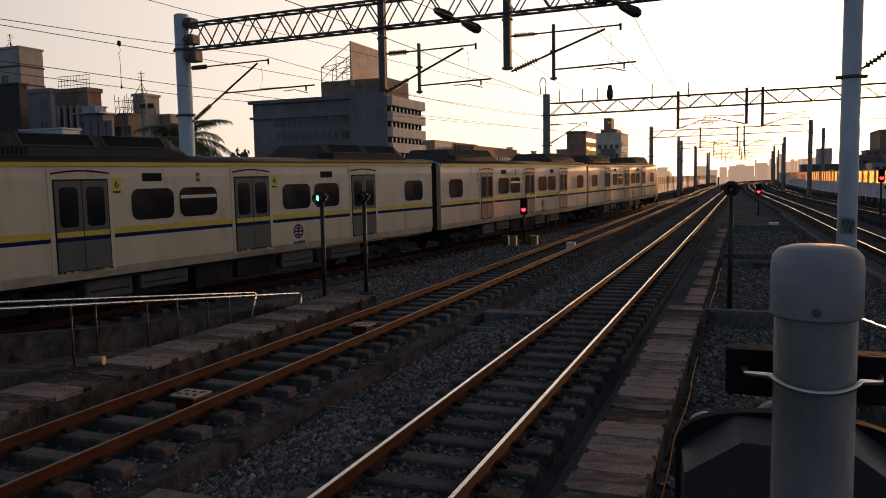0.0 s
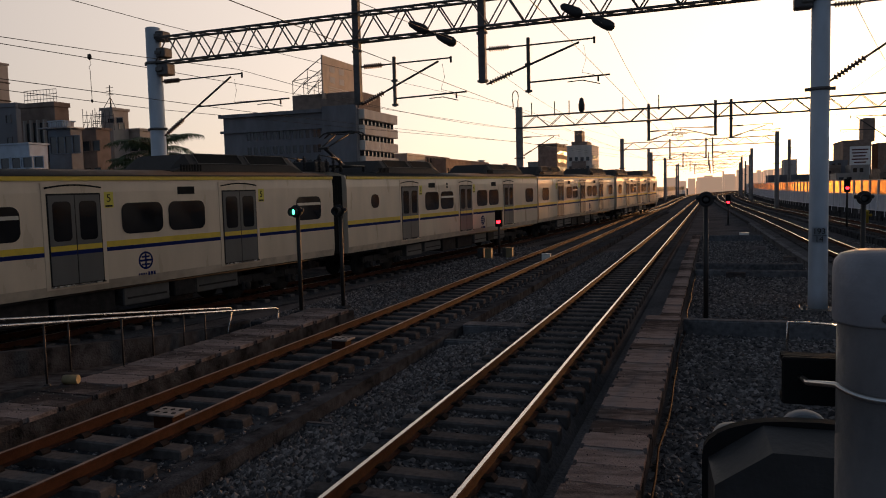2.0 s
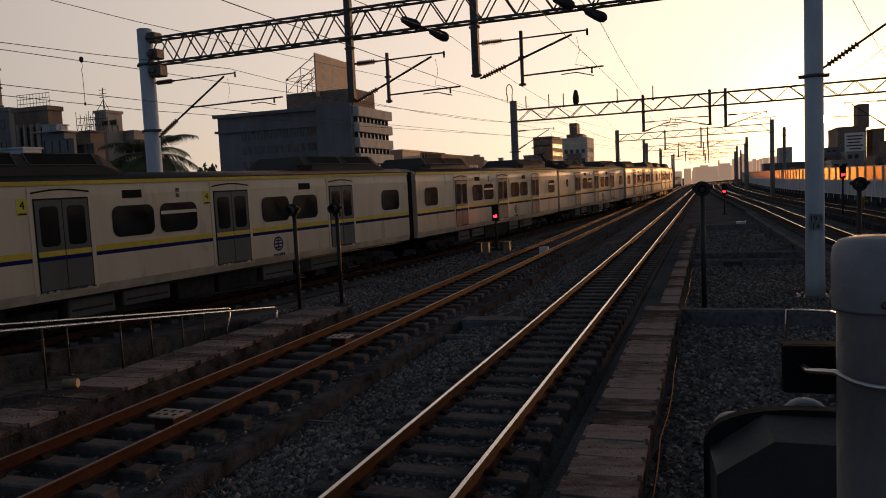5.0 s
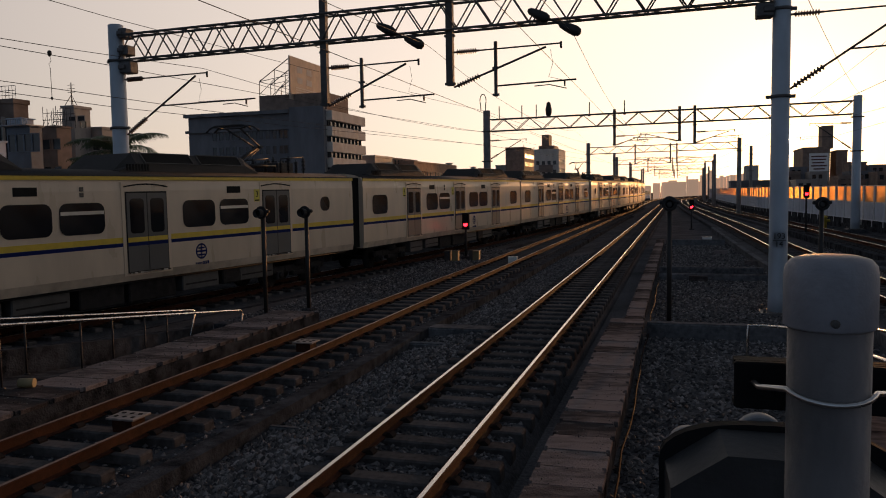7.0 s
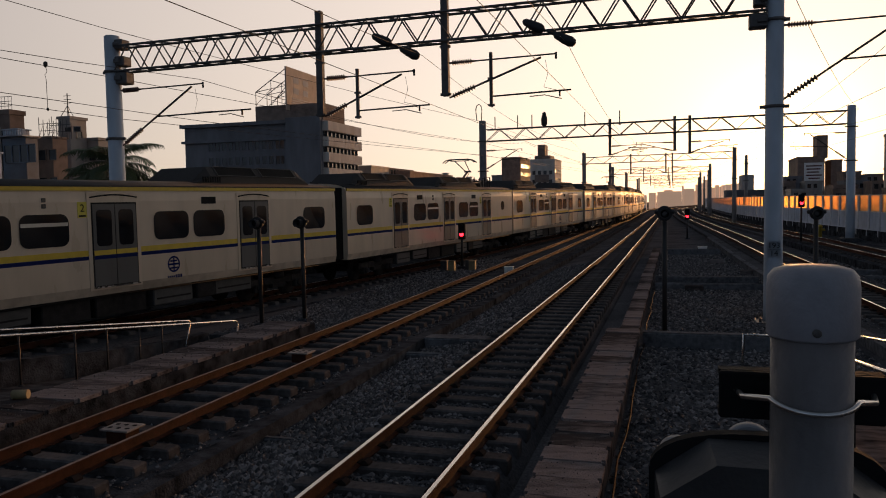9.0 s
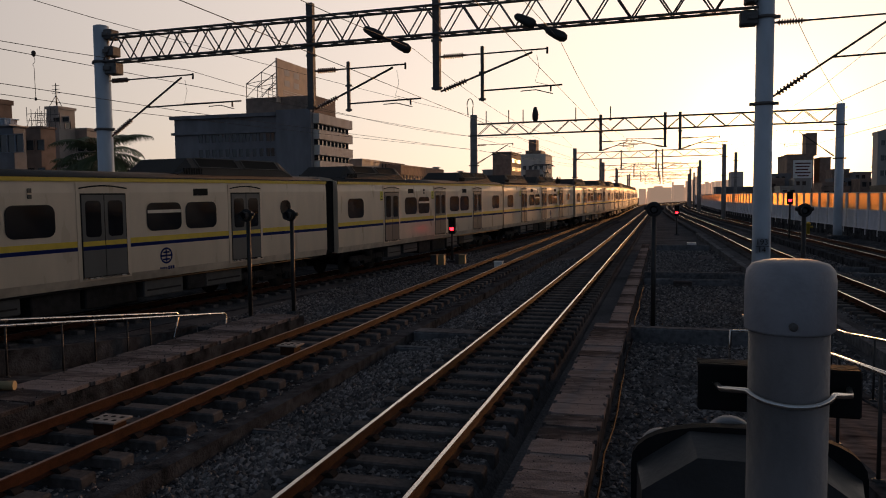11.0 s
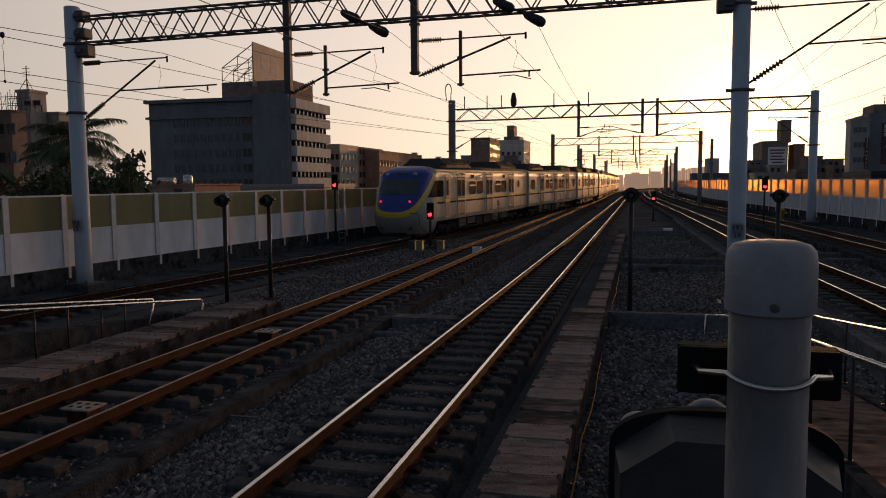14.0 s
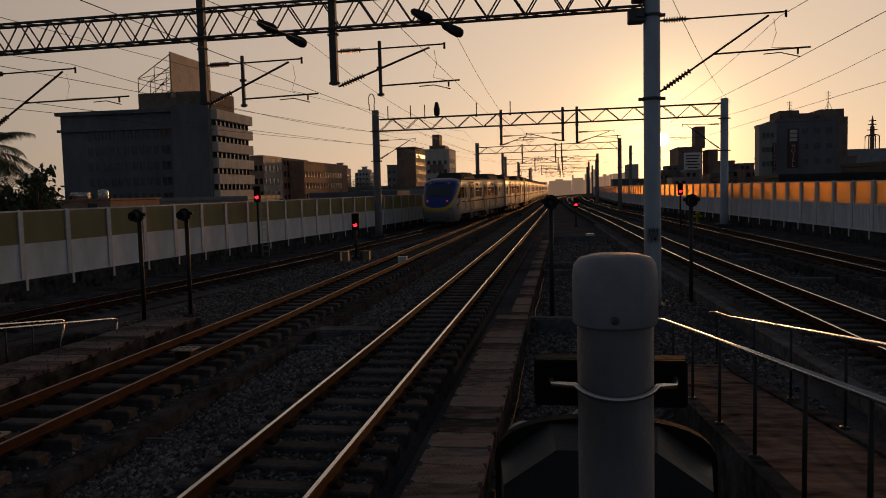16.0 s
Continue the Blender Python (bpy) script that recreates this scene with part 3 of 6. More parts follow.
G2 = 53.0
mast("overhead_line_mast", -10.1, G2, -0.35, 8.4, 0.26, "steel mast carrying the second gantry, browned as if backlit", BACKLIT_MAST)
mast("overhead_line_mast", 13.22, G2, 0.05, 8.25, 0.26, "grey steel mast beside the amber barrier")
truss(-9.8, 12.95, G2, 6.95, 7.75, 0.4, 0.9, 0.035, 0.008, True)
for x, z in ((-1.34, 5.68), (2.81, 5.84), (3.75, 5.62)):
    dropper(x, G2, z, 8.1, 0.09)
cantilever(-9.9, G2, 6.3, 5.0, 2.6, 3.2, "dark contact-wire bracket of the second gantry")
cantilever(-1.3, G2, 6.3, 5.7, 2.0, 2.4, "dark contact-wire bracket of the second gantry")
cantilever(2.75, G2, 6.4, 5.85, -2.4, -2.9, "dark contact-wire bracket of the second gantry")
cantilever(3.8, G2, 6.4, 5.7, 2.4, 2.9, "dark contact-wire bracket of the second gantry")
cantilever(12.95, G2, 6.6, 5.0, -2.4, -3.2, "dark contact-wire bracket of the second gantry")
for y, xl, xr in ((92, -7.35, 9.25), (132, -7.0, 8.4), (172, -7.0, 8.2), (212, -6.5, 9.0)):
    mast("overhead_line_mast", xl, y, -0.3, 8.3, 0.24, "steel mast of a far gantry, browned as if backlit", BACKLIT_MAST)
    mast("overhead_line_mast", xr, y, -0.1, 8.35, 0.24, "steel mast of a far gantry, browned as if backlit", BACKLIT_MAST)
    truss(xl + 0.25, xr - 0.25, y, 7.0, 7.75, 0.4, 1.0, 0.035, 0.01)
    for x in (-2.0, 1.9, 2.6):
        dropper(x, y, 5.7, 8.0, 0.08)
        cantilever(x, y, 6.4, 5.75, 2.0 if x != 1.9 else -2.0, 2.4 if x != 1.9 else -2.4, "dark contact-wire bracket of a far gantry")
for x, y in ((11.4, 103), (-5.9, 112), (-5.9, 150), (8.9, 150), (9.6, 190), (-5.2, 192)):
    mast("overhead_line_mast", x, y, -0.2, 8.0, 0.2, "slim steel mast further along the line, browned as if backlit", BACKLIT_MAST)


def wire(pts, r, label, sag=0.0):
    bm = bm_()
    out = []
    for a, b in zip(pts, pts[1:]):
        a, b = Vector(a), Vector(b)
        for k in range(8):
            f = k / 8
            out.append(a + (b - a) * f - Vector((0, 0, sag * 4 * f * (1 - f))))
    out.append(Vector(pts[-1]))
    tube(bm, out, r, 4)
    return thing("overhead_wire", bm, WIRE, label, "wire", "overhead wires")


for line, dx in (("train", 0.55), ("second", 0.0), ("main", 0.1), ("right", 0.1), ("outer", 0.0)):
    ys = [-20, GY, G2, 92, 132, 172, 212]
    lift = 0.45 if line == "train" else 0.25
    wire([on(line, y, dx, 5.25 + lift) for y in ys], 0.008, "thin contact wire above a track")
    wire([on(line, y, dx, 6.5 + lift) for y in ys], 0.008, "thin sagging messenger wire above a track", 0.6)
wire([(-14.6, -20, 8.3), (-14.4, GY, 8.35), (-10.3, G2, 8.4), (-7.5, 92, 8.3)], 0.01, "thin feeder wire on the masts by the barrier", 0.1)
wire([(-14.4, -20, 6.0), (-14.38, GY, 6.85), (-10.2, G2, 6.9), (-7.4, 92, 6.9)], 0.01, "thin second feeder wire on the masts by the barrier", 0.1)
wire([(-14.4, -20, 5.45), (-14.38, GY, 5.56), (-10.0, G2, 6.0), (-7.3, 92, 6.1)], 0.009, "thin return wire on the masts by the barrier", 0.05)
bm = bm_()
lathe(bm, [(0.01, 6.72), (0.05, 6.76), (0.06, 6.82), (0.05, 6.88), (0.01, 6.9)], 10, at=(-14.38, 18.15, 0))
tube(bm, [(-14.38, 18.15, 6.8), (-14.36, 18.17, 6.6), (-14.4, 18.13, 6.52), (-14.38, 18.15, 6.4), (-14.38, 18.16, 5.54)], 0.008, 5)
lathe(bm, [(0.01, 5.5), (0.03, 5.53), (0.03, 5.58), (0.01, 5.6)], 8, at=(-14.38, 18.16, 0))
thing("wire_dropper", bm, WIRE, "thin dropper with a dark clamp hanging between two wires", "dropper")
wire([(5.6, -20, 8.4), (5.323, GY, 7.938), (13.6, G2, 8.0), (9.3, 92, 8.2)], 0.01, "thin feeder wire on the number-plate mast", 0.4)


# ---- train ----
def car_body_section(w=1.44):
    """Half-outline of the car's shell: (sideways, up) above the rail."""
    pts = [(w - 0.05, 0.98), (w, 1.2), (w, 3.3), (w - 0.03, 3.58), (w - 0.1, 3.7), (w - 0.35, 3.8), (w - 0.8, 3.86), (0, 3.88)]
    return pts + [(-x, z) for x, z in pts[-2::-1]]


def quad_strip(bm, x, y0, y1, z0, z1, t=0.012, mi=0):
    s = 1 if x > 0 else -1
    box(bm, min(x, x + s * t), max(x, x + s * t), y0, y1, z0, z1, mi=mi)


def rounded(bm, x, y0, y1, z0, z1, rad, t, mi=0):
    """A flat plate with round corners on a side wall."""
    s = 1 if x > 0 else -1
    ring = []
    for cy, cz, a0 in ((y1 - rad, z1 - rad, 0), (y0 + rad, z1 - rad, 90), (y0 + rad, z0 + rad, 180), (y1 - rad, z0 + rad, 270)):
        for k in range(5):
            a = radians(a0 + 22.5 * k)
            ring.append((cy + rad * math.cos(a), cz + rad * math.sin(a)))
    inner = [bm.verts.new((x, y, z)) for y, z in ring]
    outer = [bm.verts.new((x + s * t, y, z)) for y, z in ring]
    n = len(ring)
    for k in range(n):
        bm.faces.new((inner[k], inner[(k + 1) % n], outer[(k + 1) % n], outer[k])).material_index = mi
    bm.faces.new(outer).material_index = mi


def window_mesh(w, h, opening):
    bm = bm_()
    rad = min(0.2, h * 0.4)
    rounded(bm, 0.0, -w / 2 - 0.035, w / 2 + 0.035, -h / 2 - 0.035, h / 2 + 0.035, rad + 0.03, 0.008, 1)
    rounded(bm, 0.008, -w / 2, w / 2, -h / 2, h / 2, rad, 0.004, 0)
    if opening:
        box(bm, 0.012, 0.024, -w / 2 + 0.03, w / 2 - 0.03, h * 0.13, h * 0.24, mi=2)
    return mesh(bm, "window", GLASS, RUBBER, FRAME)


def door_mesh():
    bm = bm_()
    box(bm, 0.0, 0.012, -0.8, 0.8, 1.12, 3.52, mi=1)
    box(bm, 0.012, 0.02, -0.69, 0.69, 1.2, 3.28, mi=3)
    for s in (-1, 1):
        y0, y1 = (0.012, 0.66) if s > 0 else (-0.66, -0.012)
        box(bm, 0.02, 0.03, y0, y1, 1.22, 3.24, mi=0)
        rounded(bm, 0.03, (y0 + y1) / 2 - 0.23, (y0 + y1) / 2 + 0.23, 2.2, 3.1, 0.1, 0.004, 2)
        box(bm, 0.03, 0.033, y0, y1, 1.98, 2.1, mi=4)
        box(bm, 0.03, 0.033, y0, y1, 1.88, 1.975, mi=5)
    box(bm, 0.012, 0.06, -0.7, 0.7, 1.17, 1.2, mi=6)
    n = 10
    for k in range(n):
        a, b = -0.72 + 1.44 * k / n, -0.72 + 1.44 * (k + 1) / n
        za, zb = 3.4 + 0.07 * math.cos(a * 2.1), 3.4 + 0.07 * math.cos(b * 2.1)
        tube(bm, [(0.02, a, za), (0.02, b, zb)], 0.018, 4, 3)
    return mesh(bm, "door", DOORMAT, CREAM, GLASS, RUBBER, YELLOW, NAVY, CHROME)


DOOR_ME, WIN_BIG, WIN_OPEN, WIN_OVAL = door_mesh(), window_mesh(1.26, 0.76, False), window_mesh(1.26, 0.76, True), window_mesh(0.56, 0.5, False)


def bogie_mesh():
    bm = bm_()
    for s in (-1, 1):
        box(bm, s * 1.0 - 0.07, s * 1.0 + 0.07, -1.5, 1.5, 0.48, 0.72, 0.03)
        box(bm, s * 1.0 - 0.1, s * 1.0 + 0.1, -0.35, 0.35, 0.35, 0.5, 0.02)
        for y in (-1.05, 1.05):
            box(bm, s * 1.02 - 0.1, s * 1.02 + 0.1, y - 0.18, y + 0.18, 0.28, 0.56, 0.03)
            lathe(bm, [(0.11, 0), (0.11, 0.06), (0.06, 0.09)], 10, 0, (s * 1.1, y, 0.43), pose(0, 0, 0, 0, 90 * s, 0))
            for d in (-0.32, 0.32):
                lathe(bm, [(0.07, 0), (0.07, 0.2)], 8, 0, (s * 1.02, y + d, 0.52))
        lathe(bm, [(0.24, 0), (0.27, 0.12), (0.24, 0.3)], 12, 0, (s * 0.98, 0, 0.66))
    box(bm, -1.0, 1.0, -0.25, 0.25, 0.45, 0.7, 0.02)
    return mesh(bm, "bogie_frame", UNDER)


def wheelset_mesh():
    bm = bm_()
    tube(bm, [(-0.7, 0, 0), (0.7, 0, 0)], 0.08, 8)
    for s in (-1, 1):
        lathe(bm, [(0.43, 0), (0.46, 0.02), (0.46, 0.035), (0.43, 0.05), (0.43, 0.13), (0.2, 0.12)], 24, 0, (s * 0.5, 0, 0), pose(0, 0, 0, 0, 90 * s, 0))
    return mesh(bm, "wheelset", UNDER)


BOGIE_ME, WHEEL_ME = bogie_mesh(), wheelset_mesh()


def shell_mesh(y0, y1):
    bm = bm_()
    sec = car_body_section()
    rings = [[bm.verts.new((x, y, z)) for x, z in sec] for y in (y0, y1)]
    n = len(sec)
    for k in range(n - 1):
        f = bm.faces.new((rings[0][k], rings[0][k + 1], rings[1][k + 1], rings[1][k]))
        roof = 4 <= k <= n - 6
        f.material_index = 1 if roof else (2 if k in (0, n - 2) else 0)
        f.smooth = roof
    bm.faces.new((rings[0][0], rings[1][0], rings[1][-1], rings[0][-1])).material_index = 3
    bm.faces.new(rings[0]).material_index = 0
    bm.faces.new(rings[1]).material_index = 0
    return mesh(bm, "body", CREAM, ROOF, SKIRT, UNDER)


def pod_mesh(length, w=0.95, h=0.42):
    bm = bm_()
    rings = []
    for y, f in ((-length / 2, 0.1), (-length / 2 + 0.55, 1), (length / 2 - 0.55, 1), (length / 2, 0.1)):
        rings.append([bm.verts.new(p) for p in ((-w, y, 0), (-w, y, 0.22 * f), (-w * 0.8, y, h * f), (w * 0.8, y, h * f), (w, y, 0.22 * f), (w, y, 0))])
    for a, b in zip(rings, rings[1:]):
        for k in range(5):
            bm.faces.new((a[k], a[k + 1], b[k + 1], b[k]))
    bm.faces.new(rings[0])
    bm.faces.new(rings[-1])
    for y in (-length * 0.18, length * 0.2):
        for s in (-1, 1):
            q = Matrix.Translation((s * w * 0.9, y, h * 0.73)) @ pose(0, 0, 0, 0, s * 51, 0)
            half = length * 0.16
            box(bm, -0.17, 0.17, -half, half, 0.0, 0.008, mi=2, m=q)
            for a, b, c, d in ((-0.19, -0.165, -half - 0.03, half + 0.03), (0.165, 0.19, -half - 0.03, half + 0.03), (-0.165, 0.165, -half - 0.03, -half), (-0.165, 0.165, half, half + 0.03)):
                box(bm, a, b, c, d, 0.0, 0.025, mi=1, m=q)
    for k in range(8):
        for s in (-1, 1):
            y = -length * 0.46 + 0.1 * k
            box(bm, s * w - 0.012, s * w + 0.012, y, y + 0.05, 0.03, 0.2, mi=2)
    return mesh(bm, "roof_unit", ROOF, GREYBOX, RUBBER)


SHELL, POD = shell_mesh(-9.85, 9.85), pod_mesh(5.4, 1.1, 0.5)
SHELL_CAB = shell_mesh(-9.6, 9.85)


def stripes_mesh(y0, y1, doors):
    bm = bm_()
    cuts = [y0] + [v for d in doors for v in (d - 0.8, d + 0.8)] + [y1]
    for x in (1.44, -1.44):
        for a, b in zip(cuts[::2], cuts[1::2]):
            if b > a:
                quad_strip(bm, x, a, b, 1.98, 2.12, 0.004, 0)
                quad_strip(bm, x, a, b, 1.88, 1.976, 0.004, 1)
        quad_strip(bm, x * 0.992, y0, y1, 3.57, 3.675, 0.03, 0)
        quad_strip(bm, x * 0.975, y0, y1, 3.665, 3.7, 0.06, 2)
    return mesh(bm, "livery_stripes", YELLOW, NAVY, ROOF)


def plate_mesh():
    bm = bm_()
    box(bm, 0, 0.01, -0.29, 0.29, -0.1, 0.1)
    return mesh(bm, "destination_plate", RUBBER)


def emblem_mesh():
    """A ring with three cross bars and an upright, over a line of plain bars."""
    bm = bm_()
    n = 24
    ring = [[bm.verts.new((0.004, r * math.cos(2 * math.pi * k / n), r * math.sin(2 * math.pi * k / n))) for k in range(n)] for r in (0.175, 0.225)]
    for k in range(n):
        bm.faces.new((ring[0][k], ring[0][(k + 1) % n], ring[1][(k + 1) % n], ring[1][k]))
    box(bm, 0.0, 0.005, -0.18, 0.18, -0.025, 0.025)
    box(bm, 0.0, 0.005, -0.13, 0.13, -0.125, -0.08)
    box(bm, 0.0, 0.005, -0.12, 0.12, 0.07, 0.115)
    box(bm, 0.0, 0.0055, -0.025, 0.025, -0.17, 0.17)
    for k in range(4):
        box(bm, 0.0, 0.005, -0.24 + 0.07 * k, -0.19 + 0.07 * k, -0.36, -0.31)
    for k in range(3):
        box(bm, 0.0, 0.005, 0.05 + 0.085 * k, 0.11 + 0.085 * k, -0.38, -0.29)
    return mesh(bm, "emblem", NAVY)


def under_mesh():
    bm = bm_()
    rng = random.Random(4)
    for s in (-1, 1):
        y = -5.2
        while y < 5.0:
            w = rng.uniform(0.7, 1.7)
            d = rng.uniform(0.4, 0.62)
            x = s * rng.uniform(1.12, 1.3)
            box(bm, min(x, s * 0.35), max(x, s * 0.35), y, y + w, 0.93 - d, 0.97, 0.03, mi=rng.randint(0, 1))
            box(bm, x - 0.01, x + 0.01, y + 0.1, y + w - 0.1, 0.9 - d * 0.6, 0.9 - d * 0.5)
            y += w + rng.uniform(0.08, 0.5)
        tube(bm, [(s * 1.3, -9.5, 0.93), (s * 1.3, 9.5, 0.93)], 0.025, 5)
    box(bm, -0.2, 0.2, -9.9, 9.9, 0.7, 0.97)
    return mesh(bm, "underfloor_equipment", UNDER, GREYBOX)


def side_lamp_mesh():
    bm = bm_()
    for z in (-0.07, 0.07):
        box(bm, 0, 0.02, -0.055, 0.055, z - 0.05, z + 0.05, 0.006)
    return mesh(bm, "side_lamp", LENS_OFF)


LAMP_ME = side_lamp_mesh()
UNDER_ME, PLATE_ME, EMBLEM_ME = under_mesh(), plate_mesh(), emblem_mesh()
NUM_BG = mat("yellow_number_plate", (0.6, 0.5, 0.06), 0.5, vary=0.1, bump=0)


def number_mesh(text):
    cu = bpy.data.curves.new("car_number", "FONT")
    cu.body, cu.size, cu.extrude, cu.align_x, cu.align_y = text, 0.26, 0.002, "CENTER", "CENTER"
    tmp = bpy.data.objects.new("tmp", cu)
    me = bpy.data.meshes.new_from_object(tmp)
    bpy.data.objects.remove(tmp)
    me.transform(pose(0.012, 0, 0, 90, 0, 90))
    bm = bm_()
    bm.from_mesh(me)
    for f in bm.faces:
        f.material_index = 1
    box(bm, 0, 0.008, -0.13, 0.13, -0.22, 0.16)
    box(bm, 0.008, 0.011, -0.1, 0.1, -0.2, -0.16, mi=1)
    return mesh(bm, "car_number", NUM_BG, RUBBER)


DOORS = (-5.35, 0.0, 5.33)
PAIRS = ((-3.4, -1.95), (1.9, 3.35))
CAB_DOORS = (-5.66, -0.03, 5.36)
CAB_PAIRS = ((-3.54, -2.05), (1.98, 3.4))


def pantograph(parent, y, d):
    """A raised half-scissor collector; its knuckle points along d."""
    root = part("pantograph", frame_bm(y), DARK, parent, "raised dark steel pantograph")
    bm = bm_()
    tube(bm, [(0, y - 0.45 * d, 4.14), (0, y + 0.75 * d, 4.74)], 0.06, 8)
    tube(bm, [(0.14, y - 0.3 * d, 4.12), (0.1, y + 0.7 * d, 4.66)], 0.02, 5)
    part("lower_arm", bm, DARK, root)
    bm = bm_()
    for x in (-0.3, 0.3):
        tube(bm, [(x * 0.4, y + 0.75 * d, 4.74), (x, y - 0.45 * d, 5.3)], 0.03, 6)
    tube(bm, [(-0.2, y + 0.75 * d, 4.74), (0.2, y + 0.75 * d, 4.74)], 0.05, 8)
    part("upper_arm", bm, DARK, root)
    bm = bm_()
    for yy in (y - 0.65 * d, y - 0.3 * d):
        tube(bm, [(-0.95, yy, 5.2), (-0.75, yy, 5.33), (-0.55, yy, 5.38), (0.55, yy, 5.38), (0.75, yy, 5.33), (0.95, yy, 5.2)], 0.03, 6)
    for x in (-0.55, 0.55):
        tube(bm, [(x, y - 0.7 * d, 5.34), (x, y - 0.25 * d, 5.34)], 0.025, 6)
    tube(bm, [(-0.55, y - 0.45 * d, 5.3), (0.55, y - 0.45 * d, 5.3)], 0.025, 6)
    part("collector_head", bm, DARK, root)
    gear = bm_()
    for k in range(4):
        for x in (-0.75, 0.15, 0.8):
            insulator(gear, (x, y + d * (0.95 + 0.42 * k), 3.84), (x, y + d * (0.95 + 0.42 * k), 4.3 + 0.12 * (k % 2)), 0.08)
    box(gear, -0.5, 0.5, y + d * 1.6 - 0.45, y + d * 1.6 + 0.45, 3.84, 4.22, 0.03)
    tube(gear, [(0.8, y + d * 0.95, 4.32), (0.8, y + d * 2.2, 4.42)], 0.02, 5)
    tube(gear, [(-0.75, y + d * 0.95, 4.32), (-0.75, y + d * 2.2, 4.42)], 0.02, 5)
    part("roof_switchgear", gear, DARK, parent, "dark roof insulators and switch box")


def frame_bm(y):
    bm = bm_()
    for x in (-0.7, 0.7):
        tube(bm, [(x, y - 0.8, 4.08), (x, y + 0.8, 4.08)], 0.04, 6)
        for yy in (y - 0.75, y + 0.75):
            insulator(bm, (x, yy, 3.8), (x, yy, 4.08), 0.08)
    for yy in (y - 0.75, y - 0.35, y + 0.75):
        tube(bm, [(-0.7, yy, 4.08), (0.7, yy, 4.08)], 0.04, 6)
    return bm


# what sets each car apart: small oval windows, plates, pantograph, roof units
OVAL = {0: (7.4,), 2: (8.05,), 5: (-8.0,)}
PLATES = {0: ((0, -1),), 2: ((2, -1), (0, -1)), 4: ((1, 1), (2, 1)), 5: ((0, 1), (1, 1))}
PODS = {2: (-5.9, 2.2), 5: (-4.6, 5.9), 0: (-5.4, 5.6)}


def car(index, number, kind):
    """One car; its own y axis points the way that the train goes."""
    root = thing("train_car", None, None, "cream railway car with yellow and blue stripes on a departing train", "train car", "cars of the departing train")
    end = -9.85
    part("body", SHELL_CAB if kind == "cab" else SHELL, None, root)
    doors, pairs = (CAB_DOORS, CAB_PAIRS) if kind == "cab" else (DOORS, PAIRS)
    part("livery_stripes", stripes_mesh(-9.55 if kind == "cab" else end, 9.85, doors), None, root, "yellow and blue lining")
    num = number_mesh(str(number))
    bar = {0: (1, 0, 1, 0), 2: (0, 1, 0, 1)}.get(index, (0, 1, 0, 0))
    for s, turn in ((1, 0), (-1, 180)):
        def put(me, name, y, z, label="", x=1.44):
            return part(name, me, None, root, label, at=Matrix.Translation((s * x, y, z)) @ pose(0, 0, 0, 0, 0, turn))
        for y in doors:
            put(DOOR_ME, "door", y, 0, "brushed steel double sliding door with dark panes")
        for i, y in enumerate(pairs[0] + pairs[1]):
            put(WIN_OPEN if bar[i] else WIN_BIG, "window", y, 2.64)
        put(LAMP_ME, "side_lamp", pairs[0][1], 3.28, "small dark pair of door lamps")
        put(PLATE_ME, "destination_plate", pairs[0][0], 3.3)
        put(PLATE_ME, "destination_plate", pairs[1][1], 3.3)
        for y in OVAL.get(index, ()):
            put(WIN_OVAL, "window", y, 2.76, "small oval window with a pale frame")
        if kind != "cab" and index != 5:
            put(WIN_BIG, "window", -8.48, 2.64)
        if index not in (0, 2):
            put(WIN_OPEN if index == 4 else WIN_BIG, "window", 8.52, 2.64)
        put(EMBLEM_ME, "emblem", pairs[1][0] + 0.02, 1.56, "dark blue round emblem over plain bars")
        for i, side in PLATES.get(index, ((0, -1), (1, -1))):
            put(num, "car_number", doors[i] + 0.93 * side, 3.14, "yellow plate with the car's number")
    for y in (-6.9, 6.9):
        part("bogie_frame", BOGIE_ME, None, root, at=pose(0, y, 0))
        for d in (-1.05, 1.05):
            part("wheelset", WHEEL_ME, None, root, at=pose(0, y + d, 0.43))
    part("underfloor_equipment", UNDER_ME, None, root)
    for y in PODS.get(index, (-6.0, 6.0)):
        part("roof_unit", POD, None, root, at=pose(0, y, 3.8))
    if index == 2:
        pantograph(root, 5.5, 1)
    if index == 5:
        pantograph(root, -8.3, -1)
    if index:
        bm = bm_()
        rings = []
        for k in range(9):
            d = 0.05 * (k % 2)
            y = -9.84 - k * 0.078
            rings.append([bm.verts.new(v) for v in ((-1.25 + d, y, 1.0 + d), (1.25 - d, y, 1.0 + d), (1.25 - d, y, 3.7 - d), (-1.25 + d, y, 3.7 - d))])
        for a, b in zip(rings, rings[1:]):
            for k in range(4):
                bm.faces.new((a[k], a[(k + 1) % 4], b[(k + 1) % 4], b[k]))
        bm.faces.new(rings[0])
        bm.faces.new(rings[-1])
        part("gangway_bellows", bm, RUBBER, root)
    return root


NOSE, PLAN = 2.42, 0.56


def nose_tip(z):
    """How far the cab's end stands out at a height."""
    if z < 1.45:
        return NOSE - 0.5 * ((1.45 - z) / 1.0) ** 2
    if z < 3.3:
        return NOSE - 1.1 * ((z - 1.45) / 1.85) ** 1.4
    return 1.3 * (1 - ((z - 3.3) / 0.56) ** 2.4) + 0.02


def nose_half(z):
    if z > 3.3:
        return 1.44 - 0.75 * ((z - 3.3) / 0.56) ** 2.4
    return 1.44 if z > 1.2 else 1.44 - 0.22 * ((1.2 - z) / 0.75) ** 2


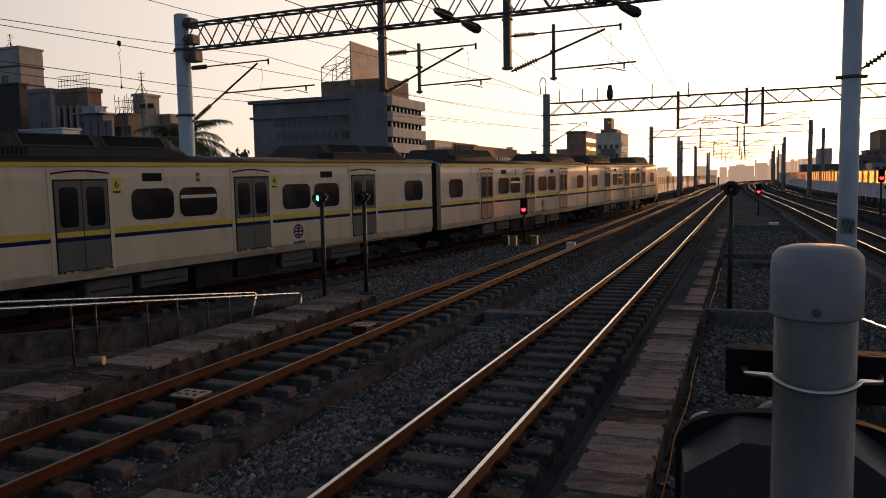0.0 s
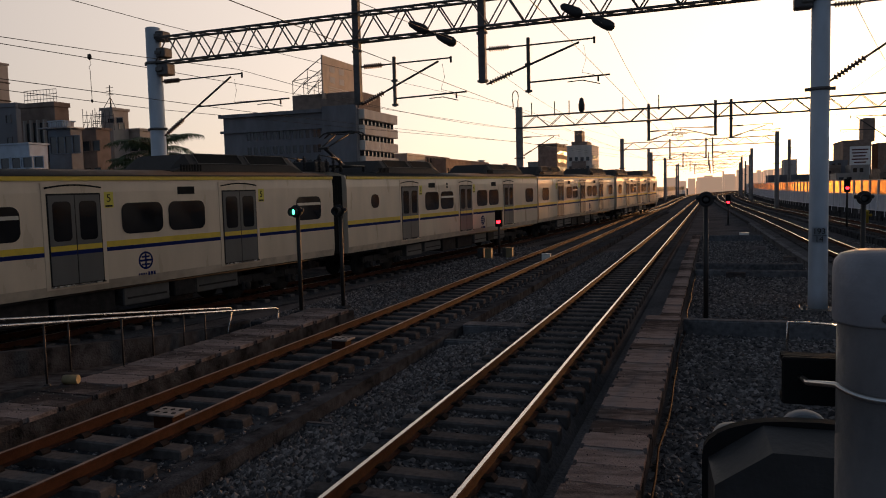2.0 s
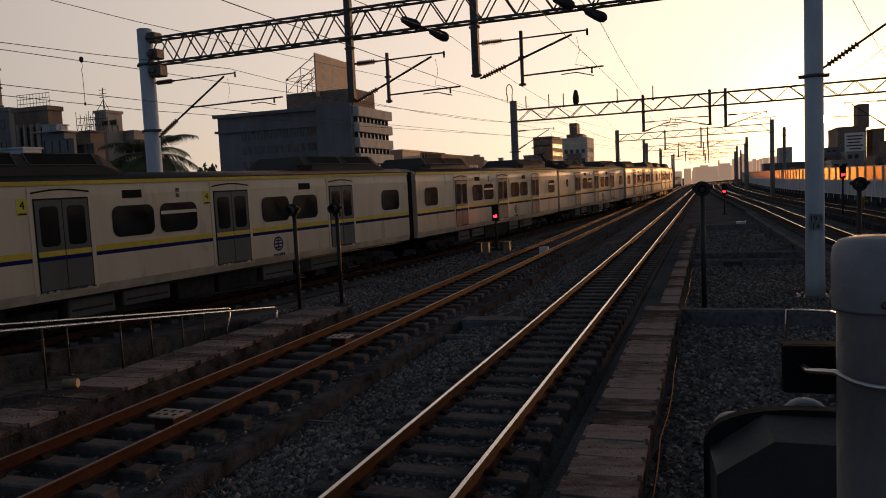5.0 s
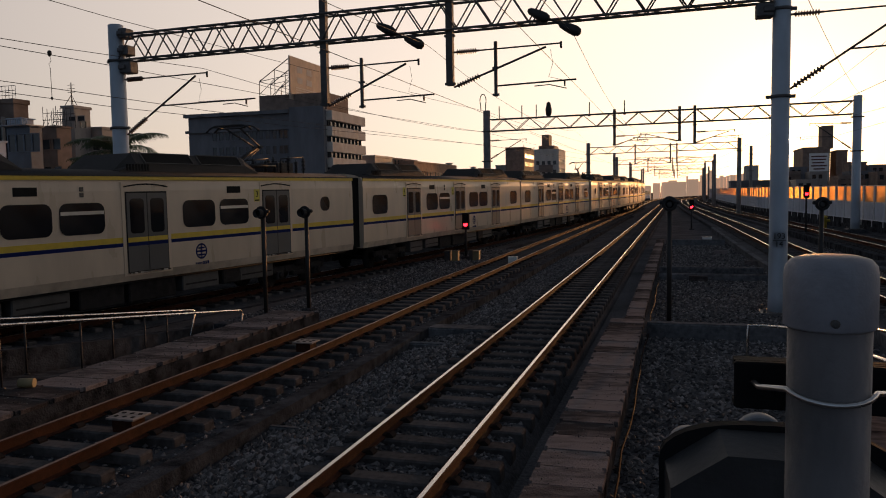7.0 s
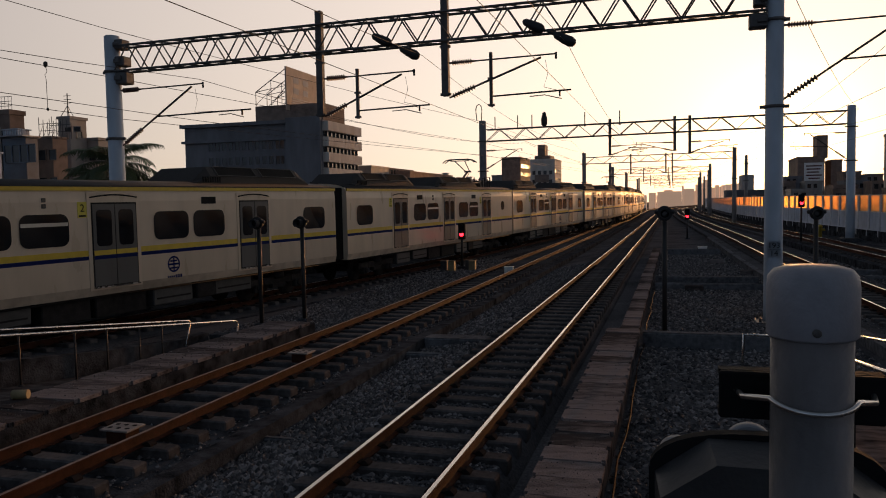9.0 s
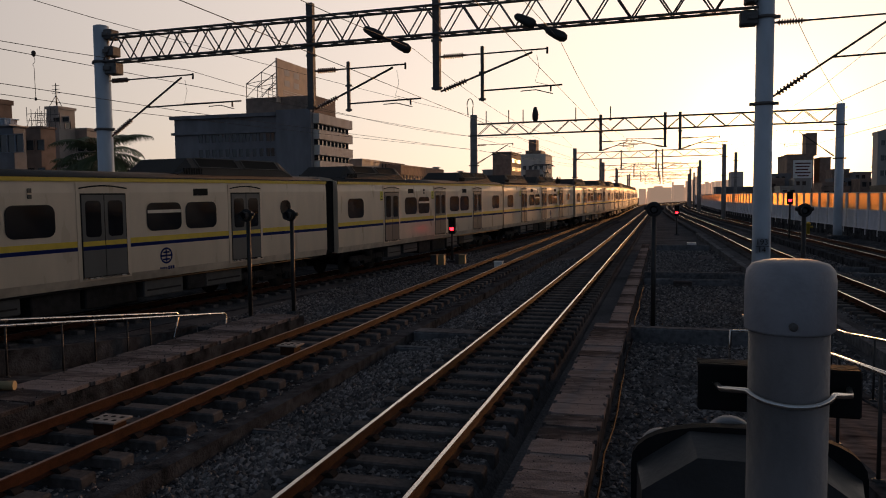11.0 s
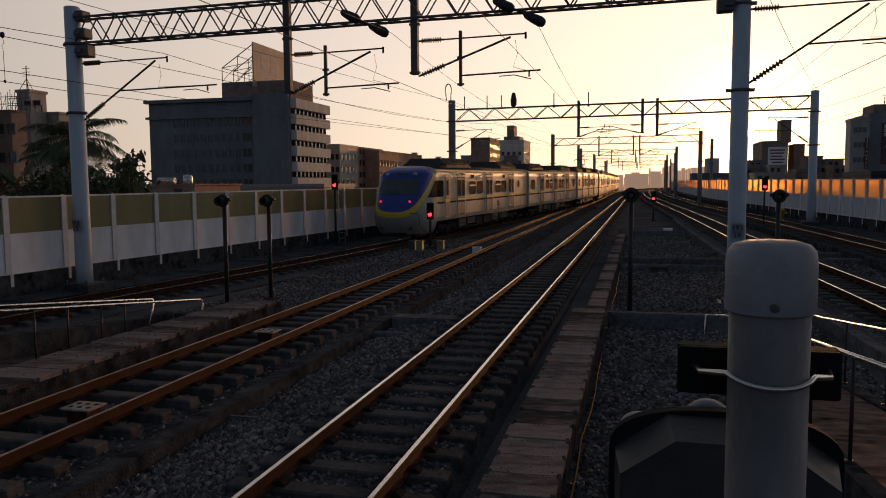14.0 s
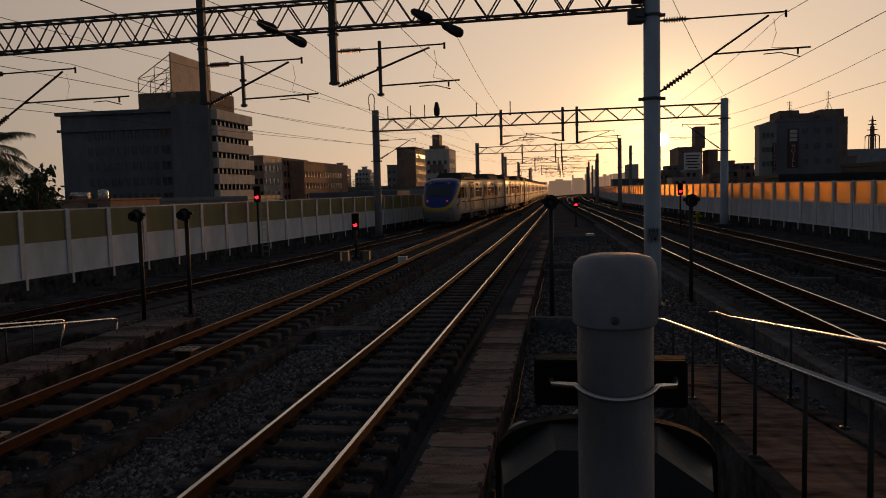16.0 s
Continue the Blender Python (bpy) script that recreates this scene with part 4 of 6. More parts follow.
def nose_y(x, z):
    """The face's place at a point of the end."""
    f = min(1.0, abs(x) / nose_half(z))
    a = math.asin(f ** (1 / PLAN))
    return -nose_tip(z) * math.cos(a) ** PLAN


def nose_x(y, z):
    """The side's place at a point of the end."""
    a = math.acos(min(1.0, max(0.0, -y / nose_tip(z))) ** (1 / PLAN))
    return nose_half(z) * math.sin(a) ** PLAN


def nose_mesh():
    """The rounded end of the cab car: broad, sloping, with a low apron."""
    bm = bm_()
    rows, n, m = [], 170, 170
    for i in range(n + 1):
        z = 0.42 + 3.44 * i / n
        tip, half = nose_tip(z), nose_half(z)
        row = []
        for j in range(m + 1):
            a = (-1 + 2 * j / m) * math.pi / 2
            row.append(bm.verts.new((half * math.copysign(abs(math.sin(a)) ** PLAN, a), -tip * abs(math.cos(a)) ** PLAN, z)))
        rows.append(row)
    for i, (a, b) in enumerate(zip(rows, rows[1:])):
        for j in range(m):
            f = bm.faces.new((a[j], a[j + 1], b[j + 1], b[j]))
            c = f.calc_center_median()
            # the yellow band sweeps from the roof's edge down round the front
            edge = 1.72 + 0.93 * (c.y + 2.12) - 0.05 * (1 - abs(c.x) / 1.44)
            if c.z > 3.45:
                edge = min(edge, 3.62)
            f.material_index = 2 if abs(c.z - edge) < 0.14 else (0 if c.z < edge else 1)
            f.smooth = True
    bm.faces.new(rows[-1]).material_index = 1
    return mesh(bm, "nose", NOSEGREY, BLUE, YELLOW)


def cab_parts(root):
    nose = part("nose", nose_mesh(), None, root, "blue, yellow and grey rounded cab end", at=pose(0, -9.6, 0))
    bm = bm_()
    rings = []
    for z in np.linspace(2.42, 3.2, 8):
        half = 1.08 - 0.1 * (z - 2.42)
        rings.append([bm.verts.new((half * u, nose_y(half * u, z) - 0.02, z)) for u in np.linspace(-1, 1, 19)])
    for a, b in zip(rings, rings[1:]):
        for k in range(18):
            bm.faces.new((a[k], a[k + 1], b[k + 1], b[k])).smooth = True
    part("windscreen", bm, WINDSCREEN, nose, "bluish curved windscreen")
    bm = bm_()
    box(bm, -0.35, 0.35, nose_y(0, 3.42) - 0.02, nose_y(0, 3.42) + 0.1, 3.36, 3.5, 0.02)
    part("destination_display", bm, LENS_OFF, nose, "unlit destination display")
    for s in (-1, 1):
        bm = bm_()
        lathe(bm, [(0.06, 0), (0.06, 0.05), (0.035, 0.065)], 14, 0, (s * 0.78, nose_y(0.78, 2.06) + 0.02, 2.06), pose(0, 0, 0, 62, 0, s * 8))
        part("tail_light", bm, TAIL_ON, nose, "glowing red tail light")
        bm = bm_()
        lathe(bm, [(0.11, 0), (0.11, 0.05), (0.06, 0.06)], 14, 0, (s * 0.75, nose_y(0.75, 3.42) + 0.02, 3.42), pose(0, 0, 0, 45, 0, s * 8))
        part("headlight", bm, FRAME, nose, "unlit round headlight")
        bm = bm_()
        tube(bm, [(s * 0.2, nose_y(0.2, 2.44) - 0.04, 2.44), (s * 0.2 - 0.35, nose_y(0.5, 2.6) - 0.04, 2.6)], 0.015, 4)
        part("wiper", bm, BLACK, nose)
        # apron joint, vent and side lettering flourish
        bm = bm_()
        pts = []
        for k in range(12):
            z = 0.45 + 1.05 * min(1, k / 8)
            x = 1.2 - max(0, k - 7) * 0.09
            pts.append((s * x, nose_y(x, z) - 0.004, z))
        tube(bm, pts, 0.014, 4)
        part("apron_joint", bm, BLACK, nose)
        bm = bm_()
        for k in range(4):
            box(bm, s * 0.75 - 0.14, s * 0.75 + 0.14, nose_y(0.75, 0.75) - 0.02, nose_y(0.75, 0.75) + 0.05, 0.68 + 0.05 * k, 0.7 + 0.05 * k)
        part("vent_slot", bm, BLACK, nose)
        x = s * 1.452
        bm = bm_()
        ring = [(-9.6, 2.25), (-8.7, 2.25), (-8.6, 2.35), (-8.6, 3.0), (-8.7, 3.1), (-9.6, 3.1)]
        bm.faces.new([bm.verts.new((x, y, z)) for y, z in ring])
        bmesh.ops.solidify(bm, geom=list(bm.faces), thickness=0.01)
        part("cab_window", bm, GLASS, root, "dark cab side window")
        bm = bm_()
        rows = []
        for z in np.linspace(2.25, 3.1, 8):
            y0 = -0.25 - 0.95 * (3.1 - z) / 0.85
            rows.append([bm.verts.new((s * (nose_x(y, z) + 0.008), y - 9.6, z)) for y in np.linspace(-0.03, y0, 8)])
        for a, b in zip(rows, rows[1:]):
            for k in range(7):
                bm.faces.new((a[k], a[k + 1], b[k + 1], b[k]))
        part("cab_window", bm, GLASS, root, "dark pointed cab side window")
        bm = bm_()
        skin = lambda y, z: (s * (nose_x(y + 9.6, z) + 0.004), y, z)
        for y, z, h in ((-10.95, 1.62, 0.3), (-10.8, 1.72, 0.16), (-10.66, 1.78, 0.14), (-10.5, 1.82, 0.16), (-10.36, 1.92, 0.3)):
            tube(bm, [skin(y + 0.09, z + h / 2), skin(y - 0.04, z + h * 0.22), skin(y + 0.07, z - h * 0.12), skin(y - 0.07, z - h / 2)], 0.012, 4)
        tube(bm, [skin(-11.15, 1.46), skin(-10.7, 1.52), skin(-10.3, 1.54)], 0.009, 4)
        part("side_mark", bm, NAVY, root, "dark unreadable side mark")
        bm = bm_()
        box(bm, 0.0, 0.012, -0.4, 0.4, 1.12, 3.45, mi=1)
        box(bm, 0.012, 0.022, -0.33, 0.33, 1.2, 3.3, mi=0)
        rounded(bm, 0.022, -0.17, 0.17, 2.3, 3.1, 0.06, 0.004, 2)
        box(bm, 0.022, 0.026, -0.33, 0.33, 1.95, 2.08, mi=3)
        part("crew_door", bm, [DOORMAT, CREAM, GLASS, YELLOW], root, "narrow steel crew door", at=pose(s * 1.445, -8.0, 0, 0, 0, 0 if s > 0 else 180))
    bm = bm_()
    box(bm, -0.55, 0.55, -11.7, -11.2, 0.32, 0.5, 0.05)
    part("coupler_cover", bm, UNDER, root)


KINDS = ["cab", "plain", "plain", "plain", "plain", "plain", "plain", "front"]
CARS = [car(i, i + 1, k) for i, k in enumerate(KINDS)]
cab_parts(CARS[0])
bm = bm_()
front = nose_mesh()
part("nose", front, None, CARS[-1], "blue, yellow and grey rounded cab end", at=pose(0, 9.85, 0, 0, 0, 180))


# ---- cable troughs, kerbs and cross beams ----
def trough(x0, x1, y0, y1, top, base, pitch, label, seed):
    """A concrete cable trough: two side walls and loose cover slabs."""
    rng = random.Random(seed)
    root = thing("cable_trough", None, None, label, "cable trough", "cable troughs beside the tracks")
    for a, b in ((x0 + 0.03, x0 + 0.12), (x1 - 0.12, x1 - 0.03)):
        bm = bm_()
        box(bm, a, b, y0, y1, base, top - 0.062)
        part("side_wall", bm, STAINED, root)
    shapes = []
    for k in range(3):
        bm = bm_()
        w, h, c, e = (x1 - x0) / 2, pitch / 2 - 0.009, 0.03 + 0.008 * k, 0.05 + 0.012 * k
        plan = [(-w + c, -h), (w - c, -h), (w - c, -h + e), (w, -h + e), (w, h - e), (w - c * 0.8, h - e), (w - c * 0.8, h), (-w + c, h), (-w + c, h - e), (-w, h - e), (-w, -h + e), (-w + c, -h + e)]
        lo, hi, lid = [[bm.verts.new((x * f, y * f, z)) for x, y in plan] for z, f in ((-0.03, 1.0), (0.02, 1.0), (0.03, 0.985))]
        for a, b in ((lo, hi), (hi, lid)):
            for i in range(12):
                bm.faces.new((a[i], a[(i + 1) % 12], b[(i + 1) % 12], b[i]))
        bm.faces.new(lid)
        bm.faces.new(lo[::-1])
        shapes.append(mesh(bm, "cover_slab", SLAB))
    y = y0 + pitch / 2
    while y < y1:
        part("cover_slab", rng.choice(shapes), None, root, at=pose((x0 + x1) / 2 + rng.uniform(-0.012, 0.012), y, top - 0.03 + rng.uniform(-0.006, 0.006), rng.uniform(-0.5, 0.5), rng.uniform(-0.7, 0.7), rng.uniform(-0.8, 0.8)))
        y += pitch
    return root


trough(1.40, 2.08, 2.5, 16.3, 0.0, -0.7, 0.5, "cable trough with weathered concrete cover slabs", 1)
trough(1.62, 2.02, 16.3, 46.0, -0.1, -0.7, 0.6, "narrow cable trough with concrete cover slabs", 2)
trough(-6.1, -5.12, 1.0, 16.1, 0.05, -0.9, 0.55, "wide cable trough with broken concrete cover slabs", 3)


def beam(x0, x1, y, w, top, base, label):
    bm = bm_()
    box(bm, x0, x1, y, y + w, base, top, 0.015)
    box(bm, x0, x1, y + 0.02, y + w - 0.02, top, top + 0.02)
    return thing("cross_beam", bm, BEAM, label, "concrete beam", "concrete beams across the ballast", "structure")


beam(2.12, 5.0, 16.55, 0.28, -0.1, -0.6, "low grey concrete beam across the ballast")
beam(2.12, 5.6, 28.9, 0.3, -0.12, -0.6, "low grey concrete beam across the ballast")
beam(2.12, 5.6, 27.4, 0.15, -0.2, -0.6, "low grey concrete beam across the ballast")
beam(2.12, 5.2, 44.6, 0.3, -0.1, -0.6, "low grey concrete beam across the ballast")
beam(-2.35, -1.0, 15.6, 0.5, -0.2, -0.7, "grey concrete beam between the two nearest tracks")
beam(-2.35, -1.0, 14.4, 0.2, -0.3, -0.7, "grey concrete beam between the two nearest tracks")
beam(-2.38, -0.9, 8.9, 0.1, -0.34, -0.7, "thin concrete rib between the two nearest tracks")
beam(-2.38, -0.95, 4.6, 1.2, -0.24, -0.7, "flat concrete slab between the two nearest tracks")
beam(9.2, 11.2, 30.0, 0.3, -0.15, -0.6, "low concrete beam between the outer tracks")
beam(9.2, 11.2, 32.5, 0.3, -0.15, -0.6, "low concrete beam between the outer tracks")
beam(9.4, 11.6, 24.0, 0.3, -0.15, -0.6, "low concrete beam between the outer tracks")
strip("kerb", "right", 8, 60, [(-1.75, -0.8), (-1.75, -0.18), (-1.52, -0.18), (-1.52, -0.8)], BEAM, "pale concrete kerb along the track", "kerb")
strip("kerb", "outer", -5, 60, [(-1.75, -0.8), (-1.75, -0.12), (-1.42, -0.12), (-1.42, -0.8)], STAINED, "stained concrete kerb along the outer track", "kerb")
strip("kerb", "train", 14, 90, [(1.95, -0.8), (1.95, -0.2), (2.2, -0.2), (2.2, -0.8)], STAINED, "low concrete kerb beside the train's track", "kerb")
strip("kerb", "second", -12, 200, [(1.3, -0.8), (1.3, -0.2), (1.55, -0.2), (1.55, -0.8)], STAINED, "stained concrete edge of the second track bed", "kerb")
strip("kerb", "second", 3, 200, [(-1.3, -0.8), (-1.3, -0.24), (-1.16, -0.24), (-1.16, -0.8)], STAINED, "stained concrete edge of the second track bed", "kerb")


# ---- loose stones on the ballast ----
def stones(name, spots, label, seed, size=(0.025, 0.055)):
    rng = np.random.default_rng(seed)
    base = np.array([(1, 0, 0), (-1, 0, 0), (0, 1, 0), (0, -1, 0), (0, 0, 1), (0, 0, -1)], float)
    faces = np.array([(0, 2, 4), (2, 1, 4), (1, 3, 4), (3, 0, 4), (2, 0, 5), (1, 2, 5), (3, 1, 5), (0, 3, 5)])
    n = len(spots)
    vs = base[None] * rng.uniform(0.6, 1.25, (n, 6, 1)) + rng.normal(0, 0.18, (n, 6, 3))
    ang = rng.uniform(0, 6.28, n)
    c, s = np.cos(ang), np.sin(ang)
    x = vs[:, :, 0] * c[:, None] - vs[:, :, 1] * s[:, None]
    y = vs[:, :, 0] * s[:, None] + vs[:, :, 1] * c[:, None]
    vs = np.stack([x, y, vs[:, :, 2] * 0.75], 2) * rng.uniform(*size, (n, 1, 1)) + np.array(spots)[:, None]
    me = bpy.data.meshes.new(name)
    me.from_pydata(vs.reshape(-1, 3).tolist(), [], (faces[None] + 6 * np.arange(n)[:, None, None]).reshape(-1, 3).tolist())
    me.materials.append(STONE_ISLE)
    return tagged(new(name, me), label, "ballast", kind="stuff")


STONE_ISLE = mat("ballast_stones", (0.138, 0.132, 0.136), 0.85, vary=0.3, grain=8, stain=0.7, bump=0.2, bump_scale=90)
nt = STONE_ISLE.node_tree
geo, br = nt.nodes.new("ShaderNodeNewGeometry"), nt.nodes.new("ShaderNodeMixRGB")
isl = ramp(nt, geo.outputs["Random Per Island"], [(0.0, (0.35, 0.35, 0.36)), (0.6, (1.0, 0.97, 0.93)), (1.0, (2.2, 2.1, 2.0))])
br.blend_type, br.inputs[0].default_value = "MULTIPLY", 1.0
bsdf = nt.nodes["Principled BSDF"]
src = bsdf.inputs["Base Color"].links[0].from_socket
nt.links.new(src, br.inputs[1])
nt.links.new(isl, br.inputs[2])
nt.links.new(br.outputs[0], bsdf.inputs["Base Color"])


def scatter(n, x0, x1, y0, y1, z, seed, power=1.6):
    rng = np.random.default_rng(seed)
    f = rng.uniform(0, 1, n) ** power
    ys = y0 + (y1 - y0) * f
    xs = rng.uniform(x0, x1, n)
    zs = (z(xs) if callable(z) else np.full(n, z)) + rng.uniform(-0.015, 0.02, n)
    return np.stack([xs, ys, zs], 1)


mound = lambda x: np.interp(x, [-2.4, -1.5, -0.95], [-0.42, -0.3, -0.22])
stones("ballast_stones", scatter(26000, -2.36, -0.95, 4.2, 36, mound, 11), "loose grey ballast stones between the nearest tracks", 21)
stones("ballast_stones", scatter(38000, 2.1, 6.3, 5.0, 46, -0.40, 12, 1.5), "loose grey ballast stones beside the cable trough", 22)
stones("ballast_stones", scatter(12000, -0.85, 0.9, 4.5, 24, -0.22, 13, 1.4), "loose ballast stones between the sleepers", 23, (0.02, 0.045))
stones("ballast_stones", scatter(16000, -8.6, -5.2, 16.3, 42, lambda x: np.interp(x, [-9, -5.1], [-0.6, -0.43]), 14, 1.4), "loose ballast stones beside the second track", 24, (0.03, 0.06))
stones("ballast_stones", scatter(9000, 8.6, 11.3, 12, 44, -0.34, 15, 1.3), "loose ballast stones between the outer tracks", 25, (0.03, 0.06))
stones("ballast_stones", scatter(9000, 6.9, 10.0, 10, 30, -0.24, 16, 1.2), "loose ballast stones under the track beside the ramp", 26, (0.02, 0.045))


stones("ballast_stones", scatter(9000, -5.0, -2.45, 4.5, 26, -0.28, 17, 1.4), "loose stones on the second track bed", 27, (0.018, 0.04))
stones("ballast_stones", scatter(1500, -6.05, -5.2, 3, 16, 0.052, 18, 1.0), "small grit on the wide cable trough", 28, (0.006, 0.016))
stones("ballast_stones", scatter(900, 1.42, 2.06, 4, 16, 0.005, 19, 1.2), "small grit on the cable trough", 29, (0.004, 0.011))


# ---- ramps with handrails ----
def handrail(name, pts, posts, label, r=0.021, foot=None):
    root = thing(name, None, None, label, "handrail", "handrails of the ramps")
    bm = bm_()
    tube(bm, pts, r, 10)
    part("rail_tube", bm, CHROME, root)
    for x, y, z0, z1 in posts:
        bm = bm_()
        tube(bm, [(x, y, z0), (x, y, z1)], 0.016, 8)
        lathe(bm, [(0.05, z0), (0.05, z0 + 0.015), (0.03, z0 + 0.025)], 10, at=(x, y, 0))
        part("post", bm, DARK, root)
    return root


RED_PAVING = mat("worn_red_paving", (0.12, 0.094, 0.088), 0.92, vary=0.8, grain=4, stain=1.4, bump=0.3, bump_scale=25, stretch=(1, 1.6, 1))


def ramp_z(y, z_end, y_end, slope):
    return z_end + slope * (y_end - y)


def right_ramp():
    bm = bm_()
    pts = [(y, ramp_z(y, -0.28, 12.6, 0.118)) for y in (13.4, 12.6, 10, 7, 3.4)]
    pts[0] = (13.4, -0.32)
    for x0, x1, up, m in ((4.42, 5.42, 0.0, 0),):
        rows = [[bm.verts.new((x, y, z)) for x in (x0, x1)] + [bm.verts.new((x, y, -0.95)) for x in (x1, x0)] for y, z in pts]
        for a, b in zip(rows, rows[1:]):
            for k in range(4):
                bm.faces.new((a[k], a[(k + 1) % 4], b[(k + 1) % 4], b[k]))
        bm.faces.new(rows[0])
        bm.faces.new(rows[-1])
    thing("ramp", bm, RED_PAVING, "sloping ramp with worn reddish paving", "ramp", kind="structure")
    for x0, x1 in ((4.26, 4.415), (5.425, 5.6)):
        bm = bm_()
        rows = [[bm.verts.new(p) for p in ((x0, y, -0.95), (x0, y, z + 0.03), (x1, y, z + 0.03), (x1, y, -0.95))] for y, z in pts]
        for a, b in zip(rows, rows[1:]):
            for k in range(4):
                bm.faces.new((a[k], a[(k + 1) % 4], b[(k + 1) % 4], b[k]))
        bm.faces.new(rows[0])
        bm.faces.new(rows[-1])
        thing("ramp_wall", bm, STAINED, "stained concrete side wall of a ramp", "wall", kind="structure")
    zr = lambda y: ramp_z(y, 0.58, 12.56, 0.123)
    left = [(4.35, 3.6, zr(3.6)), (4.35, 8, zr(8)), (4.35, 12.5, zr(12.5)), (4.0, 13.0, zr(13.0)), (3.8, 13.05, 0.52), (3.77, 13.05, -0.35)]
    handrail("handrail", left, [(4.36, y, ramp_z(y, -0.25, 12.6, 0.118), zr(y)) for y in (4.3, 5.36, 6.66, 8.09, 9.72, 11.4)], "polished steel handrail on the ramp's wall")
    zq = lambda y: np.interp(y, [3.6, 6.96, 13.3, 14.8], [1.72, 1.31, 0.5, 0.36])
    right = [(5.5, y, float(zq(y))) for y in (3.6, 6.96, 10, 13.3, 14.4)] + [(5.48, 14.8, 0.33)]
    handrail("handrail", right, [(5.5, y, ramp_z(y, -0.25, 12.6, 0.118) if y < 12.6 else -0.4, float(zq(y))) for y in (4.6, 6.2, 8.0, 9.8, 11.6, 14.3)], "polished steel handrail beside the track")


right_ramp()


def left_ramp():
    rows_y = (15.4, 14.4, 12, 9, 4, -2)
    zf = lambda y: ramp_z(y, -0.68, 14.4, 0.115) if y < 14.4 else -0.68
    bm = bm_()
    rows = [[bm.verts.new(p) for p in ((-7.5, y, zf(y)), (-6.28, y, zf(y)), (-6.28, y, -0.95), (-7.5, y, -0.95))] for y in rows_y]
    for a, b in zip(rows, rows[1:]):
        for k in range(4):
            bm.faces.new((a[k], a[(k + 1) % 4], b[(k + 1) % 4], b[k]))
    bm.faces.new(rows[0])
    bm.faces.new(rows[-1])
    thing("ramp", bm, STAINED, "sloping ramp of blotched grey concrete", "ramp", kind="structure")
    for x0, x1, up in ((-6.275, -6.12, 0.05), (-7.75, -7.505, 0.42)):
        bm = bm_()
        rows = [[bm.verts.new(p) for p in ((x0, y, -0.95), (x0, y, max(zf(y) + up, -0.2)), (x1, y, max(zf(y) + up, -0.2)), (x1, y, -0.95))] for y in rows_y]
        for a, b in zip(rows, rows[1:]):
            for k in range(4):
                bm.faces.new((a[k], a[(k + 1) % 4], b[(k + 1) % 4], b[k]))
        bm.faces.new(rows[0])
        bm.faces.new(rows[-1])
        thing("ramp_wall", bm, STAINED, "blotched concrete side wall of a ramp", "wall", kind="structure")
    near = [(-6.2, y, float(np.interp(y, [-2, 9.13, 14.45], [2.15, 0.87, 0.25]))) for y in (-2, 5, 9.13, 14.45)] + [(-6.2, 14.53, 0.21), (-6.2, 14.55, 0.15), (-6.2, 14.46, -0.3)]
    handrail("handrail", near, [(-6.2, y, max(zf(y) + 0.05, -0.2), float(np.interp(y, [-2, 9.13, 14.45], [2.15, 0.87, 0.25]))) for y in (5.4, 6.9, 8.4, 9.9, 11.4)], "polished steel handrail on the ramp's wall")
    farr = [(-7.4, y, float(np.interp(y, [-2, 10.33, 14.5], [2.2, 0.72, 0.21]))) for y in (-2, 5, 10.33, 14.5)] + [(-7.4, 14.56, 0.18), (-7.4, 14.57, 0.12), (-7.4, 14.28, -0.66)]
    handrail("handrail", farr, [(-7.4, y, zf(y), float(np.interp(y, [-2, 10.33, 14.5], [2.2, 0.72, 0.21]))) for y in (6, 8, 10, 12, 13.6)], "polished steel handrail on the far side of the ramp")
    bm = bm_()
    box(bm, -10.0, -7.76, -12, 15.6, -0.95, -0.55)
    thing("ledge", bm, CONCRETE, "flat concrete ledge beside the ramp", "ledge", kind="structure")
    bm = bm_()
    box(bm, -7.5, -6.12, 15.42, 15.7, -0.95, -0.25, 0.01)
    thing("ramp_wall", bm, CONCRETE, "concrete end wall of the ramp's pit", "wall", kind="structure")


left_ramp()

# the platform on which the viewer stands, with its fascia
bm = bm_()
box(bm, 1.75, 5.7, -30, 1.9, 0.8, 1.05, 0.02)
box(bm, 2.0, 5.5, -30, 1.6, -0.95, 0.798)
thing("platform", bm, CONCRETE, "grey concrete end of a station platform", "platform", kind="structure")


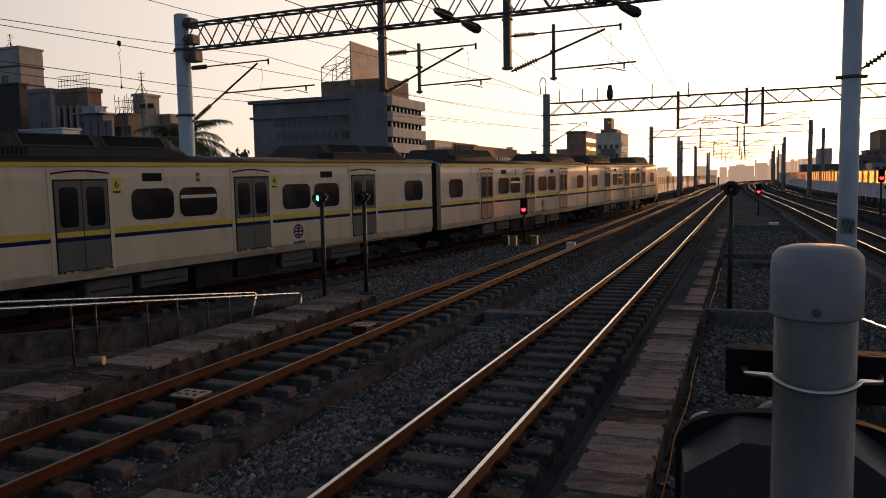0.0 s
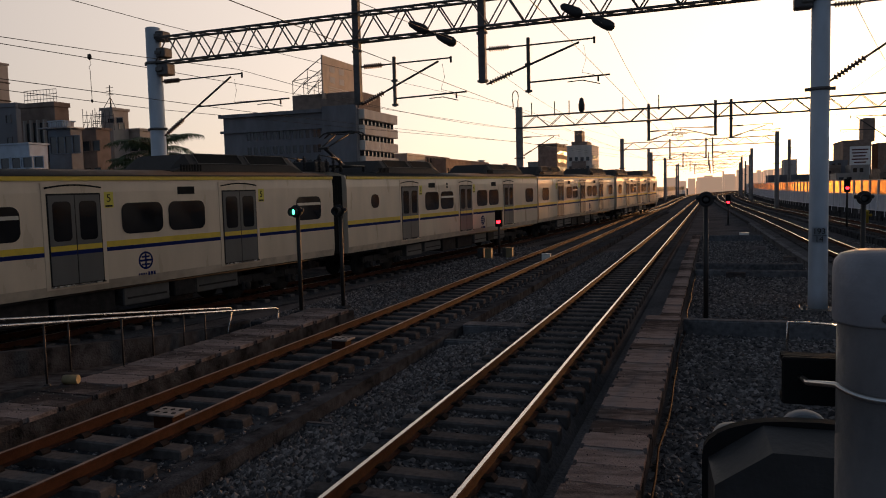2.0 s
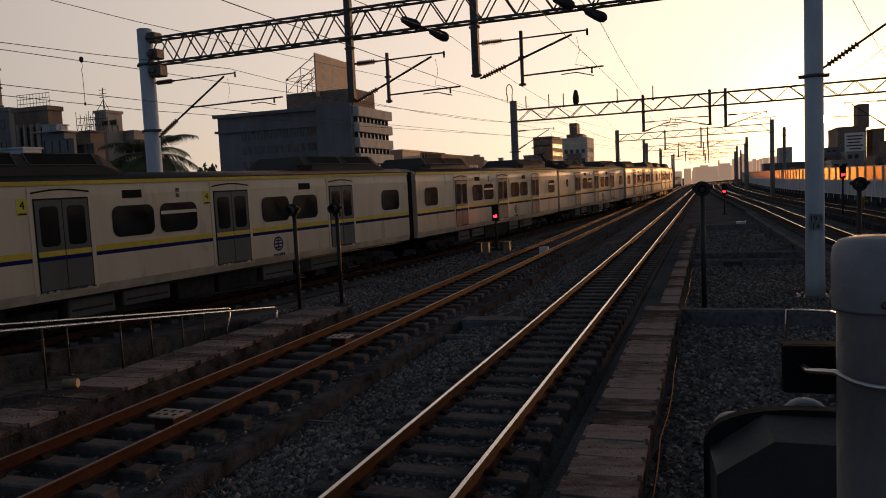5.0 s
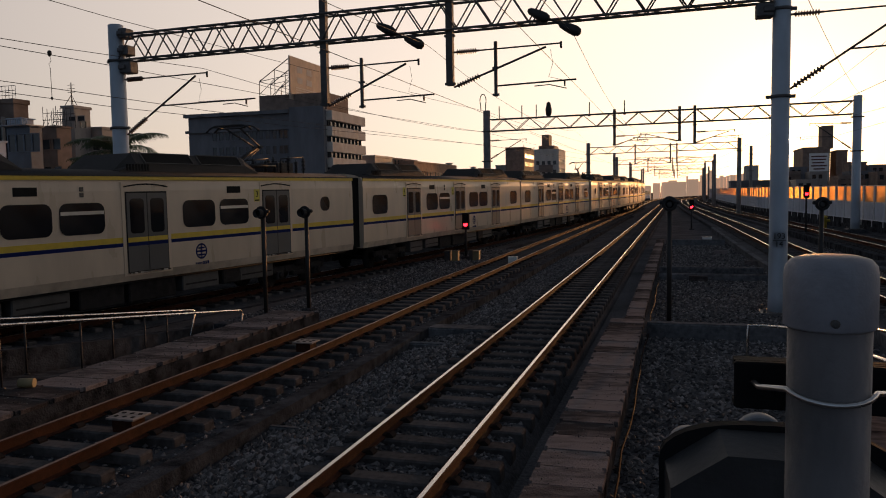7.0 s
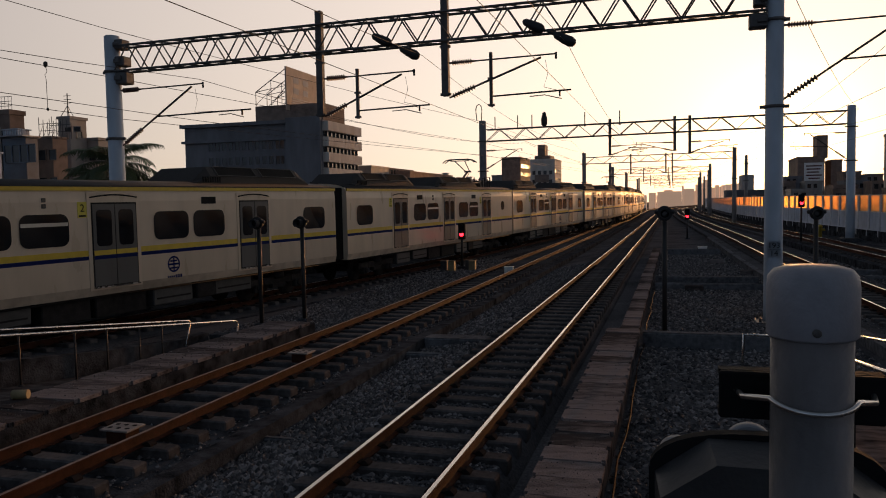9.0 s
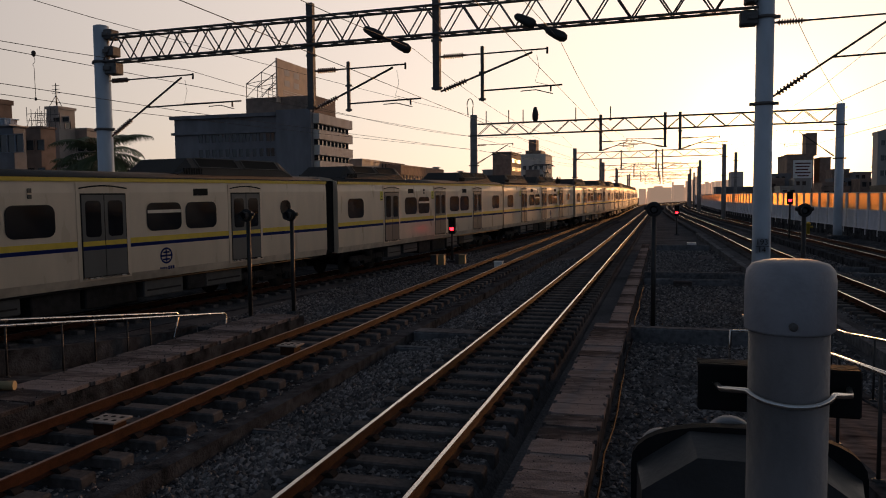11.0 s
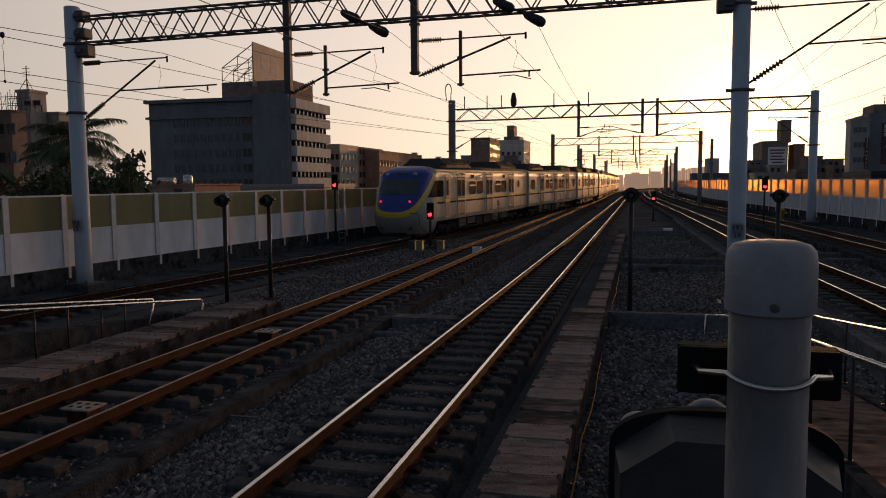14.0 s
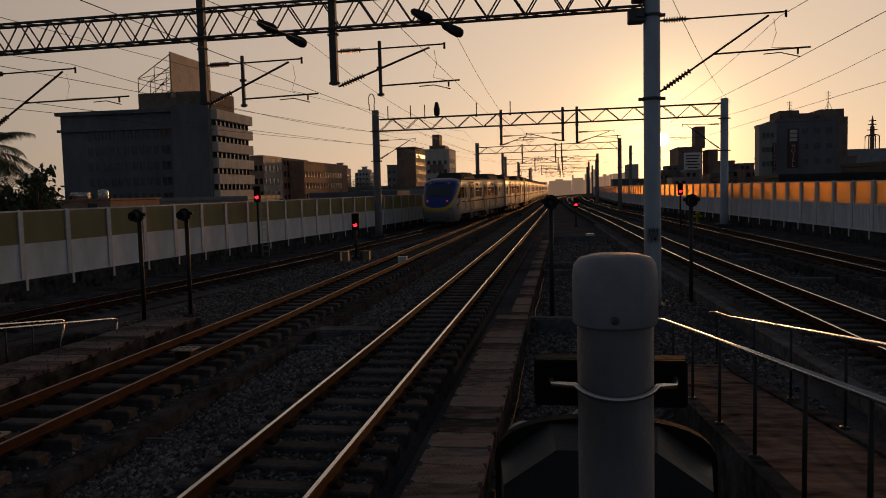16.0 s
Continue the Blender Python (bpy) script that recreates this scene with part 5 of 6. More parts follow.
# ---- capped pipe with its clamp, and the black lamp housing behind it ----
def bollard():
    x, y = 2.932, 1.43
    root = thing("capped_pipe_post", None, None, "grey plastic pipe post with a rounded cap", "pipe post")
    bm = bm_()
    lathe(bm, [(0.0565, 1.05), (0.0565, 2.50)], 40, at=(x, y, 0))
    part("pipe", bm, PIPE, root)
    bm = bm_()
    lathe(bm, [(0.059, 2.46), (0.063, 2.464), (0.063, 2.535), (0.061, 2.55), (0.053, 2.56), (0.036, 2.565), (0.001, 2.566)], 40, at=(x, y, 0))
    part("cap", bm, CAP, root, "rounded grey plastic cap")
    bm = bm_()
    lathe(bm, [(0.006, 0), (0.006, 0.006), (0.003, 0.008)], 10, 0, (x - 0.004, y - 0.063, 2.475), pose(0, 0, 0, 90, 0, 0))
    part("screw", bm, STEEL, root)
    bm = bm_()
    box(bm, x - 0.125, x + 0.115, y + 0.059, y + 0.075, 2.315, 2.39, 0.003)
    box(bm, x - 0.125, x + 0.115, y + 0.075, y + 0.105, 2.38, 2.39)
    box(bm, x - 0.125, x + 0.115, y + 0.075, y + 0.105, 2.315, 2.325)
    part("bracket", bm, BLACK, root, "black steel channel bracket")
    bm = bm_()
    pts = [(x - 0.1, y + 0.066, 2.362), (x - 0.093, y + 0.02, 2.361)]
    for k in range(13):
        a = radians(200 + k * (340 - 200) / 12)
        pts.append((x + 0.0625 * math.cos(a), y + 0.0625 * math.sin(a) - 0.001, 2.37 - 0.01 * math.sin(math.pi * k / 12)))
    pts += [(x + 0.09, y + 0.02, 2.361), (x + 0.097, y + 0.066, 2.362)]
    tube(bm, pts, 0.0045, 8)
    part("u_bolt", bm, CHROME, root, "galvanised U-bolt")
    return root


bollard()


def housing():
    """A black lamp housing: a curved back rim, a chamfered front and round lugs behind."""
    root = thing("lamp_housing", None, None, "black weathered lamp housing on a stem behind the pipe post", "lamp housing")
    front = [(-0.24, -0.4), (-0.24, -0.088), (-0.115, 0.0), (0.115, 0.0), (0.24, -0.088), (0.24, -0.4)]
    back = [(-0.256, -0.4), (-0.256, -0.06), (-0.13, 0.03), (0.13, 0.03), (0.256, -0.06), (0.256, -0.4)]
    bm = bm_()
    a, b, c = [bm.verts.new((x, 0.0, z)) for x, z in front], [bm.verts.new((x, 0.11, z)) for x, z in back], [bm.verts.new((x * 0.9, 0.17, z - 0.05)) for x, z in back]
    for p, q in ((a, b), (b, c)):
        for k in range(6):
            bm.faces.new((p[k], p[(k + 1) % 6], q[(k + 1) % 6], q[k]))
    bm.faces.new(a)
    bm.faces.new(c[::-1])
    at = pose(2.948, 2.04, 2.052)
    part("shell", bm, HOUSING, root, at=at)
    bm = bm_()
    rim = [(-0.27, -0.4)] + [(-0.27 * math.cos(t) ** 0.8, -0.06 + 0.105 * math.sin(t) ** 0.9) for t in np.linspace(0, math.pi / 2, 9)]
    rim += [(-x, z) for x, z in rim[-2::-1]]
    lo, hi = [bm.verts.new((x, 0.112, z)) for x, z in rim], [bm.verts.new((x, 0.15, z)) for x, z in rim]
    n = len(rim)
    for k in range(n):
        bm.faces.new((lo[k], lo[(k + 1) % n], hi[(k + 1) % n], hi[k]))
    bm.faces.new(lo)
    bm.faces.new(hi[::-1])
    part("rim", bm, BLACK, root, "black curved back rim", at=at)
    for x, z, r in ((-0.2, -0.045, 0.05), (-0.03, -0.01, 0.06)):
        bm = bm_()
        lathe(bm, [(r, 0), (r, 0.05), (r * 0.8, 0.06)], 20, 0, (x, 0.16, z), pose(0, 0, 0, -90, 0, 0))
        part("round_lug", bm, LUG, root, "grey rounded lug", at=at)
    bm = bm_()
    tube(bm, [(2.905, 1.53, 1.0), (2.905, 1.53, 2.33)], 0.008, 8)
    part("stem", bm, DARK, root)


HOUSING = mat("black_housing_paint", (0.03, 0.03, 0.032), 0.5, vary=0.35, grain=14, stain=5, bump=0.1)
LUG = mat("grey_lug_plastic", (0.2, 0.205, 0.22), 0.7, vary=0.2, grain=12, bump=0.1)
housing()


# ---- signals ----
def round_signal(x, y, z0, z1, label, lit=None):
    """A post with a round shaded head that faces along the line."""
    root = thing("railway_signal", None, None, label, "signal", "railway signals")
    bm = bm_()
    lathe(bm, [(0.055, z0), (0.055, z1 - 0.12)], 12, at=(x, y, 0))
    part("post", bm, DARK, root)
    bm = bm_()
    lathe(bm, [(0.17, 0), (0.17, 0.02), (0.13, 0.05), (0.11, 0.2), (0.05, 0.24)], 20, 0, (x, y - 0.1, z1), pose(0, 0, 0, -90, 0, 0))
    lathe(bm, [(0.1, 0), (0.11, 0.12), (0.115, 0.22), (0.1, 0.22), (0.09, 0.02)], 16, 0, (x, y - 0.1, z1 - 0.01), pose(0, 0, 0, 90, 0, 0))
    for s in (-1, 1):
        lathe(bm, [(0.045, 0), (0.05, 0.08), (0.03, 0.1)], 10, 0, (x + s * 0.12, y - 0.06, z1 + 0.03), pose(0, 0, 0, 0, s * 90, 0))
    part("head", bm, DARK, root)
    bm = bm_()
    lathe(bm, [(0.085, 0), (0.08, 0.01), (0.05, 0.015)], 16, 0, (x, y - 0.14, z1 - 0.01), pose(0, 0, 0, 90, 0, 0))
    part("lens", bm, lit or LENS_OFF, root)
    bm = bm_()
    box(bm, x - 0.14, x + 0.14, y - 0.14, y + 0.14, z0 - 0.5, z0, 0.01)
    part("base", bm, CONCRETE, root)
    return root


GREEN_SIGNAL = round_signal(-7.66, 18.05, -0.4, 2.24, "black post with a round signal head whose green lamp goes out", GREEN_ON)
# Added flap, not a seen part: covers the glowing lens to imitate switching off.
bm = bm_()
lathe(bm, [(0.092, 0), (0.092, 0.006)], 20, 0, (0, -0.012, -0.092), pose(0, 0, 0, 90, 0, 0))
LAMP_OFF_FLAP = part("lamp_off_flap", bm, BLACK, GREEN_SIGNAL, "added black flap that hides the lamp's glow")
round_signal(-6.92, 19.05, -0.4, 2.22, "black post with a round unlit signal head")
round_signal(2.55, 18.0, -0.3, 2.36, "black post with a round signal head seen from behind")
round_signal(6.11, 21.0, -0.4, 2.27, "black post with a round signal head beside the mast")


def lamp_signal(x, y, z0, zl, label, ladder=False, r=0.1):
    root = thing("railway_signal", None, None, label, "signal", "railway signals")
    bm = bm_()
    lathe(bm, [(0.06, z0), (0.06, zl - 0.2)], 10, at=(x, y, 0))
    part("post", bm, DARK, root)
    bm = bm_()
    box(bm, x - 0.17, x + 0.17, y - 0.08, y + 0.1, zl - 0.25, zl + 0.55, 0.03)
    for z in (zl, zl + 0.32):
        tube(bm, [(x, y - 0.08, z + r + 0.01), (x, y - 0.26, z + r + 0.02)], 0.07, 8)
    part("head", bm, BLACK, root)
    bm = bm_()
    lathe(bm, [(r, 0), (r * 0.9, 0.015), (r * 0.5, 0.03)], 18, 0, (x, y - 0.085, zl), pose(0, 0, 0, 90, 0, 0))
    part("red_lamp", bm, RED_ON, root, "glowing red lamp")
    bm = bm_()
    box(bm, x - 0.2, x + 0.2, y - 0.2, y + 0.2, z0 - 0.4, z0 + 0.02, 0.02)
    part("base", bm, CONCRETE, root)
    if ladder:
        bm = bm_()
        for s in (-0.17, 0.17):
            tube(bm, [(x + 0.35 + s, y, z0), (x + 0.35 + s, y, zl - 0.1)], 0.015, 5)
        z = z0 + 0.25
        while z < zl - 0.2:
            tube(bm, [(x + 0.18, y, z), (x + 0.52, y, z)], 0.012, 5)
            z += 0.28
        part("ladder", bm, POST, root)
    return root


lamp_signal(-7.07, 36.0, -0.4, 1.16, "low black signal showing a red lamp")
lamp_signal(-12.8, 38.0, -0.45, 2.6, "tall black signal with a red lamp beside the barrier", True)
lamp_signal(3.75, 62.0, -0.35, 1.35, "low black signal showing a red lamp between the tracks")
lamp_signal(-5.9, 84.0, -0.3, 1.2, "small far signal showing a red lamp")
lamp_signal(10.3, 52.0, -0.1, 2.3, "small black signal with a red lamp")


def relay_box(x, y, z0, w, d, h, m, label):
    bm = bm_()
    box(bm, x - w / 2, x + w / 2, y - d / 2, y + d / 2, z0, z0 + h, 0.02)
    box(bm, x - w / 2 - 0.01, x + w / 2 + 0.01, y - d / 2 - 0.01, y + d / 2 + 0.01, z0 + h, z0 + h + 0.03)
    tube(bm, [(x, y - d / 2 - 0.02, z0 + h * 0.6), (x, y - d / 2, z0 + h * 0.6)], 0.03, 6)
    return thing("trackside_box", bm, m, label, "trackside box", "trackside boxes")


TAN = mat("faded_yellow_paint", (0.24, 0.19, 0.1), 0.6, vary=0.3, bump=0.1)
for x, y, m in ((-7.65, 34.9, GREYBOX), (-7.2, 34.6, TAN), (-6.55, 35.3, GREYBOX), (-6.3, 35.0, TAN)):
    relay_box(x, y, -0.5, 0.3, 0.3, 0.45, m, "small weathered trackside connection box")
relay_box(4.35, 47.0, -0.4, 0.5, 0.3, 0.3, WHITE, "small pale trackside box")
relay_box(-3.62, 30.5, -0.2, 0.35, 0.2, 0.25, WHITE, "small pale box between the rails")


PLATE = mat("weathered_beacon_plate", (0.26, 0.22, 0.2), 0.7, 0.1, vary=0.35, grain=20, stain=5, bump=0.1)


def beacon(x, y):
    """A perforated steel plate on a bracket between the rails."""
    root = thing("track_beacon", None, None, "weathered perforated plate mounted between rusty rails", "track beacon", "beacons between the rails")
    bm = bm_()
    box(bm, -0.2, 0.2, -0.17, 0.17, 0.0, 0.025, 0.006)
    part("plate", bm, PLATE, root, at=pose(x, y, 0.01))
    for i in range(3):
        for j in range(2):
            bm = bm_()
            lathe(bm, [(0.03, 0), (0.03, 0.004)], 10)
            part("hole", bm, RUBBER, root, at=pose(x - 0.12 + 0.12 * i, y - 0.07 + 0.14 * j, 0.035))
    bm = bm_()
    box(bm, -0.14, 0.14, -0.12, 0.12, -0.16, 0.0)
    part("bracket", bm, RUST, root, at=pose(x, y, 0.009))


beacon(-3.66, 7.85)
beacon(-3.72, 12.65)

bm = bm_()
tube(bm, [(-6.05, 8.55, 0.12), (-5.85, 8.62, 0.12)], 0.065, 14)
thing("concrete_lump", bm, TAN, "pale round stub lying on the cable trough", "stub")


# number plate on the mast, lamps under the gantry
def plate(cx, r, num, low):
    bm = bm_()
    n = 10
    pa = []
    for k in range(n + 1):
        a = radians(-90 - 42 + 84 * k / n)
        pa.append((cx + r * math.cos(a), GY + r * math.sin(a)))
    lo, hi = [bm.verts.new((x, y, 1.23)) for x, y in pa], [bm.verts.new((x, y, 1.61)) for x, y in pa]
    for k in range(n):
        bm.faces.new((lo[k], lo[k + 1], hi[k + 1], hi[k]))
    bmesh.ops.solidify(bm, geom=list(bm.faces), thickness=0.008)
    root = thing("mast_number_plate", bm, MAST, "pale plate with two dark numbers on a mast", "number plate")
    for text, z in ((num, 1.5), (low, 1.31)):
        cu = bpy.data.curves.new("digits", "FONT")
        cu.body, cu.size, cu.extrude, cu.align_x, cu.align_y = text, 0.19, 0.004, "CENTER", "CENTER"
        tmp = bpy.data.objects.new("tmp", cu)
        me = bpy.data.meshes.new_from_object(tmp)
        bpy.data.objects.remove(tmp)
        me.materials.append(DARK)
        part("digits", me, None, root, "dark digits", at=pose(cx - 0.01, GY - r - 0.017, z, 90, 0, 0))
    bm = bm_()
    box(bm, cx - 0.15, cx + 0.15, GY - r - 0.018, GY - r - 0.011, 1.395, 1.405)
    part("divider", bm, DARK, root)


plate(5.089, 0.23, "193", "14")
plate(-14.114, 0.262, "193", "13")


def hanging_lamp(x, z, label):
    root = thing("gantry_lamp", None, None, label, "lamp", "lamps under the gantry")
    y = GY - 0.35
    bm = bm_()
    tube(bm, [(x - 0.1, GY - 0.1, z + 0.35), (x + 0.1, y, z + 0.28), (x + 0.55, y, z + 0.02)], 0.03, 6)
    part("arm", bm, DARK, root)
    for dx, dz in ((0.0, 0.3), (0.8, -0.1)):
        bm = bm_()
        q = pose(0, 0, 0, 0, 118, 0)
        lathe(bm, [(0.04, -0.34), (0.09, -0.28), (0.125, -0.05), (0.135, 0.14), (0.1, 0.24), (0.03, 0.28)], 16, 0, (x + dx, y, z + dz), q)
        part("lamp_head", bm, DARK, root, "unlit dark rounded lamp head")


hanging_lamp(-4.924, 6.871, "dark double lamp hung under the gantry truss")
hanging_lamp(-0.713, 6.908, "dark double lamp hung under the gantry truss")

# short rods, lamp and ring on top of the second gantry
for x in (-9.2, -7.6, -6.6, -3.0, -0.7):
    bm = bm_()
    tube(bm, [(x, G2, 7.7), (x, G2, 8.65)], 0.035, 6)
    box(bm, x - 0.07, x + 0.07, G2 - 0.07, G2 + 0.07, 7.7, 7.8)
    thing("gantry_rod", bm, DARK, "short dark rod standing on the gantry truss", "rod", "rods on the second gantry")
bm = bm_()
lathe(bm, [(0.05, 7.75), (0.2, 7.95), (0.22, 8.3), (0.16, 8.55), (0.12, 8.75), (0.03, 8.8)], 14, at=(-5.75, G2, 0))
thing("gantry_horn", bm, DARK, "dark rounded device standing on the gantry truss", "device")
bm = bm_()
ringp = [(-10.35 + 0.22 * math.cos(a), G2, 9.1 + 0.45 * math.sin(a)) for a in np.linspace(-0.6, math.pi + 0.6, 14)]
tube(bm, [(-10.17, G2, 8.3)] + ringp + [(-10.5, G2, 8.4)], 0.035, 6)
thing("wire_loop", bm, DARK, "dark steel loop on top of the mast", "loop")


# a cable lying along the trough, and a yellow hydrant by the amber barrier
CABLE = mat("reddish_cable", (0.035, 0.018, 0.015), 0.85, vary=0.3, bump=0.1)
rng = random.Random(5)
bm = bm_()
tube(bm, [(2.14 + rng.uniform(-0.02, 0.03), y, -0.33 + rng.uniform(0, 0.06)) for y in np.arange(6, 30, 1.0)], 0.012, 6)
thing("cable", bm, CABLE, "reddish cable lying along the trough", "cable")
HYD = mat("yellow_hydrant_paint", (0.55, 0.38, 0.04), 0.5, vary=0.2, bump=0.05)
bm = bm_()
lathe(bm, [(0.12, -0.1), (0.12, 0.6), (0.16, 0.62), (0.16, 0.7), (0.05, 0.8)], 12, at=(12.2, 57, 0))
tube(bm, [(11.9, 57, 0.45), (12.5, 57, 0.45)], 0.08, 8)
thing("hydrant", bm, HYD, "small yellow hydrant beside the amber barrier", "hydrant")
for x, y in ((9.0, 37.0), (3.4, 27.0), (5.6, 33.0), (4.7, 38.5)):
    bm = bm_()
    box(bm, x - 0.3, x + 0.3, y - 0.09, y + 0.09, -0.4, -0.2, 0.02)
    thing("concrete_block", bm, SLAB, "small pale concrete block on the ballast", "concrete block", "pale blocks on the ballast")


# ---- town beyond the viaduct ----
PLASTER = mat("grey_plaster", (0.19, 0.19, 0.205), 0.85, vary=0.25, grain=0.6, stain=0.12, bump=0.1, stretch=(1, 1, 0.3))
PALE = mat("pale_render", (0.66, 0.6, 0.54), 0.8, vary=0.2, grain=0.5, stain=0.15, bump=0.05, stretch=(1, 1, 0.3))
TILEWALL = mat("beige_tile_wall", (0.34, 0.31, 0.285), 0.7, vary=0.25, grain=1.0, stain=0.15, bump=0.05, stretch=(1, 1, 0.4))
BROWNWALL = mat("brown_wall", (0.24, 0.18, 0.15), 0.8, vary=0.3, grain=0.8, stain=0.2, bump=0.05)
PINKWALL = mat("terracotta_wall", (0.4, 0.24, 0.17), 0.8, vary=0.25, grain=0.8, stain=0.2, bump=0.05)
# Distance haze is put into this base colour: far walls are made paler.
HAZEWALL = mat("haze_lightened_wall", (0.5, 0.45, 0.42), 0.9, vary=0.15, grain=0.2, stain=0.05, bump=0)
# Emission stands in for haze on the far skyline blocks; they are no lamps.
HAZE_GLOW = glow("skyline_haze_glow", (0.6, 0.4, 0.29), 0.42)
PANE = mat("window_pane", (0.025, 0.027, 0.03), 0.15, vary=0.3, grain=0.5, bump=0)
WHITESHEET = mat("pale_blue_sheet", (0.42, 0.48, 0.56), 0.6, vary=0.2, grain=1.5, stain=0.4, bump=0.1)
BLUEGREY = mat("blue_grey_cladding", (0.1, 0.13, 0.17), 0.6, vary=0.3, grain=1.5, stain=0.4, bump=0.1)
ZINC = mat("zinc_sheet", (0.3, 0.3, 0.31), 0.5, 0.5, vary=0.25, grain=2, bump=0.1)
GROUND = -8.0


def window_pane(w, h, frame):
    """A recessed pane in one raised frame."""
    bm = bm_()
    t = 0.08
    loop = lambda a, b, y: [bm.verts.new(v) for v in ((-a, y, -b), (a, y, -b), (a, y, b), (-a, y, b))]
    rings = [loop(w / 2 + t, h / 2 + t, 0.0), loop(w / 2 + t, h / 2 + t, -0.1), loop(w / 2, h / 2, -0.1), loop(w / 2, h / 2, -0.02)]
    for a, b in zip(rings, rings[1:]):
        for k in range(4):
            bm.faces.new((a[k], a[(k + 1) % 4], b[(k + 1) % 4], b[k])).material_index = 1
    bm.faces.new(rings[-1]).material_index = 0
    return mesh(bm, "window", PANE, frame)


def building(name, x0, x1, y0, y1, z1, m, label, front=None, side=None, roof=0.5, category="building", flip=False, group=""):
    """A block with a parapet. front, side: (first, pitch, count, sill, storey, rows, width, height) of windows in metres."""
    root = thing(name, None, None, label, category, group or "buildings beyond the viaduct")
    bm = bm_()
    box(bm, x0, x1, y0, y1, GROUND, z1, 0.04)
    part("wall", bm, m, root)
    if roof:
        bm = bm_()
        for a, b, c, d in ((x0 - 0.12, x1 + 0.12, y0 - 0.12, y0 + 0.2), (x0 - 0.12, x1 + 0.12, y1 - 0.2, y1 + 0.12), (x0 - 0.12, x0 + 0.2, y0 + 0.2, y1 - 0.2), (x1 - 0.2, x1 + 0.12, y0 + 0.2, y1 - 0.2)):
            box(bm, a, b, c, d, z1, z1 + roof)
        part("parapet", bm, m, root)
    if front:
        first, pitch, count, sill, storey, rows, w, h = front
        me = window_pane(w, h, m)
        for i in range(count):
            for j in range(rows):
                part("window", me, None, root, at=pose(x0 + first + pitch * i, y0 - 0.002, sill + storey * j))
    if side:
        first, pitch, count, sill, storey, rows, w, h = side
        me = window_pane(w, h, m)
        xs, turn = (x0 - 0.002, -90) if flip else (x1 + 0.002, 90)
        for i in range(count):
            for j in range(rows):
                part("window", me, None, root, at=pose(xs, y0 + first + pitch * i, sill + storey * j, 0, 0, turn))
    return root


def antenna(x, y, z0, z1, label="thin dark antenna standing on a roof"):
    bm = bm_()
    tube(bm, [(x, y, z0), (x, y, z1)], 0.06, 5)
    for f in (0.6, 0.75, 0.9):
        z = z0 + (z1 - z0) * f
        tube(bm, [(x - 0.5, y, z), (x + 0.5, y, z)], 0.03, 4)
    for a in (0, 2.1, 4.2):
        tube(bm, [(x + 0.8 * math.cos(a), y + 0.8 * math.sin(a), z0), (x, y, z0 + (z1 - z0) * 0.5)], 0.035, 4)
    thing("antenna", bm, DARK, label, "antenna", "rooftop antennas")


# the long grey office block with a hoarding on its roof
office = building("office_block", -95.5, -64.0, 140, 157.5, 19.2, PLASTER, "long grey office block with rows of narrow windows", front=(6.2, 1.55, 11, -3.2, 3.05, 7, 0.8, 1.6))
me = window_pane(0.8, 1.6, PLASTER)
for j in range(7):
    for i in range(2):
        part("window", me, None, office, at=pose(-70.8 + 1.55 * i - 2.0, 139.998, -3.2 + 3.05 * j))
bm = bm_()
box(bm, -95.9, -71.6, 139.3, 140.0, 16.0, 16.5)
box(bm, -96.1, -71.6, 139.1, 140.0, 19.2, 19.9)
part("cornice", bm, PLASTER, office)
bm = bm_()
box(bm, -71.6, -64.0, 139.2, 140.0, GROUND, 20.3, 0.03)
part("stair_tower_wall", bm, PLASTER, office, "plain dark grey wall")
for k in range(8):
    z = -5.2 + 3.1 * k
    bm = bm_()
    box(bm, -64.0, -62.7, 140.3, 157.3, z + 1.05, z + 2.95, 0.04)
    part("balcony_band", bm, PALE, office, "pale balcony parapet")
    bm = bm_()
    box(bm, -63.99, -63.7, 140.6, 157.0, z, z + 1.04)
    for i in range(9):
        box(bm, -63.7, -63.4, 141.2 + 1.9 * i, 141.35 + 1.9 * i, z, z + 1.04)
    part("gallery", bm, [PANE], office, "dark gallery behind a balcony")
bm = bm_()
box(bm, -79.5, -64.3, 141.5, 152, 19.2, 23.2, 0.05)
part("penthouse", bm, BROWNWALL, office, "dark rooftop penthouse")
BOARD = mat("faded_hoarding", (0.5, 0.38, 0.3), 0.7, vary=0.3, grain=0.5, stain=0.2, bump=0.05)
hoarding = thing("rooftop_hoarding", None, None, "faded brownish advertising hoarding on a steel frame", "hoarding")
bm = bm_()
box(bm, -71.9, -71.6, 140.2, 157, 22.0, 30.7, 0.03)
part("board", bm, BOARD, hoarding)
bm = bm_()
for yy, zz in ((143.3, 28.3), (147.5, 28.3), (143.3, 26.2), (147.5, 26.2)):
    box(bm, -71.595, -71.57, yy, yy + 2.2, zz - 0.6, zz + 0.6)
for k in range(4):
    box(bm, -71.595, -71.57, 142.6, 152.0, 23.2 + 0.45 * k, 23.4 + 0.45 * k)
part("faded_print", bm, PALE, hoarding, "faded unreadable lettering as plain bars")
bm = bm_()
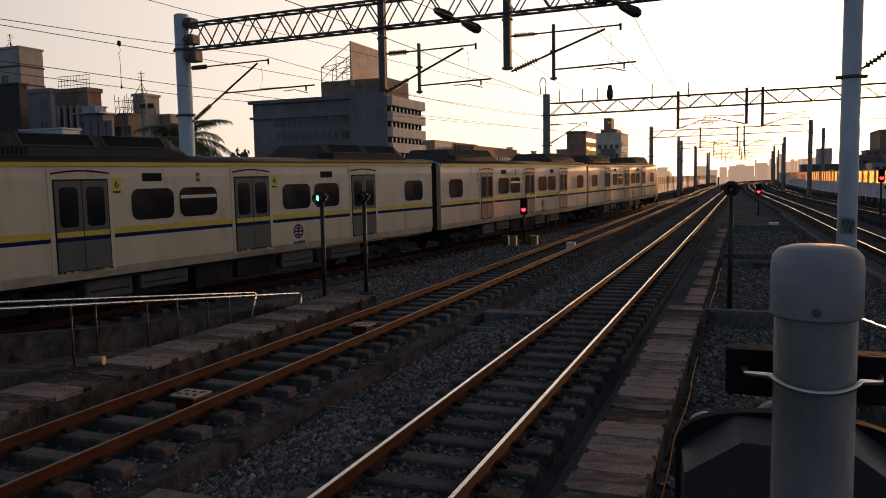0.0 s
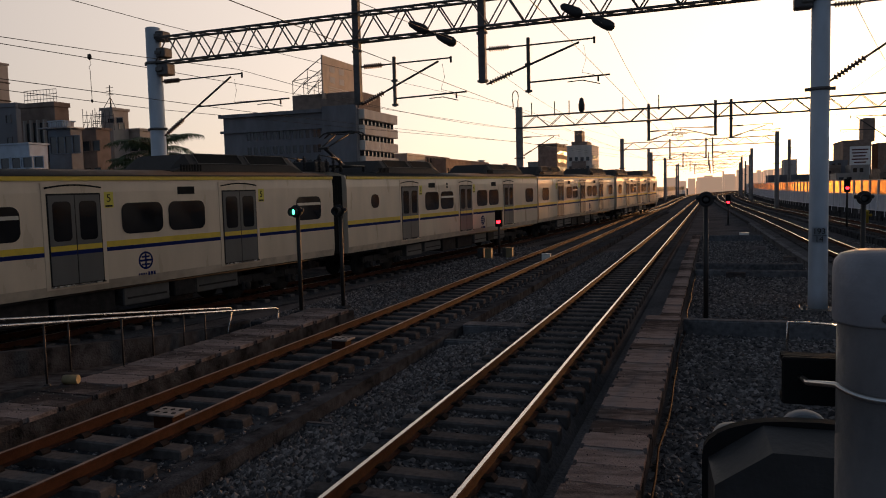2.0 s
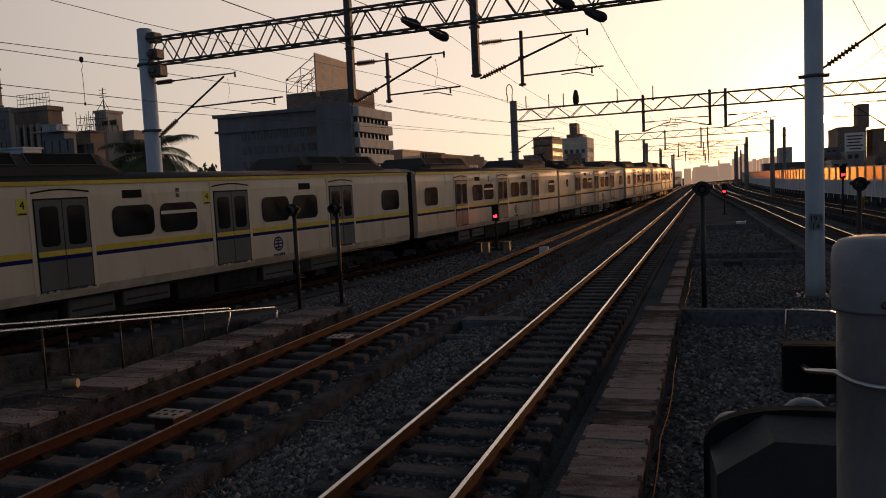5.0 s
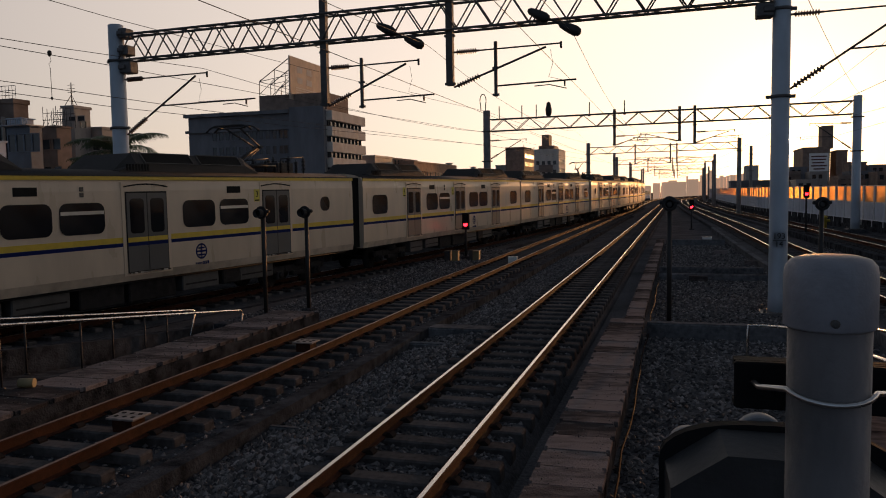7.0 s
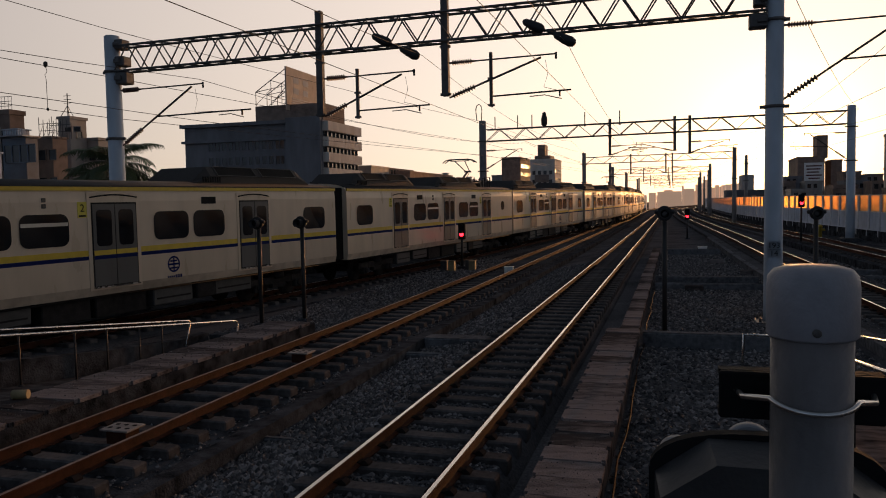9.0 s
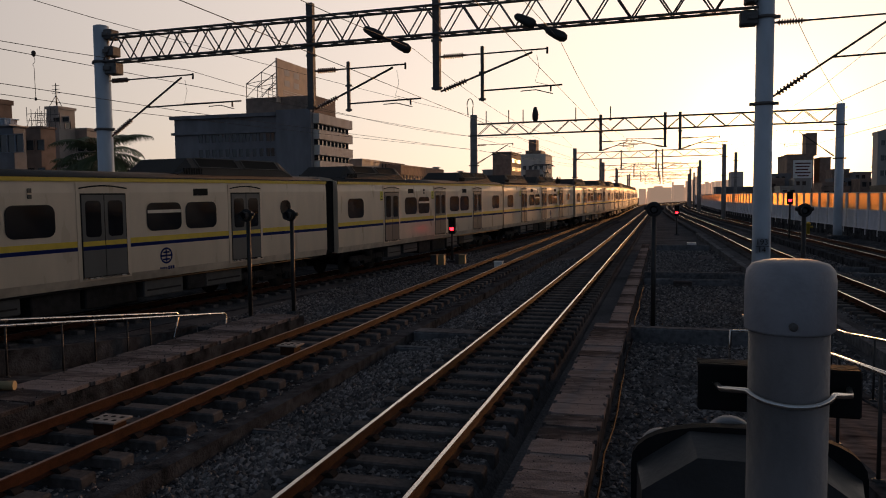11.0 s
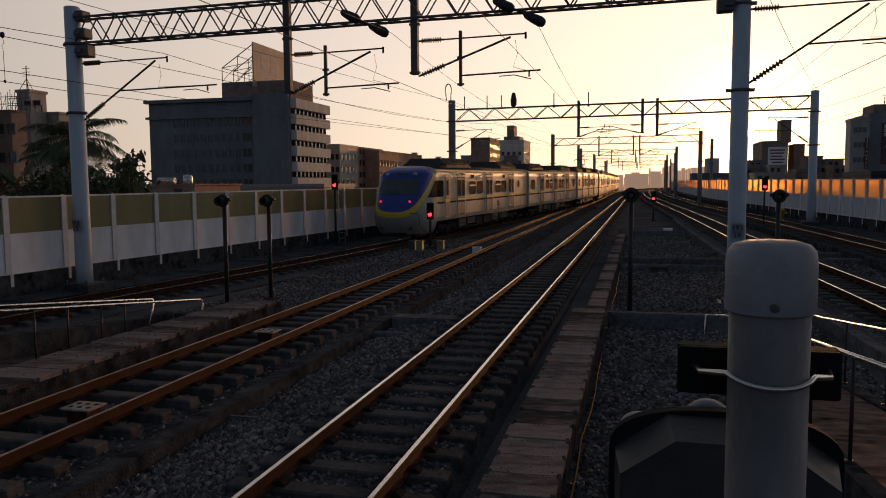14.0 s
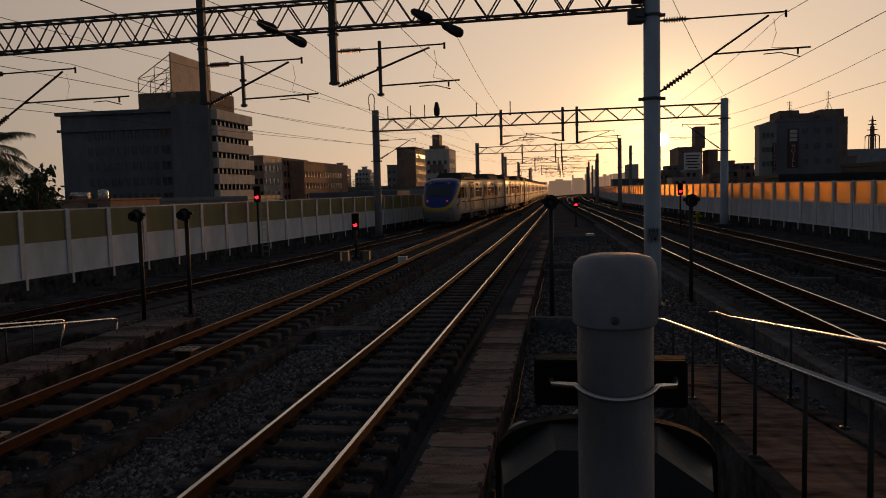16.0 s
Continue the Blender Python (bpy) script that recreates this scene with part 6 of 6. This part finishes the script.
for y in (141, 145.5, 150, 154.5):
    tube(bm, [(-71.9, y, 30.5), (-79.0, y, 26.0), (-79.0, y, 23.2)], 0.1, 5)
    tube(bm, [(-71.9, y, 27.0), (-79.0, y, 26.0)], 0.07, 5)
    tube(bm, [(-75.5, y, 23.2), (-75.5, y, 28.2)], 0.07, 5)
    tube(bm, [(-75.5, y, 23.2), (-71.9, y, 27.0)], 0.06, 5)
    tube(bm, [(-79.0, y, 23.4), (-75.5, y, 26.4)], 0.06, 5)
for p in ((-79.0, 26.0), (-75.5, 28.2)):
    tube(bm, [(p[0], 141, p[1]), (p[0], 154.5, p[1])], 0.07, 5)
part("frame", bm, STEEL, hoarding)

building("apartment_block", -69.6, -65.8, 170, 182, 11.5, TILEWALL, "narrow grey apartment block", front=(0.8, 1.2, 3, 0, 3.0, 4, 0.8, 1.3), side=(1.5, 2.5, 4, 0, 3.0, 4, 1.3, 1.3))
building("apartment_block", -72.5, -67.2, 186, 205, 11.6, PINKWALL, "terracotta apartment block with balconies", side=(1.5, 2.4, 7, -1, 3.0, 5, 1.5, 1.4))
building("apartment_block", -67.0, -63.0, 190, 230, 10.8, PINKWALL, "terracotta apartment block with arched roof", side=(1.5, 2.4, 14, -1, 3.0, 4, 1.4, 1.5))
building("low_house", -39.8, -35.0, 60, 68, 2.6, PINKWALL, "small terracotta rooftop house", front=(3.2, 1.0, 1, 2.0, 3, 1, 0.9, 0.7), roof=0.15, category="house")
bm = bm_()
lathe(bm, [(0.4, 2.75), (0.42, 2.8), (0.42, 3.4), (0.36, 3.5), (0.1, 3.56)], 18, at=(-36.9, 62, 0))
for k in range(5):
    lathe(bm, [(0.42, 2.84 + 0.11 * k), (0.44, 2.87 + 0.11 * k), (0.42, 2.9 + 0.11 * k)], 18, at=(-36.9, 62, 0))
thing("water_tank", bm, CHROME, "ribbed stainless steel rooftop water tank", "water tank")
bm = bm_()
tube(bm, [(-39.6, 61.5, 3.05), (-37.9, 61.5, 3.05)], 0.28, 14)
thing("water_tank", bm, CHROME, "lying stainless steel rooftop water tank", "water tank")

# the older houses seen over the train at the start
building("apartment_tower", -104.5, -93.9, 82, 86, 22.4, TILEWALL, "stained beige apartment tower", front=(5.4, 2.2, 2, 8.4, 3.2, 4, 1.2, 1.3), roof=0.3)
bm = bm_()
box(bm, -100.9, -93.8, 81.9, 86.1, 19.8, 20.0)
box(bm, -100.9, -93.8, 81.9, 86.1, 17.2, 17.4)
thing("facade_ledge", bm, ROOF, "dark stained ledges round an apartment tower", "ledge")
antenna(-97.9, 84, 22.7, 25.0)
building("grey_shed", -73.4, -65.9, 58, 59, 13.0, ROOF, "dark sheet-clad rooftop shed", roof=0.2, category="house")
building("apartment_house", -79.6, -75.1, 70, 72, 13.9, PLASTER, "bare concrete apartment house", front=(3.3, 1.0, 1, 9.9, 2.6, 2, 0.7, 0.9))
building("apartment_house", -70.0, -65.1, 66, 68, 13.0, BROWNWALL, "brownish apartment house with an open loggia", side=(0.9, 1.0, 1, 8.0, 2.6, 2, 0.7, 0.9))
for k in range(4):
    bm = bm_()
    box(bm, -69.1 + 0.95 * k, -68.3 + 0.95 * k, 65.9, 65.99, 7.0, 11.3)
    thing("loggia_opening", bm, PANE, "tall dark glazed opening of a loggia", "window", "openings of the brownish house")
for k in range(4):
    bm = bm_()
    box(bm, -69.31 + 0.95 * k, -69.11 + 0.95 * k, 65.6, 65.995, 7.0, 11.6, 0.01)
    thing("loggia_pier", bm, TILEWALL, "pale pier between loggia openings", "pier", "piers of the brownish house")
bm = bm_()
for k in range(11):
    tube(bm, [(-69.6 + 0.46 * k, 66.3, 13.4), (-69.6 + 0.46 * k, 66.3, 14.9)], 0.03, 4)
for z in (13.9, 14.4, 14.9):
    tube(bm, [(-69.6, 66.3, z), (-65.0, 66.3, z)], 0.035, 4)
thing("roof_railing", bm, ZINC, "thin metal railing round a flat roof", "railing")
building("sheet_shed", -61.8, -60.0, 62, 63.5, 10.8, WHITESHEET, "pale bluish corrugated rooftop shed", roof=0.1, category="house")
bm = bm_()
for k in range(9):
    box(bm, -61.8 + 0.3 * k, -61.73 + 0.3 * k, 61.9, 61.98, 8.3, 10.8)
thing("sheet_ribs", bm, WHITESHEET, "upright ribs of a pale sheet wall", "cladding")
glasshouse = building("glass_house", -58.9, -56.1, 59, 60.5, 9.6, BLUEGREY, "dark bluish glazed rooftop house", front=(0.7, 0.95, 4, 8.1, 2.0, 1, 0.8, 1.6), roof=0.1, category="house")
bm = bm_()
box(bm, -59.4, -55.8, 58.3, 60.6, 9.7, 9.81)
for k in range(7):
    tube(bm, [(-58.9 + 0.6 * k, 58.4, 9.81), (-58.9 + 0.6 * k, 58.4, 10.31)], 0.025, 4)
tube(bm, [(-58.9, 58.4, 10.31), (-56.1, 58.4, 10.31)], 0.03, 4)
part("flat_roof", bm, ZINC, glasshouse, "pale roof slab with a thin railing")
building("awning_house", -58.9, -53.8, 52, 54, 7.7, WHITESHEET, "low house with a pale bluish sheet awning", front=(1.0, 1.3, 5, 6.1, 2.0, 1, 1.0, 0.9), roof=0.15, category="house")
building("apartment_house", -59.8, -57.7, 64, 66, 10.0, BROWNWALL, "bare house with a scaffold on its roof", front=(0.8, 1.3, 2, 5.5, 2.8, 2, 0.9, 1.0), category="house", roof=0.2)
scaffold = thing("scaffold", None, None, "rooftop scaffold of thin tubes", "scaffold")
for i in range(6):
    for j in range(2):
        bm = bm_()
        tube(bm, [(-59.6 + 0.55 * i, 64.3 + 1.4 * j, 10.0), (-59.6 + 0.55 * i, 64.3 + 1.4 * j, 12.2 - 0.25 * (i % 3))], 0.04, 4)
        part("standard", bm, STEEL, scaffold)
for z in (10.8, 11.5):
    for j in range(2):
        bm = bm_()
        tube(bm, [(-59.6, 64.3 + 1.4 * j, z), (-56.83, 64.3 + 1.4 * j, z)], 0.035, 4)
        part("ledger", bm, STEEL, scaffold)
for i in range(5):
    bm = bm_()
    tube(bm, [(-59.6 + 0.55 * i, 64.3, 10.2), (-59.03 + 0.55 * i, 64.3, 11.5)], 0.025, 4)
    part("brace", bm, STEEL, scaffold)
building("stair_block", -62.5, -60.9, 70, 72.5, 12.7, TILEWALL, "grey rooftop stair block with small windows", front=(1.4, 1.2, 2, 11.5, 3, 1, 0.9, 0.5), side=(1.3, 1, 1, 11.1, 3, 1, 0.8, 0.9), roof=0.3)
antenna(-62.3, 71.3, 13.0, 15.7)
block = building("apartment_house", -63.8, -59.5, 72.6, 75.6, 10.5, TILEWALL, "pale tiled apartment house with long balconies", front=(1.0, 1.25, 5, 2.9, 2.9, 3, 0.95, 1.0), roof=0.3)
for k in range(3):
    bm = bm_()
    box(bm, -63.8, -59.3, 71.9, 72.59, 7.1 - 2.9 * k, 8.0 - 2.9 * k, 0.02)
    part("balcony_parapet", bm, PALE, block, "pale balcony parapet")

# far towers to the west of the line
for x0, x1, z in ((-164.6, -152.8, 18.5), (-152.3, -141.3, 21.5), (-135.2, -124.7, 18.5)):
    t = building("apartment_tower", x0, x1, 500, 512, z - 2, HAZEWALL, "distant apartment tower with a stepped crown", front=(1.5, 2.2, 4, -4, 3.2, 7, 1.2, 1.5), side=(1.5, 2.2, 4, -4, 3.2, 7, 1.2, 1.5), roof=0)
    bm = bm_()
    box(bm, x0 + 1.5, x1 - 1.5, 501.5, 510.5, z - 2, z)
    box(bm, x0 + 4, x1 - 4, 504, 508, z, z + 1.6)
    box(bm, x0 + 3.4, x1 - 3.4, 503.4, 508.6, z + 1.6, z + 2.0)
    part("crown", bm, HAZEWALL, t)
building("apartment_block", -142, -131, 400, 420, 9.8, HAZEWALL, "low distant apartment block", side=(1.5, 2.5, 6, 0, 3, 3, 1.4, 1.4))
building("apartment_block", -69.0, -61, 310, 330, 13.5, TILEWALL, "plain grey apartment block", front=(1, 1.8, 2, 2, 3, 4, 0.9, 1.2))
building("apartment_tower", -60.4, -53.1, 290, 318, 19.4, BROWNWALL, "tall brown apartment tower with a sun-lit side", side=(2, 2.6, 9, -2, 3.1, 7, 1.6, 1.5))
tower = building("white_tower", -44.0, -35.6, 260, 276, 16.6, PALE, "white tower with stepped roof and dark windows", front=(1.3, 1.9, 4, 0.5, 3.0, 5, 1.1, 1.3), side=(1.5, 2.2, 6, -2, 3.0, 6, 1.3, 1.4))
bm = bm_()
box(bm, -42.6, -37.2, 261, 270, 16.6, 18.3)
box(bm, -41.7, -39.2, 262, 268, 18.3, 22.1)
part("roof_tower", bm, BROWNWALL, tower)
bm = bm_()
box(bm, -42.4, -37.6, 259.7, 259.95, 9.3, 11.8)
part("sign_board", bm, BROWNWALL, tower)
# this block glows faintly in place of the haze before it
building("low_block", -2.6, 6.0, 330, 345, 5.8, HAZE_GLOW, "block with a haze-coloured glow where the line bends away", roof=0.2)

# east of the line: hotel, tower with an advertisement, low houses
hotel = building("hotel", 41.3, 51.7, 150, 160, 13.8, PLASTER, "grey hotel block with a tall vertical sign", front=(5.1, 2.05, 3, 1.0, 2.75, 5, 0.8, 0.9))
bm = bm_()
box(bm, 42.2, 45.6, 151, 158, 13.8, 15.9)
box(bm, 45.6, 48.4, 152, 158, 13.8, 15.4)
box(bm, 49.2, 53.3, 151, 160, 13.8, 15.9)
part("roof_block", bm, BROWNWALL, hotel)
bm = bm_()
box(bm, 51.7, 53.7, 150.2, 161, GROUND, 14.4)
part("side_wing", bm, BROWNWALL, hotel, "dark side wing")
SIGN = mat("dark_red_sign", (0.1, 0.03, 0.03), 0.6, vary=0.2, grain=1, bump=0)


def vertical_sign(x0, x1, y, z0, z1, text, label):
    bm = bm_()
    box(bm, x0, x1, y - 0.25, y - 0.01, z0, z1, 0.02)
    root = thing("vertical_sign", bm, SIGN, label, "sign", "vertical hotel signs")
    step = (z1 - z0) * 0.62 / len(text)
    for k, ch in enumerate(text):
        cu = bpy.data.curves.new("letter", "FONT")
        cu.body, cu.size, cu.extrude, cu.align_x, cu.align_y = ch, min(step * 1.1, (x1 - x0) * 1.0), 0.02, "CENTER", "CENTER"
        tmp = bpy.data.objects.new("tmp", cu)
        me = bpy.data.meshes.new_from_object(tmp)
        bpy.data.objects.remove(tmp)
        me.materials.append(PALE)
        part("letter", me, None, root, "pale letter", at=pose((x0 + x1) / 2, y - 0.27, z0 + (z1 - z0) * 0.62 - step * (k + 0.5), 90, 0, 0))
    for k in range(3):
        bm = bm_()
        z = z1 - (z1 - z0) * (0.07 + 0.105 * k)
        box(bm, x0 + 0.25, x1 - 0.25, y - 0.275, y - 0.255, z - 0.3, z + 0.3)
        part("bar", bm, PALE, root, "unreadable sign as a plain bar")


vertical_sign(43.4, 45.2, 150, 5.4, 12.5, "HOTEL", "dark vertical sign reading hotel on a grey facade")
building("side_hotel", 38.2, 41.2, 149, 152.5, 12.9, TILEWALL, "narrow hotel with banded windows", front=(0.8, 0.7, 3, 1.0, 2.6, 5, 0.6, 0.9), side=None)
vertical_sign(40.5, 41.1, 149, 4.6, 10.0, "HOTEL", "small dark vertical sign reading hotel")
antenna(51.5, 154, 15.9, 19.5)
antenna(45.0, 155, 15.9, 18.0)
bm = bm_()
for x in (82.6, 85.2):
    for y in (220, 222.6):
        tube(bm, [(x, y, 10), (x, y, 14.5), (84.0, 221.3, 15.2)], 0.16, 5)
lathe(bm, [(0.55, 10), (0.55, 17), (0.3, 17.2), (0.25, 19), (0.05, 20)], 10, at=(83.9, 221.3, 0))
for z in (14.6, 16, 17.4, 18.4):
    lathe(bm, [(0.3, z), (1.5 - (z - 14.6) * 0.15, z + 0.1), (1.5 - (z - 14.6) * 0.15, z + 0.25), (0.3, z + 0.35)], 14, at=(83.9, 221.3, 0))
thing("radio_tower", bm, BROWNWALL, "dark radio tower with round platforms", "radio tower")
building("market_hall", 62, 100, 200, 225, 9.9, ZINC, "long low hall with a grey roof")
building("low_hall", 31.0, 44, 108, 122, 3.3, ROOF, "low hall with a dark sheet roof")
building("low_hall", 46.0, 60, 112, 130, 4.8, ROOF, "low hall with a dark roof")
ad = building("advert_building", 39.5, 47.1, 260, 280, 14.6, BROWNWALL, "brown block with a large white advertisement")
bm = bm_()
box(bm, 45.0, 48.1, 261, 268, 14.6, 20.8, 0.05)
box(bm, 45.0, 48.1, 261, 268, 20.8, 21.6)
part("stair_tower", bm, BROWNWALL, ad)
banner = thing("advert_banner", None, None, "white banner with unreadable red lines", "banner")
bm = bm_()
box(bm, 41.3, 46.7, 259.6, 259.95, 4.5, 13.2)
part("cloth", bm, WHITE, banner)
for k, (a, b) in enumerate(((0.5, 4.9), (0.6, 4.6), (0.8, 4.2), (0.5, 4.9), (1.2, 4.4), (0.7, 3.2))):
    bm = bm_()
    box(bm, 41.3 + a, 41.3 + b, 259.56, 259.598, 12.0 - 0.95 * k, 12.4 - 0.95 * k)
    part("text_bar", bm, SIGN, banner, "unreadable line as a plain bar")
bm = bm_()
box(bm, 42.4, 45.6, 259.56, 259.598, 5.0, 6.2)
part("picture", bm, BLACK, banner, "dark shape")
building("small_tower", 49.2, 52.3, 262, 272, 13.6, BROWNWALL, "small dark tower block")
rng = random.Random(8)
for x0, y, z in ((48.5, 240, 9.2), (53, 235, 8.2), (56.5, 222, 9.5), (60.5, 218, 8.6), (33.4, 240, 8.2), (31, 232, 6.8), (29, 225, 6.0), (64, 190, 8.0), (36.5, 225, 6.5), (44, 215, 6.2), (48, 205, 5.8), (37, 190, 4.8), (52, 185, 6.0), (27, 180, 4.0), (31.5, 160, 3.6)):
    w = rng.uniform(4, 6)
    building("town_house", x0, x0 + w, y, y + 9, z, rng.choice([TILEWALL, BROWNWALL, PLASTER]), "weathered town house with a flat roof", front=(0.9, 1.5, int((w - 1) / 1.5), z - 6.5, 2.8, 3, 0.9, 1.1), category="house")
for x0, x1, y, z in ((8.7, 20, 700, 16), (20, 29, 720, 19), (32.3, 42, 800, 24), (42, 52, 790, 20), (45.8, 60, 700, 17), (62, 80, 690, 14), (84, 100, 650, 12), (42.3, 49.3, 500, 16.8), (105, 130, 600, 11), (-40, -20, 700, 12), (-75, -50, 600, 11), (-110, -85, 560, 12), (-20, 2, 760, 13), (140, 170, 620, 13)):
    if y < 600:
        building("distant_block", x0, x1, y, y + 20, z, HAZEWALL, "distant block in a pale haze-toned wall colour", roof=0)
        continue
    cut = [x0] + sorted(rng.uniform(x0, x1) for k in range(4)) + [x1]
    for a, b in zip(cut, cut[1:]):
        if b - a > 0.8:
            building("distant_block", a, b - 0.1, y, y + 20, z * rng.uniform(0.5, 0.95), HAZE_GLOW, "far skyline block with a haze-coloured glow", roof=0)
# low quarters that close the town's edge behind the barriers
for x0, y, w, z in ((-60, 100, 20, 2.2), (-52, 120, 14, 1.5), (-48, 150, 18, 2.5), (-50, 200, 22, 3), (-60, 260, 25, 4), (-90, 330, 30, 5), (60, 140, 20, 3), (24, 130, 8, 1.2), (22, 200, 10, 3), (20, 280, 14, 5), (62, 300, 40, 7), (-120, 420, 60, 6)):
    building("town_house", x0, x0 + w, y, y + 12, z, rng.choice([TILEWALL, PLASTER, BROWNWALL]), "low town house behind the barrier", front=(1.2, 2.2, int((w - 2) / 2.2), z - 5.5, 2.9, 2, 1.1, 1.2), category="house")


# ---- palms and trees ----
LEAF = mat("palm_leaf", (0.05, 0.075, 0.03), 0.6, vary=0.4, grain=3, bump=0.1)
LEAF2 = mat("tree_leaf", (0.06, 0.075, 0.03), 0.65, vary=0.45, grain=2, bump=0.1)
BARK = mat("palm_bark", (0.13, 0.11, 0.09), 0.9, vary=0.35, grain=5, bump=0.5, bump_scale=12)


def palm(x, y, top, fronds, length, seed, label):
    rng = random.Random(seed)
    root = thing("palm_tree", None, None, label, "palm tree", "palms beside the viaduct")
    bm = bm_()
    tube(bm, [(x, y, GROUND), (x + 0.1, y, (GROUND + top) / 2), (x, y, top)], 0.28, 12, r2=0.17)
    part("trunk", bm, BARK, root)
    for k in range(fronds):
        a = 2 * math.pi * k / fronds + rng.uniform(-0.3, 0.3)
        rise = rng.uniform(-0.15, 1.25)
        n = 16
        pts = []
        for i in range(n + 1):
            f = i / n
            out = length * (f - 0.12 * f * f) * math.cos(rise * (1 - f * 0.6))
            up = length * (math.sin(rise) * f - 0.6 * f * f)
            pts.append(Vector((math.cos(a) * out, math.sin(a) * out, up)))
        bm = bm_()
        tube(bm, pts, 0.035, 5, r2=0.008)
        side = Vector((-math.sin(a), math.cos(a), 0))
        for i in range(1, n + 1):
            for s in (-1, 1):
                for j in range(2):
                    f = (i - 0.5 * j) / n
                    b = pts[i - 1].lerp(pts[i], 1 - 0.5 * j)
                    ln = length * 0.3 * (1 - abs(f - 0.45) * 1.1) * rng.uniform(0.8, 1.15)
                    along = (pts[i] - pts[i - 1]).normalized()
                    mid = b + side * s * ln * 0.55 + along * ln * 0.25 + Vector((0, 0, -0.1 * ln))
                    tip = b + side * s * ln * 0.8 + along * ln * 0.5 + Vector((0, 0, -0.62 * ln))
                    w = along * 0.035
                    v = [bm.verts.new(p) for p in (b - w, b + w, mid + w, tip, mid - w)]
                    bm.faces.new((v[0], v[1], v[2], v[4]))
                    bm.faces.new((v[4], v[2], v[3]))
        part("frond", bm, LEAF, root, at=pose(x, y, top))


palm(-25.3, 34, 5.0, 17, 3.0, 3, "dark feathery palm rising above the barrier")
palm(-27.6, 36, 4.0, 14, 2.7, 5, "lower dark palm beside a taller one")
palm(-30.5, 33, 3.6, 13, 2.6, 9, "small dark palm above the barrier")


def tree(x, y, base, top, spread, seed, label, leaves=2600):
    rng = random.Random(seed)
    root = thing("tree", None, None, label, "tree", "trees beside the viaduct")
    bm = bm_()
    tube(bm, [(x, y, GROUND), (x + 0.2, y, base), (x, y, (base + top) / 2)], 0.3, 8, r2=0.12)
    tips = []
    for k in range(14):
        a, e = rng.uniform(0, 6.28), rng.uniform(0.1, 1.2)
        r = spread * rng.uniform(0.45, 1.0)
        p = Vector((x + math.cos(a) * r * math.cos(e), y + math.sin(a) * r * math.cos(e), base + (top - base) * rng.uniform(0.25, 0.95)))
        tube(bm, [(x, y, base + rng.uniform(-0.5, 0.8)), (Vector((x, y, base)) + p) / 2 + Vector((0, 0, 0.3)), p], 0.07, 5, r2=0.02)
        tips.append((p, rng.uniform(0.45, 1.0) * spread * 0.42))
    part("trunk", bm, BARK, root)
    vs, fs = [], []
    for i in range(leaves):
        c, r = rng.choice(tips)
        d = Vector((rng.gauss(0, 1), rng.gauss(0, 1), rng.gauss(0, 0.8))) * r * 0.62
        p = c + d
        u = Vector((rng.gauss(0, 1), rng.gauss(0, 1), rng.gauss(0, 1))).normalized() * rng.uniform(0.1, 0.2)
        w = u.orthogonal().normalized() * u.length * 0.4
        b = len(vs)
        vs += [p - u, p + w, p + u, p - w]
        fs.append((b, b + 1, b + 2, b + 3))
    me = bpy.data.meshes.new("crown")
    me.from_pydata([tuple(v) for v in vs], [], fs)
    me.materials.append(LEAF2)
    part("crown", me, None, root)


tree(-23.3, 33, 0.6, 3.6, 2.2, 1, "dark leafy tree beside the palms", 3400)
tree(-26.5, 34, 0.2, 2.8, 2.6, 2, "dark leafy bush-like tree below the palms", 3200)
tree(-31.5, 32, 0.0, 2.4, 2.4, 4, "dark leafy tree behind the barrier", 2600)
tree(-20.9, 32, 1.4, 4.6, 0.9, 7, "slim young tree with drooping leaves", 700)
for x, y, s in ((-58, 230, 5), (-66, 236, 6), (-75, 300, 7), (-50, 240, 4), (-84, 310, 7)):
    tree(x, y, 1.5, 7.0, s, int(-x), "dark tree among the far houses", 900)


# ---- what moves ----
def train_travel(t):
    """Metres along the track of the cab car's rear edge."""
    return float(np.interp(t, TRAVEL_T, TRAVEL_S))


T_KEYS, S_KEYS = [0, 2, 4, 6, 8, 10, 12, 14, 16], [-91.9, -76.35, -59.69, -41.88, -22.96, -3.04, 17.78, 39.4, 61.72]
COEF = np.polyfit(T_KEYS, S_KEYS, 3)
TRAVEL_T = np.arange(0, 16.01, 0.25)
TRAVEL_S = np.polyval(COEF, TRAVEL_T)
ly, lx = LINES["train"]
RUN = np.concatenate([[0], np.cumsum(np.hypot(np.diff(lx), np.diff(ly)))])
RUN -= np.interp(0, ly, RUN)
RUN_EXT = np.concatenate([[RUN[0] - 300], RUN])
Y_EXT = np.concatenate([[ly[0] - 300], ly])


def motions():
    for i, ob in enumerate(CARS):
        rows = []
        for t in TRAVEL_T:
            mid = train_travel(t) + 9.53 + 20.3 * i
            ya, yb = (float(np.interp(mid + d, RUN_EXT, Y_EXT)) for d in (-6.9, 6.9))
            a, b = on("train", ya), on("train", yb)
            c, d = (a + b) / 2, (b - a).normalized()
            rows.append((float(t), pose(c.x, c.y, c.z, math.degrees(math.asin(d.z)), 0, -math.degrees(math.atan2(d.x, d.y)))))
        walk(ob, rows)
    # the added flap drops over the green lens, which itself keeps glowing
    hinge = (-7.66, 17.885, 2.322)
    walk(LAMP_OFF_FLAP, [(t, pose(*hinge, a)) for t, a in ((0, -86), (2.3, -86), (2.45, 0), (16, 0))])


motions()
